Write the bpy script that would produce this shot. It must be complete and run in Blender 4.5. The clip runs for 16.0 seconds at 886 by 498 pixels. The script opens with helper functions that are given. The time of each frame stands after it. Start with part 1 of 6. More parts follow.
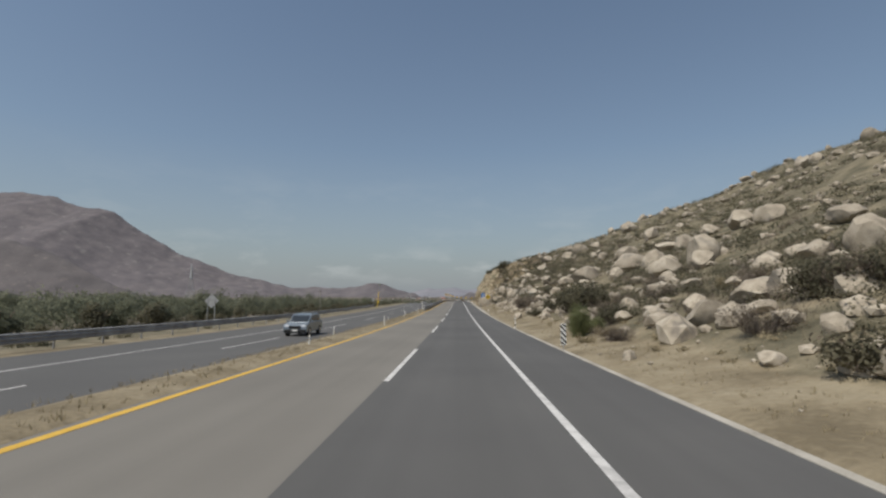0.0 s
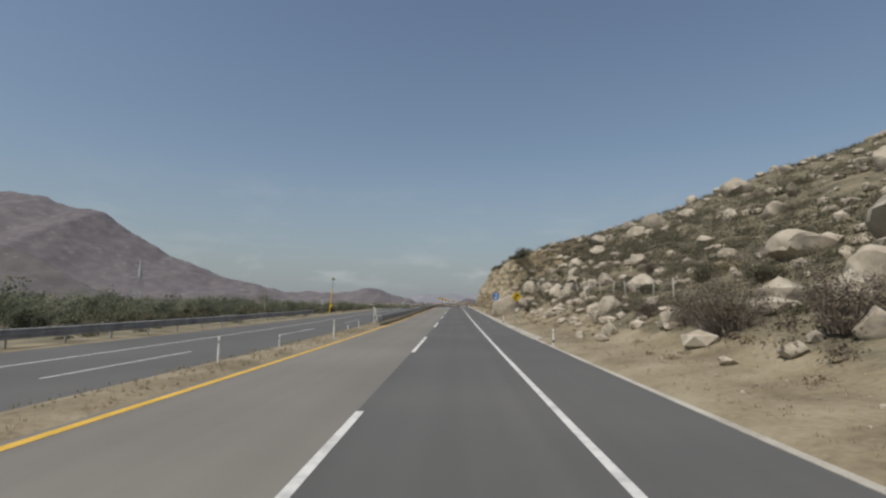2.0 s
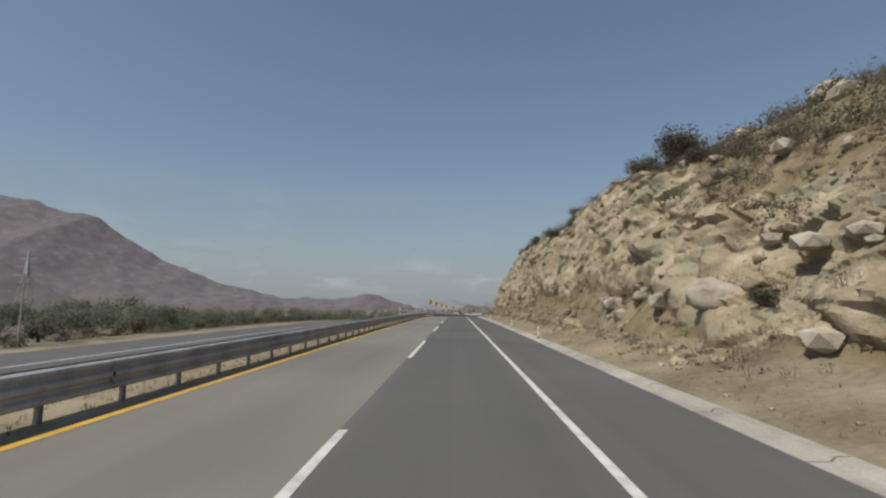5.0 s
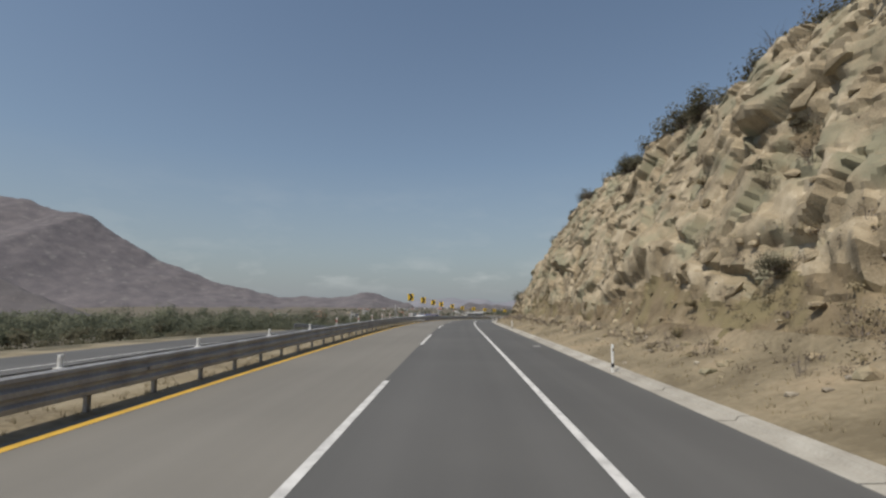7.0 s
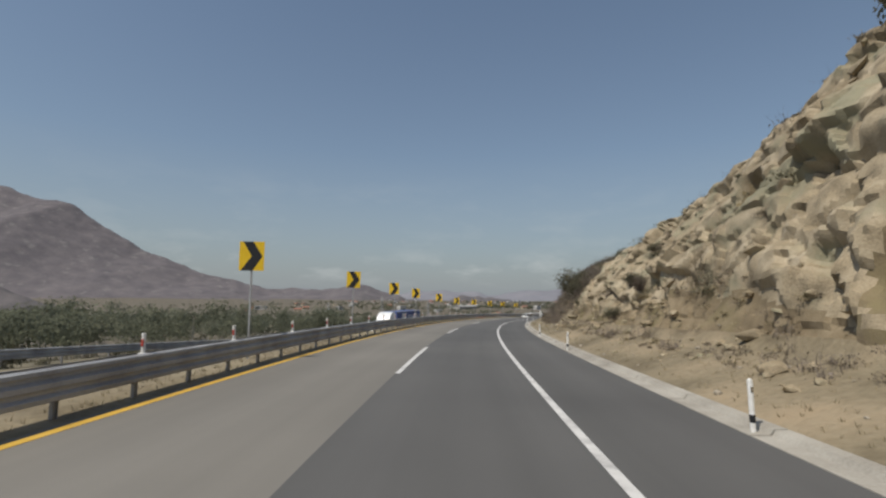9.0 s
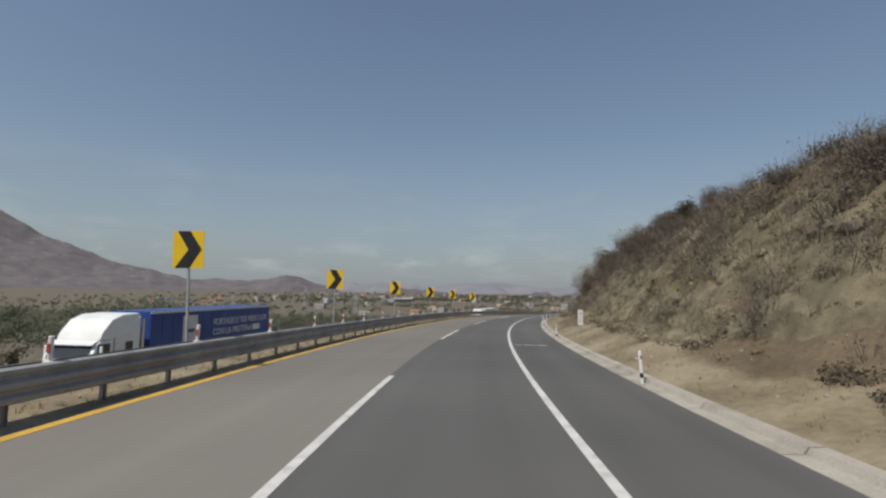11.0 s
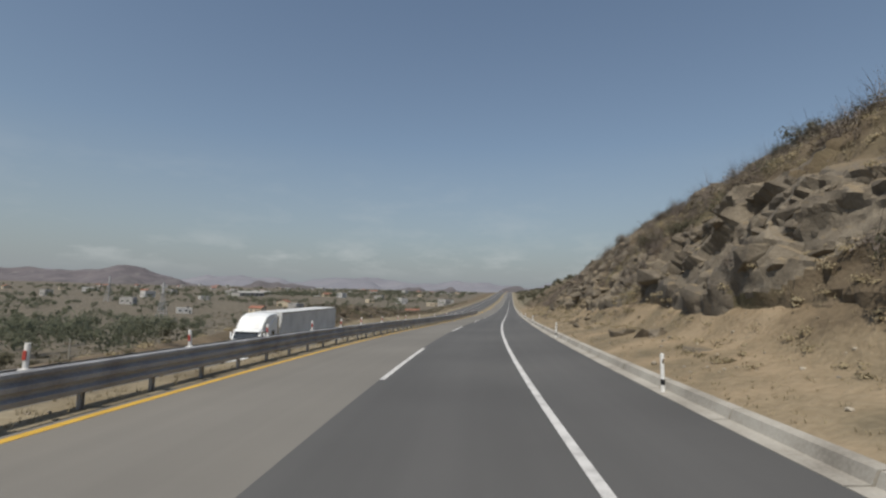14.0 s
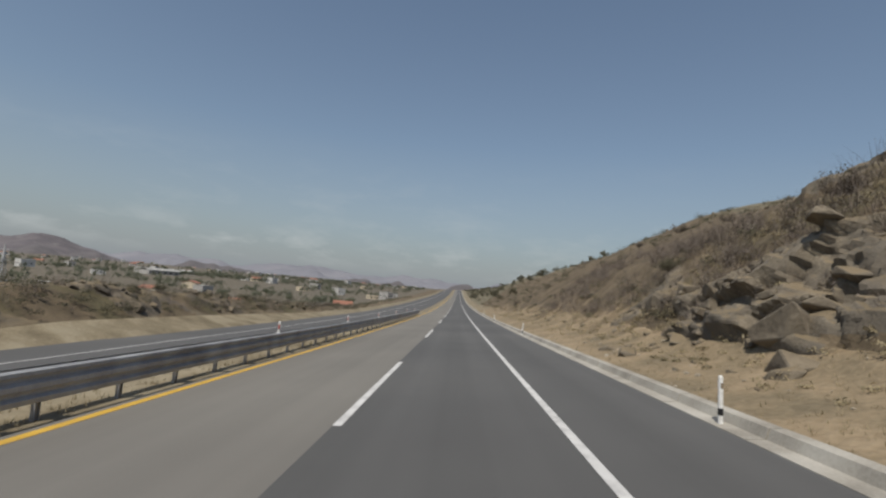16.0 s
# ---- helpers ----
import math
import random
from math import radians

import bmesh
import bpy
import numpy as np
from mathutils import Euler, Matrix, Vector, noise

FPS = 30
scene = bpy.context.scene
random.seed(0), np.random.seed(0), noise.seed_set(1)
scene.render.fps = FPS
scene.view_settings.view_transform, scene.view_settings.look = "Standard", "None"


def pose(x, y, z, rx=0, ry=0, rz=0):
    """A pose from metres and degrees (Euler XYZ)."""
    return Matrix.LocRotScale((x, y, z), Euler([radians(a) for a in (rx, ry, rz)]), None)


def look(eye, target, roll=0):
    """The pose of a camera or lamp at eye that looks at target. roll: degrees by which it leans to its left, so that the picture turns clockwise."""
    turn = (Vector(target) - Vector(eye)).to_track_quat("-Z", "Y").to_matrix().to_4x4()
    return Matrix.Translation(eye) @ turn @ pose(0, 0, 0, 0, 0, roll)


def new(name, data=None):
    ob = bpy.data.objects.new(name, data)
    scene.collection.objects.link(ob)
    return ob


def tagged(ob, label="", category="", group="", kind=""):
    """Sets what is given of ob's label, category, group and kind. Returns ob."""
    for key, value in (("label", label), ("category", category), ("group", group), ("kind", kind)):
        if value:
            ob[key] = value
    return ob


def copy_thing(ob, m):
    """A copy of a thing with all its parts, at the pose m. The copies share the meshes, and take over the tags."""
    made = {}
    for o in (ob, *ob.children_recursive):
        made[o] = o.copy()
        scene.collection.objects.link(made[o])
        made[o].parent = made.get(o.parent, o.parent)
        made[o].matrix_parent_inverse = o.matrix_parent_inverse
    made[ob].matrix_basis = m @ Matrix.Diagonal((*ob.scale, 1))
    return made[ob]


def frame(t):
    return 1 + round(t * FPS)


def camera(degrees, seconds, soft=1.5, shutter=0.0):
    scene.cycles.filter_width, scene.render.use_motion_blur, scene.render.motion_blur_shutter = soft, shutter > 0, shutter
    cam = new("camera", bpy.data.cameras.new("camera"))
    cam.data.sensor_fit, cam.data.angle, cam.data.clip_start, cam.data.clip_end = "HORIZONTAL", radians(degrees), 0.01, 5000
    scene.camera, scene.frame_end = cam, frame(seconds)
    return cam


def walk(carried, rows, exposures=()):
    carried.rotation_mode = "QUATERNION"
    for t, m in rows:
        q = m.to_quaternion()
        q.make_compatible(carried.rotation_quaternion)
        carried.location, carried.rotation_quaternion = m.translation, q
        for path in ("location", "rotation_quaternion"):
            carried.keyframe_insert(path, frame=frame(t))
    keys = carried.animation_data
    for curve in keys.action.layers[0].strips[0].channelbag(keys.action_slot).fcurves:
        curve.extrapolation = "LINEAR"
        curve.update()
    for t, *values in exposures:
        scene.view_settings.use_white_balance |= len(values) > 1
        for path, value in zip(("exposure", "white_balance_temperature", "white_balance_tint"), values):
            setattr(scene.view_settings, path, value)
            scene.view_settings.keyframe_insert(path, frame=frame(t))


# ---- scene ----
F_DEG = 83.4
SPEED = 27.45         # metres a second along the road
EYE = 1.935           # the lens's height over the road
cam = camera(F_DEG, 16.0, soft=2.4)

# ---- the road's alignment: heading (degrees, to the left), grade (degrees) and bank against seconds of travel ----
HEADING = ((-4, 0), (8.0, 0.0), (8.5, -0.25), (9.0, -0.9), (9.5, -2.0), (10.0, -3.7), (10.5, -5.8), (11.0, -8.2), (11.5, -10.7), (12.0, -13.3), (12.5, -15.85),
           (13.0, -18.6), (13.5, -21.05), (14.0, -23.3), (14.5, -25.2), (15.0, -26.8), (15.5, -28.0), (16.0, -28.6), (16.5, -28.8), (60, -28.8))
GRADE = ((-4, -1.4), (0, -1.2), (1, -0.9), (2, -0.5), (3, -0.1), (4, 0.2), (5.5, 0.3), (7, 0.15), (8, -0.1), (9, -0.6), (10, -1.0), (11.5, -1.25), (13, -1.2), (14.5, -1.35),
         (15.5, -1.8), (16.2, -1.9), (18, -1.5), (22, -0.6), (28, 0.3), (36, 1.0), (44, 0.4), (60, 0.0))
BANK = ((-4, 0), (12.9, 0), (13.5, 0.2), (14, 0.9), (14.5, 1.9), (15, 3.0), (15.5, 3.7), (16, 4.3), (17, 4.5), (20, 4.0), (26, 0.0), (60, 0.0))
STEP = 1.0
S0 = -120.0
_s = np.arange(S0, 1800.0, STEP)
_h = np.radians(np.interp(_s / SPEED, [r[0] for r in HEADING], [r[1] for r in HEADING]))
_g = np.radians(np.interp(_s / SPEED, [r[0] for r in GRADE], [r[1] for r in GRADE]))
_b = np.radians(np.interp(_s / SPEED, [r[0] for r in BANK], [r[1] for r in BANK]))
_k = np.ones(21) / 21
_b = np.convolve(np.pad(_b, 10, mode="edge"), _k, mode="valid")
_h = np.convolve(np.pad(_h, 10, mode="edge"), _k, mode="valid")
_g = np.convolve(np.pad(_g, 10, mode="edge"), _k, mode="valid")
_x = np.concatenate(([0], np.cumsum(-np.sin(_h))[:-1])) * STEP
_y = np.concatenate(([0], np.cumsum(np.cos(_h))[:-1])) * STEP
_z = np.concatenate(([0], np.cumsum(np.tan(_g))[:-1])) * STEP
_o = int(-S0 / STEP)
_x, _y, _z = _x - _x[_o], _y - _y[_o], _z - _z[_o]


def road_z(s):
    return np.interp(s, _s, _z)


def heading(s):
    return np.interp(s, _s, _h)


def spot(s, d, up=0.0):
    """The place s metres along the road, d to the right of the lens's line and up over the road's surface. Takes arrays too."""
    h = heading(s)
    over = np.maximum(np.asarray(s, float) - _s[-1], 0)
    under = np.minimum(np.asarray(s, float) - _s[0], 0)
    x = np.interp(s, _s, _x) + d * np.cos(h) - (over + under) * np.sin(h)
    y = np.interp(s, _s, _y) + d * np.sin(h) + (over + under) * np.cos(h)
    return x, y, road_z(s) + up + np.tan(np.interp(s, _s, _b)) * np.clip(d, -24, 26)


# ---- the walk: the lens looks a little up and to the left of the way ----
LOOK_LEFT, LOOK_UP = 1.56, 6.42
ROLL = ((0, 0.0), (2, 0.7), (4, 0.9), (6.5, 0.2), (8, 0.3), (9, 0.5), (11.5, 1.0), (12.5, 0.8), (13.5, 0.35), (14.5, 0.6), (15.2, 0.7), (16, 1.0))
PITCH_FIX = ((0, 0.13), (2, 0.15), (4, 0.16), (6.5, 0.03), (8, 0.0), (9, -0.1), (11.5, -0.3), (12.5, -0.4), (13.5, -0.42), (14.5, -0.24), (15.2, 0.0), (16, 0.2))
YAW_FIX = ((0, 0.3), (2, -0.1), (4, 0.05), (6.5, 0.15), (8, 0.0), (9, 0.25), (11.5, 0.15), (12.5, 0.35), (13.5, 0.7), (14.5, 0.6), (15.2, 0.3), (16, -0.05))
SIDE = ((0, -0.02), (2, -0.2), (4, -0.22), (6.5, -0.08), (8, -0.13), (9, -0.1), (11.5, 0.08), (12.5, 0.28), (13.5, 0.36), (14.5, 0.2), (15.2, 0.02), (16, -0.06))


def table(rows_, t):
    """A value between the rows of a table, eased so that it has no kinks."""
    ts, vs = [r[0] for r in rows_], [r[1] for r in rows_]
    return float(np.mean([np.interp(t + k * 0.1, ts, vs) for k in range(-6, 7)]))


rows = []
for i in range(65):
    t = i * 0.25
    s = SPEED * t
    lean = float(np.interp(s, _s, _b))
    x, y, z = spot(s, table(SIDE, t) - EYE * math.sin(lean), EYE * math.cos(lean))
    turn = pose(x, y, z, 0, -math.degrees(lean), math.degrees(heading(s))) @ pose(0, 0, 0, 0, 0, LOOK_LEFT + table(YAW_FIX, t)) @ pose(0, 0, 0, 90 + LOOK_UP + table(PITCH_FIX, t) + math.degrees(np.interp(s, _s, _g)))
    rows.append((t, turn @ pose(0, 0, 0, 0, 0, table(ROLL, t))))
walk(cam, rows)

# ---- world, sun ----
SUN_TO = Vector((-0.38, -0.36, 0.85)).normalized()
world = bpy.data.worlds.new("sky")
scene.world = world
world.use_nodes = True
wn, wl = world.node_tree.nodes, world.node_tree.links
wn.clear()
w_out, w_bg, w_sky = wn.new("ShaderNodeOutputWorld"), wn.new("ShaderNodeBackground"), wn.new("ShaderNodeTexSky")
w_sky.sky_type, w_sky.sun_disc = "NISHITA", False
w_sky.sun_elevation = math.asin(SUN_TO.z)
w_sky.sun_rotation = math.atan2(SUN_TO.x, SUN_TO.y)
w_sky.air_density, w_sky.dust_density, w_sky.ozone_density, w_sky.altitude = 1.0, 1.3, 1.5, 0
w_bg.inputs["Strength"].default_value = 0.08
# haze low over the land, and thin wisps of cloud just above it
w_co, w_sep = wn.new("ShaderNodeTexCoord"), wn.new("ShaderNodeSeparateXYZ")
wl.new(w_co.outputs["Generated"], w_sep.inputs[0])
w_ramp = wn.new("ShaderNodeValToRGB")
e = w_ramp.color_ramp.elements
e[0].position, e[0].color = 0.0, (0.9, 0.9, 0.9, 1)
e[1].position, e[1].color = 0.6, (0.1, 0.1, 0.1, 1)
e.new(0.10).color = (0.6, 0.6, 0.6, 1)
e.new(0.28).color = (0.22, 0.22, 0.22, 1)
wl.new(w_sep.outputs[2], w_ramp.inputs[0])
w_haze = wn.new("ShaderNodeMix")
w_haze.data_type = "RGBA"
w_haze.inputs[7].default_value = (2.9, 3.12, 3.48, 1)
wl.new(w_ramp.outputs[0], w_haze.inputs[0])
wl.new(w_sky.outputs[0], w_haze.inputs[6])
w_map, w_noise = wn.new("ShaderNodeMapping"), wn.new("ShaderNodeTexNoise")
w_map.inputs["Scale"].default_value = (5.0, 5.0, 15.0)
w_noise.inputs["Scale"].default_value, w_noise.inputs["Detail"].default_value, w_noise.inputs["Roughness"].default_value = 1.4, 9, 0.6
wl.new(w_co.outputs["Generated"], w_map.inputs[0])
wl.new(w_map.outputs[0], w_noise.inputs["Vector"])
w_thin = wn.new("ShaderNodeMapRange")
w_thin.inputs[1].default_value, w_thin.inputs[2].default_value, w_thin.inputs[4].default_value = 0.50, 0.72, 0.6
wl.new(w_noise.outputs["Fac"], w_thin.inputs[0])
w_band = wn.new("ShaderNodeValToRGB")
b = w_band.color_ramp.elements
b[0].position, b[0].color = 0.02, (0, 0, 0, 1)
b[1].position, b[1].color = 0.26, (0, 0, 0, 1)
b.new(0.055).color = (1, 1, 1, 1)
b.new(0.09).color = (0.35, 0.35, 0.35, 1)
wl.new(w_sep.outputs[2], w_band.inputs[0])
w_amount = wn.new("ShaderNodeMath")
w_amount.operation = "MULTIPLY"
wl.new(w_thin.outputs[0], w_amount.inputs[0])
wl.new(w_band.outputs[0], w_amount.inputs[1])
w_cloud = wn.new("ShaderNodeMix")
w_cloud.data_type = "RGBA"
w_cloud.inputs[7].default_value = (5.6, 5.7, 5.9, 1)
wl.new(w_amount.outputs[0], w_cloud.inputs[0])
wl.new(w_haze.outputs[2], w_cloud.inputs[6])
w_tint = wn.new("ShaderNodeMix")
w_tint.data_type, w_tint.blend_type = "RGBA", "MULTIPLY"
w_tint.inputs[0].default_value, w_tint.inputs[7].default_value = 1.0, (0.985, 1.015, 0.985, 1)
wl.new(w_cloud.outputs[2], w_tint.inputs[6])
wl.new(w_tint.outputs[2], w_bg.inputs[0])
wl.new(w_bg.outputs[0], w_out.inputs[0])
sun = new("sun", bpy.data.lights.new("sun", "SUN"))
sun.data.energy, sun.data.angle, sun.data.color = 3.0, radians(0.6), (1.0, 0.94, 0.84)
sun.matrix_world = look(SUN_TO * 100, (0, 0, 0))
scene.view_settings.exposure = 0.3


# ---- materials ----
def shader(name, base, dark, light, size=1.0, fine=0.05, rough=0.9, bump=0.3, metal=0.0, spread=0.5, third=None, third_size=6.0, third_at=(0.55, 0.68), island=0.0, spec=0.3, leafy=0.0, streak=0.0, layers=(), ledges=None, crag=0.0):
    """A surface whose colour goes between dark and light about base at two scales, with a fine relief."""
    m = bpy.data.materials.new(name)
    m.use_nodes = True
    n, l = m.node_tree.nodes, m.node_tree.links
    b = n["Principled BSDF"]
    b.inputs["Roughness"].default_value, b.inputs["Metallic"].default_value = rough, metal
    b.inputs["Specular IOR Level"].default_value = spec
    co = n.new("ShaderNodeTexCoord")
    big, small = n.new("ShaderNodeTexNoise"), n.new("ShaderNodeTexNoise")
    big.inputs["Scale"].default_value, big.inputs["Detail"].default_value = 1.0 / size, 6
    small.inputs["Scale"].default_value, small.inputs["Detail"].default_value = 1.0 / fine, 3
    l.new(co.outputs["Object"], big.inputs["Vector"])
    l.new(co.outputs["Object"], small.inputs["Vector"])
    r = n.new("ShaderNodeValToRGB")
    e = r.color_ramp.elements
    e[0].position, e[0].color = 0.5 - spread / 2, (*dark, 1)
    e[1].position, e[1].color = 0.5 + spread / 2, (*light, 1)
    mid = e.new(0.5)
    mid.color = (*base, 1)
    add = n.new("ShaderNodeMath")
    add.operation = "MULTIPLY_ADD"
    add.inputs[1].default_value = 0.35
    l.new(small.outputs["Fac"], add.inputs[0])
    sub = n.new("ShaderNodeMath")
    sub.operation = "ADD"
    sub.inputs[1].default_value = -0.175
    l.new(big.outputs["Fac"], sub.inputs[0])
    l.new(sub.outputs[0], add.inputs[2])
    l.new(add.outputs[0], r.inputs[0])
    colour = r.outputs[0]
    for attribute, l_dark, l_base, l_light in layers:
        lr, la, lm, lx, ls = n.new("ShaderNodeValToRGB"), n.new("ShaderNodeAttribute"), n.new("ShaderNodeMix"), n.new("ShaderNodeMath"), n.new("ShaderNodeMapRange")
        le = lr.color_ramp.elements
        le[0].position, le[0].color = 0.5 - spread / 2, (*l_dark, 1)
        le[1].position, le[1].color = 0.5 + spread / 2, (*l_light, 1)
        le.new(0.5).color = (*l_base, 1)
        l.new(add.outputs[0], lr.inputs[0])
        la.attribute_name = attribute
        lx.operation, lx.inputs[1].default_value = "MULTIPLY_ADD", 1.4
        l.new(big.outputs["Fac"], lx.inputs[0])
        l.new(la.outputs["Fac"], lx.inputs[2])
        ls.inputs[1].default_value, ls.inputs[2].default_value = 1.0, 1.4
        l.new(lx.outputs[0], ls.inputs[0])
        lm.data_type = "RGBA"
        l.new(ls.outputs[0], lm.inputs[0])
        l.new(colour, lm.inputs[6])
        l.new(lr.outputs[0], lm.inputs[7])
        colour = lm.outputs[2]
    if third:
        t = n.new("ShaderNodeTexNoise")
        t.inputs["Scale"].default_value, t.inputs["Detail"].default_value = 1.0 / third_size, 5
        l.new(co.outputs["Object"], t.inputs["Vector"])
        step = n.new("ShaderNodeMapRange")
        step.inputs[1].default_value, step.inputs[2].default_value = third_at
        l.new(t.outputs["Fac"], step.inputs[0])
        mix = n.new("ShaderNodeMix")
        mix.data_type = "RGBA"
        l.new(step.outputs[0], mix.inputs[0])
        l.new(colour, mix.inputs[6])
        mix.inputs[7].default_value = (*third, 1)
        colour = mix.outputs[2]
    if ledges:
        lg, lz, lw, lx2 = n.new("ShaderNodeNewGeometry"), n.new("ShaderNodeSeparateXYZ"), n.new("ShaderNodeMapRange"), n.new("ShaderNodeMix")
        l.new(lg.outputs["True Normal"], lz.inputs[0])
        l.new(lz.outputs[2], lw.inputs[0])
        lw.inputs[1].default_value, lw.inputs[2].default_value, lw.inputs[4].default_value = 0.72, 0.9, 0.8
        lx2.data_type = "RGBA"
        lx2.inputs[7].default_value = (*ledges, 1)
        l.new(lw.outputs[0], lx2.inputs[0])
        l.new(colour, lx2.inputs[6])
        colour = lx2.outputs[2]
    if island:
        g = n.new("ShaderNodeNewGeometry")
        o = n.new("ShaderNodeObjectInfo")
        s = n.new("ShaderNodeMath")
        s.operation = "ADD"
        l.new(g.outputs["Random Per Island"], s.inputs[0])
        l.new(o.outputs["Random"], s.inputs[1])
        v = n.new("ShaderNodeMapRange")
        v.inputs[1].default_value, v.inputs[2].default_value, v.inputs[3].default_value, v.inputs[4].default_value = 0.0, 2.0, 1 - island, 1 + island
        l.new(s.outputs[0], v.inputs[0])
        hsv = n.new("ShaderNodeHueSaturation")
        l.new(v.outputs[0], hsv.inputs["Value"])
        l.new(colour, hsv.inputs["Color"])
        colour = hsv.outputs[0]
    if streak:
        uv, mp, sn = n.new("ShaderNodeUVMap"), n.new("ShaderNodeMapping"), n.new("ShaderNodeTexNoise")
        mp.inputs["Scale"].default_value = (1.1, 0.012, 1.0)
        sn.inputs["Scale"].default_value, sn.inputs["Detail"].default_value = 1.0, 5
        l.new(uv.outputs[0], mp.inputs[0])
        l.new(mp.outputs[0], sn.inputs["Vector"])
        sm = n.new("ShaderNodeMapRange")
        sm.inputs[1].default_value, sm.inputs[2].default_value, sm.inputs[3].default_value, sm.inputs[4].default_value = 0.3, 0.7, 1 - streak, 1 + streak
        l.new(sn.outputs["Fac"], sm.inputs[0])
        sv = n.new("ShaderNodeHueSaturation")
        l.new(sm.outputs[0], sv.inputs["Value"])
        l.new(colour, sv.inputs["Color"])
        colour = sv.outputs[0]
    l.new(colour, b.inputs["Base Color"])
    if leafy:
        tr, ms = n.new("ShaderNodeBsdfTranslucent"), n.new("ShaderNodeMixShader")
        l.new(colour, tr.inputs["Color"])
        ms.inputs[0].default_value = leafy
        l.new(b.outputs[0], ms.inputs[1])
        l.new(tr.outputs[0], ms.inputs[2])
        l.new(ms.outputs[0], n["Material Output"].inputs["Surface"])
    if bump:
        bp = n.new("ShaderNodeBump")
        bp.inputs["Strength"].default_value, bp.inputs["Distance"].default_value = bump, fine
        if crag:
            gw, gv, gh, gs = n.new("ShaderNodeMixRGB"), n.new("ShaderNodeTexVoronoi"), n.new("ShaderNodeMath"), n.new("ShaderNodeMapping")
            gw.blend_type, gw.inputs[0].default_value = "ADD", 0.5
            l.new(co.outputs["Object"], gw.inputs[1])
            l.new(big.outputs["Color"], gw.inputs[2])
            gs.inputs["Rotation"].default_value, gs.inputs["Scale"].default_value = (0.3, 0.35, 0.2), (0.8, 0.8, 1.5)
            l.new(gw.outputs[0], gs.inputs[0])
            l.new(gs.outputs[0], gv.inputs["Vector"])
            gv.inputs["Scale"].default_value = 1.0 / crag
            gh.operation = "MULTIPLY_ADD"
            gh.inputs[1].default_value = 2.2
            l.new(gv.outputs["Color"], gh.inputs[0])
            l.new(add.outputs[0], gh.inputs[2])
            l.new(gh.outputs[0], bp.inputs["Height"])
        else:
            l.new(add.outputs[0], bp.inputs["Height"])
        l.new(bp.outputs[0], b.inputs["Normal"])
    return m


M = {
    "asphalt_new": shader("asphalt_dark", (0.100, 0.098, 0.095), (0.086, 0.084, 0.082), (0.116, 0.113, 0.108), 7.0, 0.014, 0.85, 0.4, spread=0.5, streak=0.09),
    "asphalt_old": shader("asphalt_worn", (0.178, 0.167, 0.148), (0.155, 0.145, 0.130), (0.203, 0.190, 0.168), 8.0, 0.014, 0.88, 0.4, spread=0.5, streak=0.08),
    "white_line": shader("white_road_paint", (0.56, 0.55, 0.53), (0.36, 0.35, 0.34), (0.64, 0.63, 0.61), 0.35, 0.02, 0.7, 0.2, spread=0.5),
    "yellow_line": shader("yellow_road_paint", (0.58, 0.36, 0.055), (0.46, 0.29, 0.06), (0.64, 0.41, 0.08), 0.5, 0.02, 0.7, 0.2),
    "bank": shader("reddish_dry_bank", (0.135, 0.103, 0.066), (0.085, 0.067, 0.044), (0.185, 0.142, 0.092), 1.6, 0.10, 0.95, 0.8, third=(0.12, 0.102, 0.058), third_size=5.0, third_at=(0.45, 0.62)),
    "concrete": shader("weathered_concrete", (0.35, 0.325, 0.28), (0.22, 0.2, 0.17), (0.45, 0.425, 0.375), 1.2, 0.05, 0.9, 0.3),
    # scrub and rock tones greyed to mauve: distance haze put into the colour
    "mountain": shader("haze_tinted_scrub_mountain", (0.128, 0.115, 0.121), (0.1, 0.091, 0.098), (0.16, 0.143, 0.144), 60.0, 12.0, 1.0, 0.0, third=(0.178, 0.167, 0.162), third_size=45.0, third_at=(0.60, 0.70)),
    "white": shader("white_plastic", (0.74, 0.74, 0.72), (0.6, 0.59, 0.56), (0.8, 0.8, 0.78), 0.15, 0.02, 0.5, 0.05),
    "yellow": shader("yellow_sign_sheet", (0.72, 0.47, 0.02), (0.66, 0.43, 0.02), (0.76, 0.5, 0.03), 0.3, 0.05, 0.45, 0.02),
    "black": shader("black_sign_sheet", (0.02, 0.02, 0.022), (0.015, 0.015, 0.016), (0.03, 0.03, 0.03), 0.3, 0.05, 0.5, 0.02),
}


def strip_mesh(name, ss, ds, up, material):
    """A sheet over the road's grid: ss along, ds across, up(s, d) over the road's line."""
    S, D = np.meshgrid(np.asarray(ss, float), np.asarray(ds, float), indexing="ij")
    X, Y, Z = spot(S, D, up(S, D))
    n, k = S.shape
    verts = np.stack([X, Y, Z], -1).reshape(-1, 3)
    i = np.arange(n * k).reshape(n, k)
    faces = np.stack([i[:-1, :-1], i[:-1, 1:], i[1:, 1:], i[1:, :-1]], -1).reshape(-1, 4)
    me = bpy.data.meshes.new(name)
    me.from_pydata(verts.tolist(), [], faces.tolist())
    me.materials.append(M[material])
    me.shade_smooth()
    uv = me.uv_layers.new(name="plan")
    at_ = faces.reshape(-1)
    uv.data.foreach_set("uv", np.stack([D.reshape(-1)[at_], S.reshape(-1)[at_]], -1).reshape(-1).astype(np.float32))
    return new(name, me)


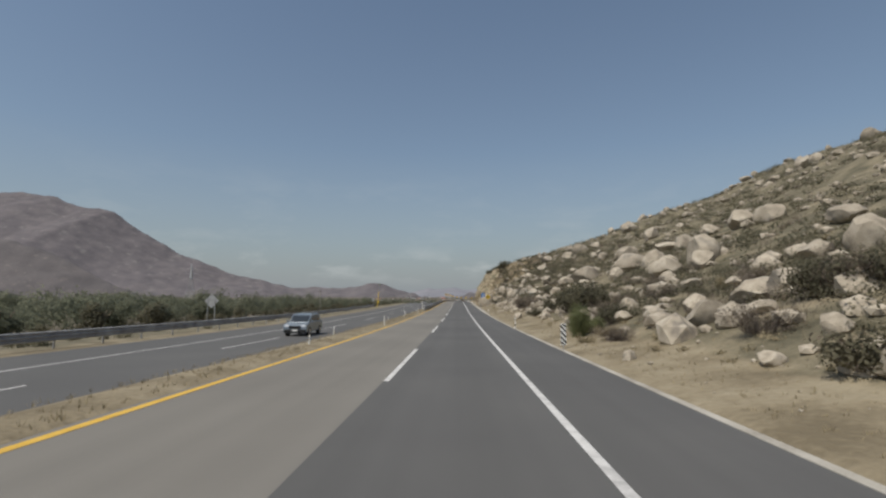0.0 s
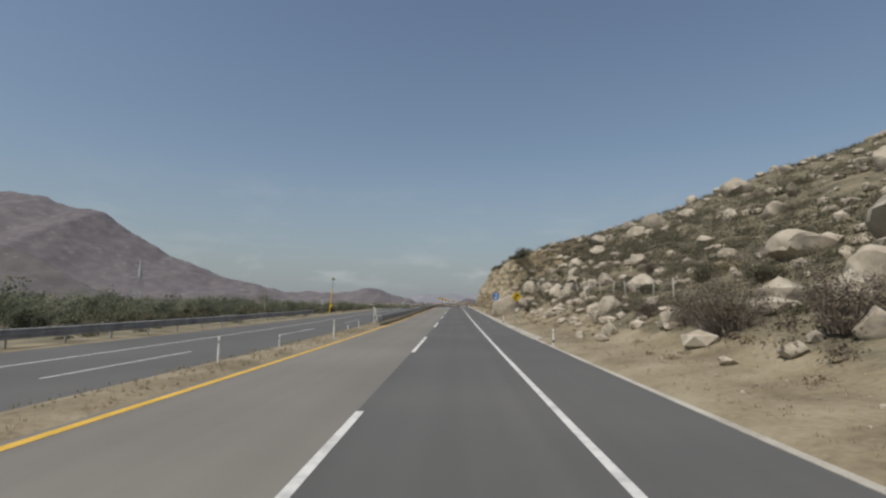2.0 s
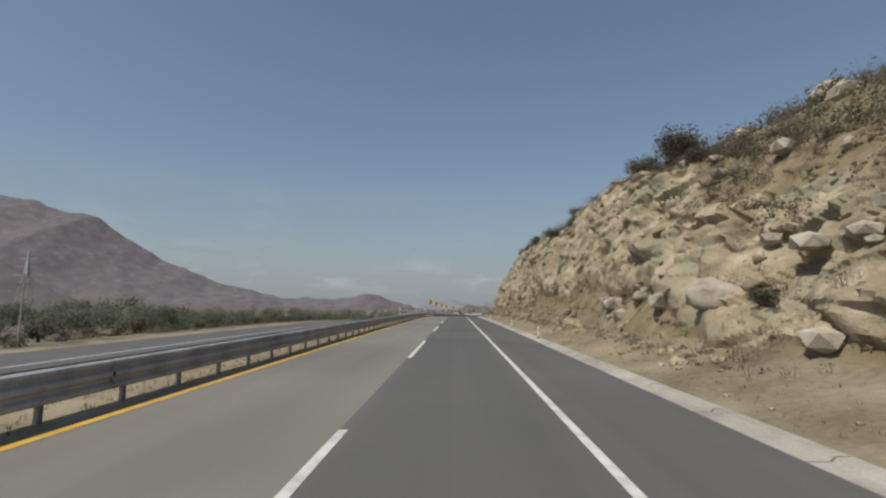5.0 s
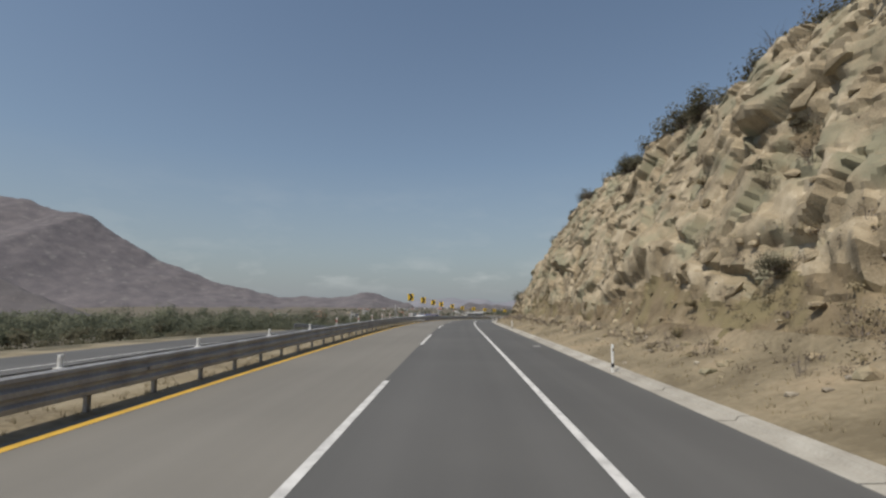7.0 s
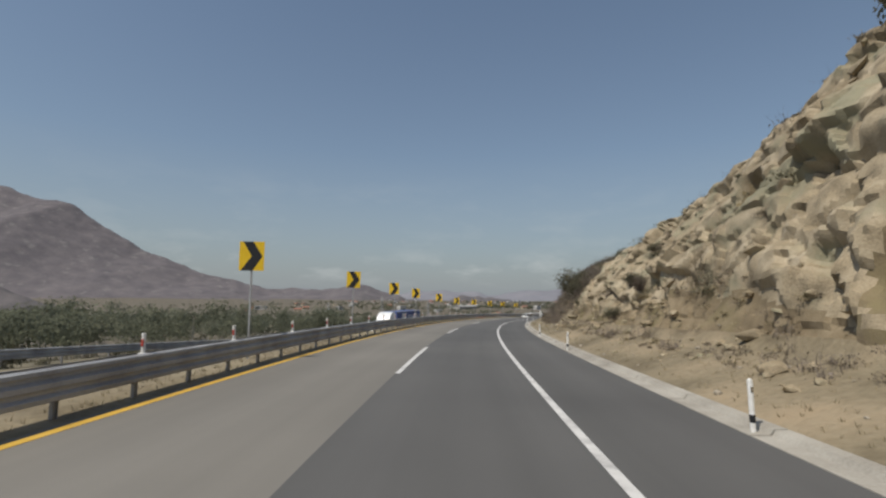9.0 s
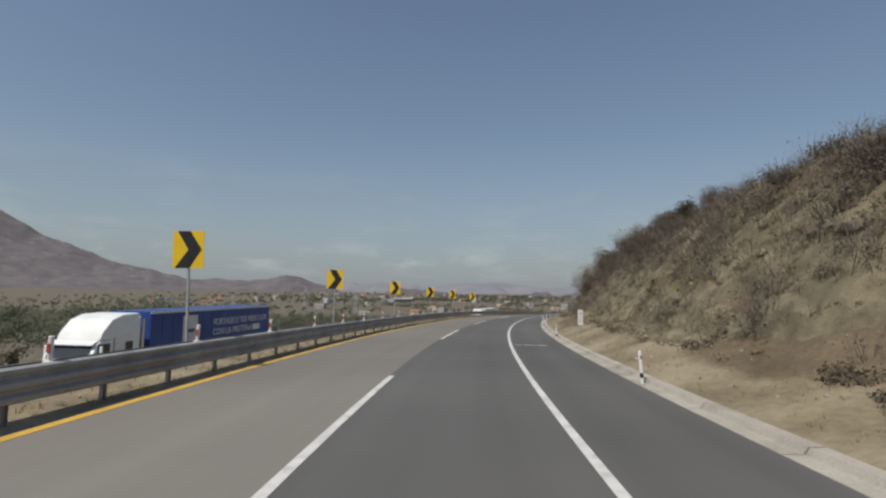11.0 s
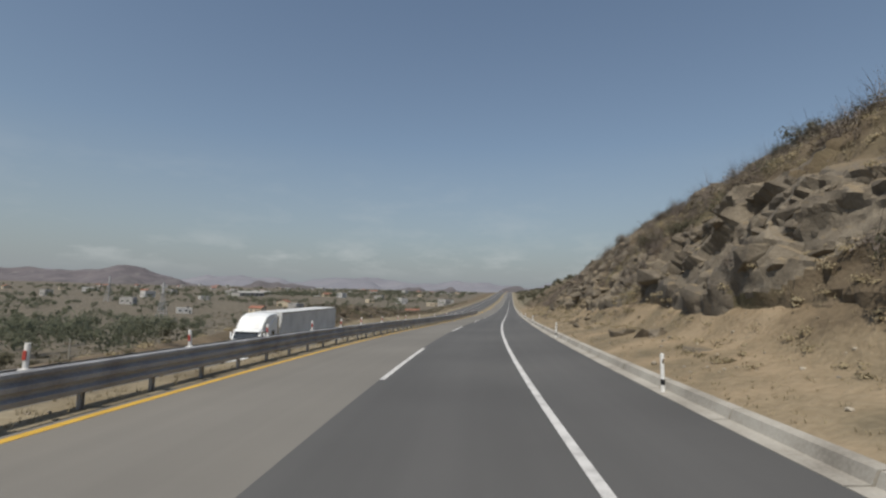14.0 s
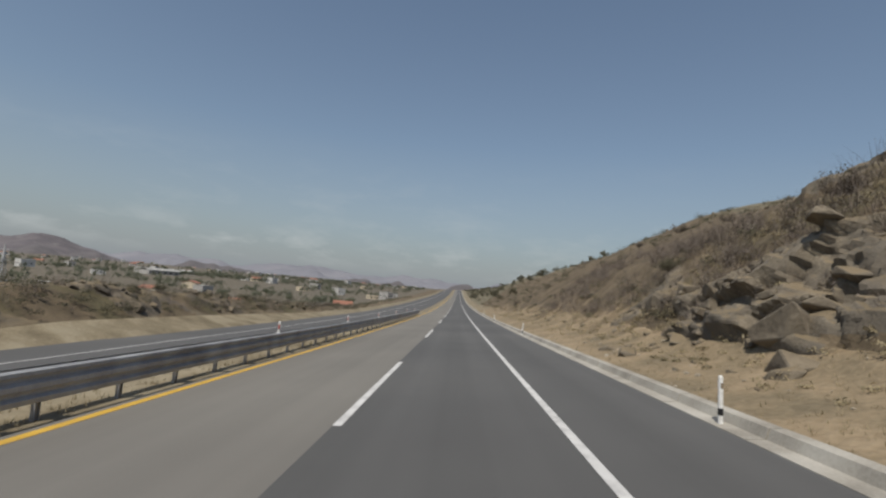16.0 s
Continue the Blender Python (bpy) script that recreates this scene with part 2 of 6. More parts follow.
# ---- the land: height over the road's line by distance along and to the right ----
ACROSS = (4.75, 7.65, 9.9, 13.5, 19.8, 31.5, 54.0, 99.0, 180.0)
HILL = ((-108, (0.03, 0.45, 1.44, 2.9, 5.4, 10.5, 20.5, 41, 56)), (90, (0.03, 0.45, 1.44, 2.9, 5.4, 10.5, 20.5, 41, 56)),
        (126, (0.03, 0.54, 1.8, 3.6, 7.3, 13.2, 23, 42, 57)), (148, (0.03, 0.63, 3.2, 6.8, 10.5, 15.8, 24.5, 43, 57)), (165, (0.03, 0.8, 4.8, 10, 13.2, 16.8, 24.5, 41, 54)),
        (176, (0.03, 0.9, 5.5, 11.8, 14.4, 17.2, 23.5, 37, 49)), (188, (0.03, 0.9, 5.6, 12.6, 13.8, 15.2, 19, 30, 42)), (200, (0.03, 0.9, 5.2, 10.8, 12, 13.2, 16, 24, 36)),
        (222, (0.03, 0.9, 6.0, 12.2, 13.4, 14.6, 17, 24, 34)), (240, (0.03, 0.9, 6.2, 12.5, 13.6, 14.8, 17, 24, 34)), (254, (0.03, 0.9, 6.2, 13.2, 14, 15, 17, 22, 30)),
        (262, (0.03, 0.85, 4.9, 10.4, 11.8, 13, 15.5, 21, 28)), (270, (0.03, 0.8, 4.2, 8.8, 10.2, 11.6, 14, 19, 26)), (285, (0.03, 0.8, 3.6, 7.2, 8.6, 10, 13, 18, 24)), (300, (0.03, 0.6, 3.4, 6.8, 8.5, 10.5, 14, 20, 26)), (322, (0.03, 1.1, 4.1, 7.8, 9.7, 12, 16, 22, 28)), (342, (0.03, 1.5, 4.3, 7.8, 9.8, 12.2, 16, 22, 28)), (356, (0.03, 1.1, 3.9, 7.4, 9.6, 12, 16.5, 22, 28)), (372, (0.03, 0.7, 3.6, 7.2, 9.4, 12, 17, 23, 29)),
        (400, (0.03, 0.7, 3.5, 7.6, 10.2, 13, 17, 23, 28)), (425, (0.03, 0.6, 2.8, 7.4, 10.5, 13.5, 17.5, 23, 27)), (450, (0.03, 0.5, 2.0, 6.4, 10, 13.5, 18.5, 24, 27)),
        (505, (0.03, 0.5, 1.5, 4.2, 8.2, 13, 20.5, 27, 30)), (690, (0.03, 0.4, 1.2, 3.5, 7.5, 14, 21, 29, 32)), (900, (0.03, 0.3, 0.8, 2, 4, 8, 14, 22, 26)),
        (1400, (0.03, 0.1, 0.2, 0.4, 1, 2, 4, 6, 8)), (5000, (0.03, 0.1, 0.2, 0.4, 1, 2, 4, 6, 8)))


HILL_S, HILL_V = np.array([r[0] for r in HILL], float), np.array([r[1] for r in HILL], float)


def bumps(x, y, size, seed=0.0):
    """Smooth rolling noise between about -1 and 1, cheap on arrays."""
    out = 0
    for a, (fx, fy, ph) in enumerate(((1.0, 0.35, 0.3), (-0.4, 1.1, 1.7), (0.8, -0.9, 4.1), (1.9, 1.3, 2.2), (-2.3, 1.7, 5.0), (3.1, -2.9, 0.9))):
        out = out + np.sin((x * fx + y * fy) / size * 2.2 + ph * (1 + seed) + seed) / (1 + 0.45 * a)
    return out / 2.4


def opposite(s):
    """How far the opposite carriageway is moved to the left, and how high it lies."""
    return np.interp(s, (0, 210, 270, 306, 440, 456, 468, 540), (-1.5, -1.5, -3, -5.5, -5.5, -2.0, -1.0, -1.0)), np.interp(s, (0, 210, 260, 300, 345, 400, 440, 456, 468, 540), (-0.5, -0.5, -1.0, -2.8, -3.2, -2.5, -2.2, -0.5, -0.25, -0.25))


def land(s, d):
    """Height of the ground over the road's line."""
    s, d = np.asarray(s, float), np.asarray(d, float)
    out = np.zeros(np.broadcast(s, d).shape)
    s, d = np.broadcast_to(s, out.shape), np.broadcast_to(d, out.shape)
    us, at = np.unique(s, return_inverse=True)
    at = at.reshape(s.shape)
    cols = np.stack([np.interp(us, HILL_S, HILL_V[:, j]) for j in range(len(ACROSS))], 1)
    right = np.zeros(out.shape)
    for j in range(len(ACROSS) - 1):
        a, b = ACROSS[j], ACROSS[j + 1]
        w = np.clip((d - a) / (b - a), 0, 1)
        inside = (d >= a) & ((d < b) | (j == len(ACROSS) - 2))
        right = np.where(inside, cols[at, j] * (1 - w) + cols[at, j + 1] * w, right)
    right = right + np.clip((d - 9) / 20, 0, 1) * (bumps(s, d, 14.0) * 0.7 + bumps(s, d, 37.0, 1.0) * 1.6) + np.clip((d - 5.2) / 3, 0, 1) * bumps(s, d, 2.6, 2.0) * 0.08
    # to the left: median, the opposite carriageway, its shoulder, then the slope down to the valley
    off, drop = opposite(s)
    dd = d - off
    valley = np.interp(s, (-110, 100, 250, 320, 420, 600, 800, 1800, 4500), (-5.5, -5.5, -6, -8.5, -12, -12, -9, -6, -4))
    bank = np.interp(s, (400, 440, 462, 485, 515, 560, 700), (0.0, 2.2, 3.7, 3.5, 2.2, 1.2, 0.0))
    fall = np.clip((-23.5 - dd) / 42, 0, 1) ** 1.2 * valley + np.exp(-((dd + 27) / 4.5) ** 2) * bank
    fall = fall + np.clip((-dd - 25) / 60, 0, 1) * (bumps(s, d, 55.0, 3.0) * 1.3 + bumps(s, d, 220.0, 5.0) * 3)
    w = np.clip((-8.2 - d) / np.maximum(-off - 0.2, 0.5), 0, 1)
    left = np.where(dd < -19.7, drop - 0.08 + fall, np.where(dd < -8.0, drop - 0.14, 0.04 * (1 - w) + (drop - 0.06) * w))
    out = np.where(d > 4.6, right, np.where(d < -6.3, left, -0.12))
    return out


def graded(*pieces):
    out = []
    for a, b, n in pieces:
        out += list(np.linspace(a, b, n, endpoint=False))
    return out + [pieces[-1][1]]


along = graded((-110, 0, 24), (0, 560, 270), (560, 820, 56), (820, 1700, 60), (1700, 4300, 50))
across = graded((-3600, -600, 24), (-600, -120, 32), (-120, -40, 24), (-40, -6.2, 44), (-6.2, 4.4, 2), (4.4, 9, 12), (9, 24, 30), (24, 56, 22), (56, 110, 18), (110, 240, 10))


def sheet_up(s, d):
    """The land, lowered where the broken rock stands proud of it."""
    rock = np.clip((s - 143) / 5, 0, 1) * np.clip((293 - s) / 5, 0, 1) * np.clip((d - 8.0) / 0.5, 0, 1) * np.clip((22 - d) / 3, 0, 1)
    ledge = np.clip((s - 306) / 5, 0, 1) * np.clip((467 - s) / 5, 0, 1) * np.clip((d - 8.6) / 0.5, 0, 1) * np.clip((21 - d) / 3, 0, 1)
    far_ = np.clip((s - 446) / 4, 0, 1) * np.clip((528 - s) / 4, 0, 1) * np.clip((-23.6 - d) / 0.5, 0, 1) * np.clip((d + 36.6) / 2, 0, 1)
    return land(s, d) - 2.6 * rock - 1.6 * ledge - 1.2 * far_


VERGE = ((0.15, 0.122, 0.078), (0.225, 0.186, 0.122), (0.29, 0.248, 0.172))
BANK = ((0.085, 0.067, 0.044), (0.135, 0.103, 0.066), (0.185, 0.142, 0.092))
OCHRE = ((0.15, 0.11, 0.064), (0.232, 0.174, 0.106), (0.31, 0.24, 0.155))
PLAIN = ((0.088, 0.08, 0.06), (0.13, 0.112, 0.084), (0.185, 0.155, 0.116))
M["land"] = shader("dry_scrubland", (0.152, 0.133, 0.088), (0.084, 0.076, 0.05), (0.232, 0.196, 0.132), 2.2, 0.16, 0.95, 0.8, spread=0.36, layers=(("bank", *BANK), ("plain", *PLAIN), ("verge", *VERGE), ("ochre", *OCHRE)))
ground = tagged(strip_mesh("ground", along, across, sheet_up, "land"), "dry tan scrubland with sparse grass beside the road", "ground", kind="structure")
_gs, _gd = np.meshgrid(np.asarray(along, float), np.asarray(across, float), indexing="ij")
_near = np.interp(_gs, (60, 84, 96, 138, 146, 296, 306, 345, 365), (8.0, 9.0, 12.5, 11.5, 8.4, 8.4, 6.4, 6.4, 8.6)) + bumps(_gs, _gs * 0, 9.0, 2.0) * 1.0
_weights = {
    "verge": np.maximum(np.clip((_near + 0.6 - _gd) / 1.2, 0, 1) * (_gd > 0), np.clip((_gd + 24.5) / 1.5, 0, 1) * (_gd < 0)),
    "bank": np.maximum(np.clip((_gs - 146) / 10, 0, 1) * np.clip((650 - _gs) / 40, 0, 1) * (_gd > 0) * np.clip((34 - _gd) / 8, 0, 1), np.clip((_gs - 400) / 20, 0, 1) * (_gd < 0) * np.clip((_gd + 70) / 15, 0, 1)),
    "plain": np.clip((-40 - _gd) / 12, 0, 1),
    "ochre": np.maximum(np.clip((_gs - 372) / 25, 0, 1) * np.clip((620 - _gs) / 60, 0, 1), 0.6 * np.clip((_gs - 146) / 12, 0, 1) * np.clip((296 - _gs) / 15, 0, 1)) * (_gd > 0) * np.clip((11.5 + bumps(_gs, _gs * 0, 7.0, 4.0) - _gd) / 1.5, 0, 1) * 0.58,
}
for _name, _w in _weights.items():
    ground.data.attributes.new(_name, "FLOAT", "POINT").data.foreach_set("value", _w.reshape(-1).astype(np.float32))

# ---- carriageways ----
road_s = graded((-110, 560, 400), (560, 1700, 260))
flat = lambda z: (lambda s, d: np.zeros_like(d) + z)


def opp_strip(name, a, b, up, material, until=1e9):
    """A strip of the opposite carriageway between the distances a and b from its own line."""
    ss = np.asarray(road_s)
    ss = ss[ss < until]
    off, drop = opposite(ss)
    ds = np.linspace(a, b, 3)
    X, Y, Z = spot(ss[:, None] + 0 * ds, off[:, None] + ds, drop[:, None] + up + 0 * ds)
    i = np.arange(X.size).reshape(X.shape)
    me = bpy.data.meshes.new(name)
    me.from_pydata(np.stack([X, Y, Z], -1).reshape(-1, 3).tolist(), [], np.stack([i[:-1, :-1], i[:-1, 1:], i[1:, 1:], i[1:, :-1]], -1).reshape(-1, 4).tolist())
    me.materials.append(M[material])
    return new(name, me)


tagged(strip_mesh("road_right_lane", road_s, (-1.98, 1.4, 4.40), flat(0.0), "asphalt_new"), "dark newer asphalt of the slow lane and shoulder", "road", kind="structure")
tagged(strip_mesh("road_left_lane", road_s, (-6.4, -4.0, -1.98), flat(0.0), "asphalt_old"), "worn grey asphalt of the overtaking lane", "road", kind="structure")
tagged(opp_strip("road_opposite", -19.6, -8.0, 0.0, "asphalt_new"), "asphalt of the opposite carriageway", "road", kind="structure")
tagged(strip_mesh("line_right", road_s, (1.655, 1.805), flat(0.006), "white_line"), "solid white edge line on the asphalt", "road marking", kind="structure")
tagged(strip_mesh("line_yellow", road_s, (-6.24, -6.03), flat(0.006), "yellow_line"), "solid yellow edge line beside the median", "road marking", kind="structure")
tagged(opp_strip("line_far", -15.35, -15.2, 0.008, "white_line"), "solid white edge line of the opposite carriageway", "road marking", kind="structure")
tagged(opp_strip("line_near", -8.35, -8.22, 0.008, "yellow_line", 66), "faded yellow edge line of the opposite carriageway", "road marking", kind="structure")
DASHES = (-32, -10, 13, 35, 55, 75.5, 96, 115.7, 136, 156, 176, 196, 217.5, 239, 261.3, 283.5, 306, 329, 349.5, 371.6, 397, 421.5, 447.3)
for a in DASHES + tuple(470 + 23 * k for k in range(30)):
    tagged(strip_mesh("lane_dash", np.linspace(a, a + 9.2, 6), (-1.985, -1.835), flat(0.006), "white_line"), "white dash of the lane line", "road marking", "lane dashes", "structure")
for k in range(-4, 30):
    ss = np.linspace(6 + 21.5 * k, 15 + 21.5 * k, 6)
    off, drop = opposite(ss)
    ob = strip_mesh("lane_dash", ss, (-11.75 + off.mean(), -11.62 + off.mean()), lambda s, d: np.interp(s, ss, drop) + 0.008, "white_line")
    tagged(ob, "white dash of the opposite lane line", "road marking", "opposite lane dashes", "structure")


# ---- helpers for things ----
M.update({
    "post_white": shader("white_post_paint", (0.72, 0.71, 0.68), (0.5, 0.48, 0.44), (0.78, 0.77, 0.75), 0.12, 0.02, 0.55, 0.05),
    "red": shader("red_reflector", (0.36, 0.06, 0.045), (0.28, 0.045, 0.035), (0.42, 0.08, 0.06), 0.1, 0.02, 0.4, 0.0),
    "blue": shader("blue_sign_sheet", (0.015, 0.14, 0.42), (0.012, 0.11, 0.36), (0.02, 0.16, 0.46), 0.2, 0.05, 0.4, 0.0),
    "rail": shader("weathered_guardrail_steel", (0.33, 0.33, 0.335), (0.22, 0.215, 0.215), (0.43, 0.43, 0.435), 0.9, 0.05, 0.58, 0.1, metal=0.2),
    "pipe": shader("galvanised_pipe", (0.4, 0.4, 0.4), (0.28, 0.28, 0.28), (0.5, 0.5, 0.49), 0.4, 0.03, 0.5, 0.05, metal=0.5),
    "boulder": shader("pale_granite_boulder", (0.35, 0.305, 0.24), (0.2, 0.17, 0.13), (0.46, 0.41, 0.335), 0.5, 0.035, 0.92, 0.7, third=(0.17, 0.15, 0.125), third_size=0.7, third_at=(0.55, 0.7), island=0.18),
    "pale_block": shader("smooth_pale_granite", (0.36, 0.312, 0.24), (0.285, 0.243, 0.184), (0.425, 0.375, 0.3), 1.2, 0.03, 0.92, 0.5, spread=0.6, third=(0.27, 0.232, 0.18), third_size=1.6, third_at=(0.6, 0.75)),
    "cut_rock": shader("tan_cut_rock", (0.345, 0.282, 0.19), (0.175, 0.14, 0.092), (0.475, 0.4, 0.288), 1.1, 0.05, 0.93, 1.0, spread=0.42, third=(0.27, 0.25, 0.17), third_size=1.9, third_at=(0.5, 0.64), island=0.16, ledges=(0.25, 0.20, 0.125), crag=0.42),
    "cut_soil": shader("dry_tan_earth", (0.215, 0.167, 0.104), (0.13, 0.1, 0.062), (0.29, 0.235, 0.155), 0.9, 0.05, 0.95, 0.9, third=(0.2, 0.165, 0.09), third_size=2.2, third_at=(0.5, 0.62)),
    "tan_bank": shader("tan_crumbling_bank", (0.178, 0.15, 0.096), (0.1, 0.085, 0.055), (0.265, 0.228, 0.152), 0.7, 0.05, 0.95, 1.0, spread=0.4, third=(0.14, 0.122, 0.078), third_size=1.3, third_at=(0.48, 0.62), crag=0.3),
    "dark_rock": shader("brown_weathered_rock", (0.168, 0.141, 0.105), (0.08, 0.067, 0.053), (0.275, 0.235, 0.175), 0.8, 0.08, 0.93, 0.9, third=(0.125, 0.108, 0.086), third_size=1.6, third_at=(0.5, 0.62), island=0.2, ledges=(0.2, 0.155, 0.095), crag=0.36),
    "twig": shader("dry_grey_twigs", (0.16, 0.133, 0.112), (0.105, 0.088, 0.075), (0.225, 0.188, 0.157), 0.8, 0.1, 0.95, 0.0, island=0.25),
    "leaf_olive": shader("olive_leaves", (0.14, 0.13, 0.086), (0.092, 0.088, 0.06), (0.195, 0.178, 0.122), 2.5, 0.4, 0.9, 0.0, island=0.2, leafy=0.5),
    "leaf_green": shader("green_leaves", (0.17, 0.185, 0.085), (0.12, 0.135, 0.06), (0.23, 0.24, 0.12), 0.7, 0.1, 0.85, 0.0, island=0.3, leafy=0.4),
    "leaf_brown": shader("dry_brown_leaves", (0.168, 0.138, 0.104), (0.108, 0.09, 0.07), (0.23, 0.19, 0.142), 1.6, 0.2, 0.95, 0.0, island=0.3, leafy=0.4),
    "leaf_far": shader("dusty_tree_leaves", (0.178, 0.188, 0.13), (0.125, 0.135, 0.094), (0.24, 0.245, 0.175), 9.0, 2.0, 0.95, 0.0, spread=0.4, island=0.12, leafy=0.6),
    "fence_post": shader("dull_white_fence_post", (0.5, 0.48, 0.43), (0.36, 0.34, 0.3), (0.58, 0.56, 0.52), 0.3, 0.03, 0.9, 0.2),
    "bark": shader("grey_brown_bark", (0.13, 0.10, 0.075), (0.08, 0.06, 0.045), (0.19, 0.15, 0.115), 0.2, 0.03, 0.95, 0.4),
    "straw": shader("dry_grass", (0.3, 0.25, 0.155), (0.21, 0.175, 0.11), (0.38, 0.32, 0.21), 1.5, 0.3, 0.95, 0.0, island=0.3, leafy=0.3),
    "tyre": shader("black_rubber", (0.025, 0.025, 0.026), (0.018, 0.018, 0.018), (0.04, 0.04, 0.04), 0.2, 0.02, 0.8, 0.1),
    "chrome": shader("bright_metal", (0.62, 0.62, 0.63), (0.5, 0.5, 0.5), (0.7, 0.7, 0.7), 0.3, 0.05, 0.22, 0.0, metal=1.0),
    "glass": shader("dark_vehicle_glass", (0.03, 0.036, 0.042), (0.025, 0.03, 0.035), (0.04, 0.045, 0.05), 0.6, 0.2, 0.06, 0.0, spec=0.6),
    "truck_white": shader("white_truck_paint", (0.76, 0.77, 0.76), (0.68, 0.68, 0.66), (0.82, 0.82, 0.82), 1.0, 0.2, 0.32, 0.0, spec=0.5),
    "trailer_white": shader("scuffed_white_trailer_sheet", (0.62, 0.62, 0.61), (0.5, 0.5, 0.49), (0.69, 0.69, 0.68), 1.4, 0.15, 0.5, 0.05),
    "trailer_blue": shader("blue_trailer_sheet", (0.035, 0.075, 0.26), (0.025, 0.055, 0.2), (0.05, 0.10, 0.32), 1.6, 0.2, 0.45, 0.03),
    "suv_paint": shader("silver_blue_car_paint", (0.24, 0.28, 0.32), (0.21, 0.25, 0.29), (0.28, 0.32, 0.36), 0.8, 0.2, 0.3, 0.0, metal=0.5),
    "lamp": shader("headlamp_lens", (0.75, 0.76, 0.78), (0.65, 0.66, 0.68), (0.82, 0.83, 0.85), 0.1, 0.03, 0.12, 0.0),
    "wall_white": shader("whitewashed_wall", (0.52, 0.51, 0.49), (0.42, 0.41, 0.39), (0.6, 0.59, 0.57), 2.0, 0.3, 0.9, 0.1),
    "wall_cream": shader("cream_wall", (0.55, 0.47, 0.35), (0.44, 0.37, 0.28), (0.62, 0.54, 0.41), 2.0, 0.3, 0.9, 0.1),
    "wall_grey": shader("bare_block_wall", (0.36, 0.35, 0.33), (0.28, 0.27, 0.26), (0.43, 0.42, 0.4), 2.0, 0.3, 0.9, 0.1),
    "roof_red": shader("red_brown_roof", (0.30, 0.14, 0.095), (0.22, 0.10, 0.07), (0.36, 0.18, 0.12), 1.5, 0.3, 0.9, 0.1),
    "opening": shader("dark_window", (0.06, 0.065, 0.07), (0.05, 0.05, 0.055), (0.08, 0.085, 0.09), 0.5, 0.2, 0.2, 0.0),
})


def part(name, shape, material, parent=None, label=""):
    """Links a bmesh, or a mesh, as ONE object under a thing or a part."""
    if isinstance(shape, bmesh.types.BMesh):
        me = bpy.data.meshes.new(name)
        shape.to_mesh(me)
        shape.free()
        me.materials.append(M[material])
    else:
        me = shape
        if material and not me.materials:
            me.materials.append(M[material])
    ob = new(name, me)
    ob.parent = parent
    if label:
        ob["label"] = label
    return ob


def box(sx, sy, sz, x=0.0, y=0.0, z=0.0, bevel=0.0, bm=None, taper=(1, 1)):
    """A box with its base centre at x, y, z; taper scales its top."""
    bm = bm or bmesh.new()
    vs = bmesh.ops.create_cube(bm, size=1)["verts"]
    for v in vs:
        top = v.co.z > 0
        v.co = Vector((v.co.x * sx * (taper[0] if top else 1) + x, v.co.y * sy * (taper[1] if top else 1) + y, (v.co.z + 0.5) * sz + z))
    if bevel:
        es = list({e for v in vs for e in v.link_edges})
        bmesh.ops.bevel(bm, geom=es, offset=bevel, segments=2, affect="EDGES", profile=0.6)
    return bm


def rod(a, b, r, n=8, bm=None, r2=None):
    """A round bar from a to b."""
    bm = bm or bmesh.new()
    a, b = Vector(a), Vector(b)
    m = Matrix.Translation((a + b) / 2) @ (b - a).to_track_quat("Z", "Y").to_matrix().to_4x4()
    bmesh.ops.create_cone(bm, cap_ends=True, segments=n, radius1=r, radius2=r if r2 is None else r2, depth=(b - a).length, matrix=m)
    return bm


def prism(outline, x0, x1, bm=None, bevel=0.0):
    """A plate whose outline lies in the y-z plane, from x0 to x1."""
    bm = bm or bmesh.new()
    a = [bm.verts.new((x0, y, z)) for y, z in outline]
    b = [bm.verts.new((x1, y, z)) for y, z in outline]
    fs = [bm.faces.new(a), bm.faces.new(b[::-1])]
    n = len(outline)
    for i in range(n):
        fs.append(bm.faces.new((a[i], b[i], b[(i + 1) % n], a[(i + 1) % n])))
    bmesh.ops.recalc_face_normals(bm, faces=fs)
    if bevel:
        bmesh.ops.bevel(bm, geom=list({e for f in fs for e in f.edges}), offset=bevel, segments=2, affect="EDGES", profile=0.6)
    return bm


def plate(outline, y0, y1, bm=None):
    """A sign's plate: outline in the x-z plane, from y0 (its face) to y1."""
    bm = bm or bmesh.new()
    a = [bm.verts.new((x, y0, z)) for x, z in outline]
    b = [bm.verts.new((x, y1, z)) for x, z in outline]
    fs = [bm.faces.new(a), bm.faces.new(b[::-1])]
    n = len(outline)
    for i in range(n):
        fs.append(bm.faces.new((a[i], b[i], b[(i + 1) % n], a[(i + 1) % n])))
    bmesh.ops.recalc_face_normals(bm, faces=fs)
    return bm


def at(s, d, up=0.0, turn=0.0):
    """A pose on the road's plan: x to the right, y along the road."""
    x, y, z = spot(s, d, up)
    return pose(float(x), float(y), float(z), 0, 0, math.degrees(float(heading(s))) + turn)


def on_land(s, d, turn=0.0, sink=0.0):
    return at(s, d, float(land(np.array([s]), np.array([d]))[0]) - sink, turn)


def thing(name, label, category, group="", m=None, kind=""):
    ob = new(name)
    if m is not None:
        ob.matrix_world = m
    return tagged(ob, label, category, group, kind)


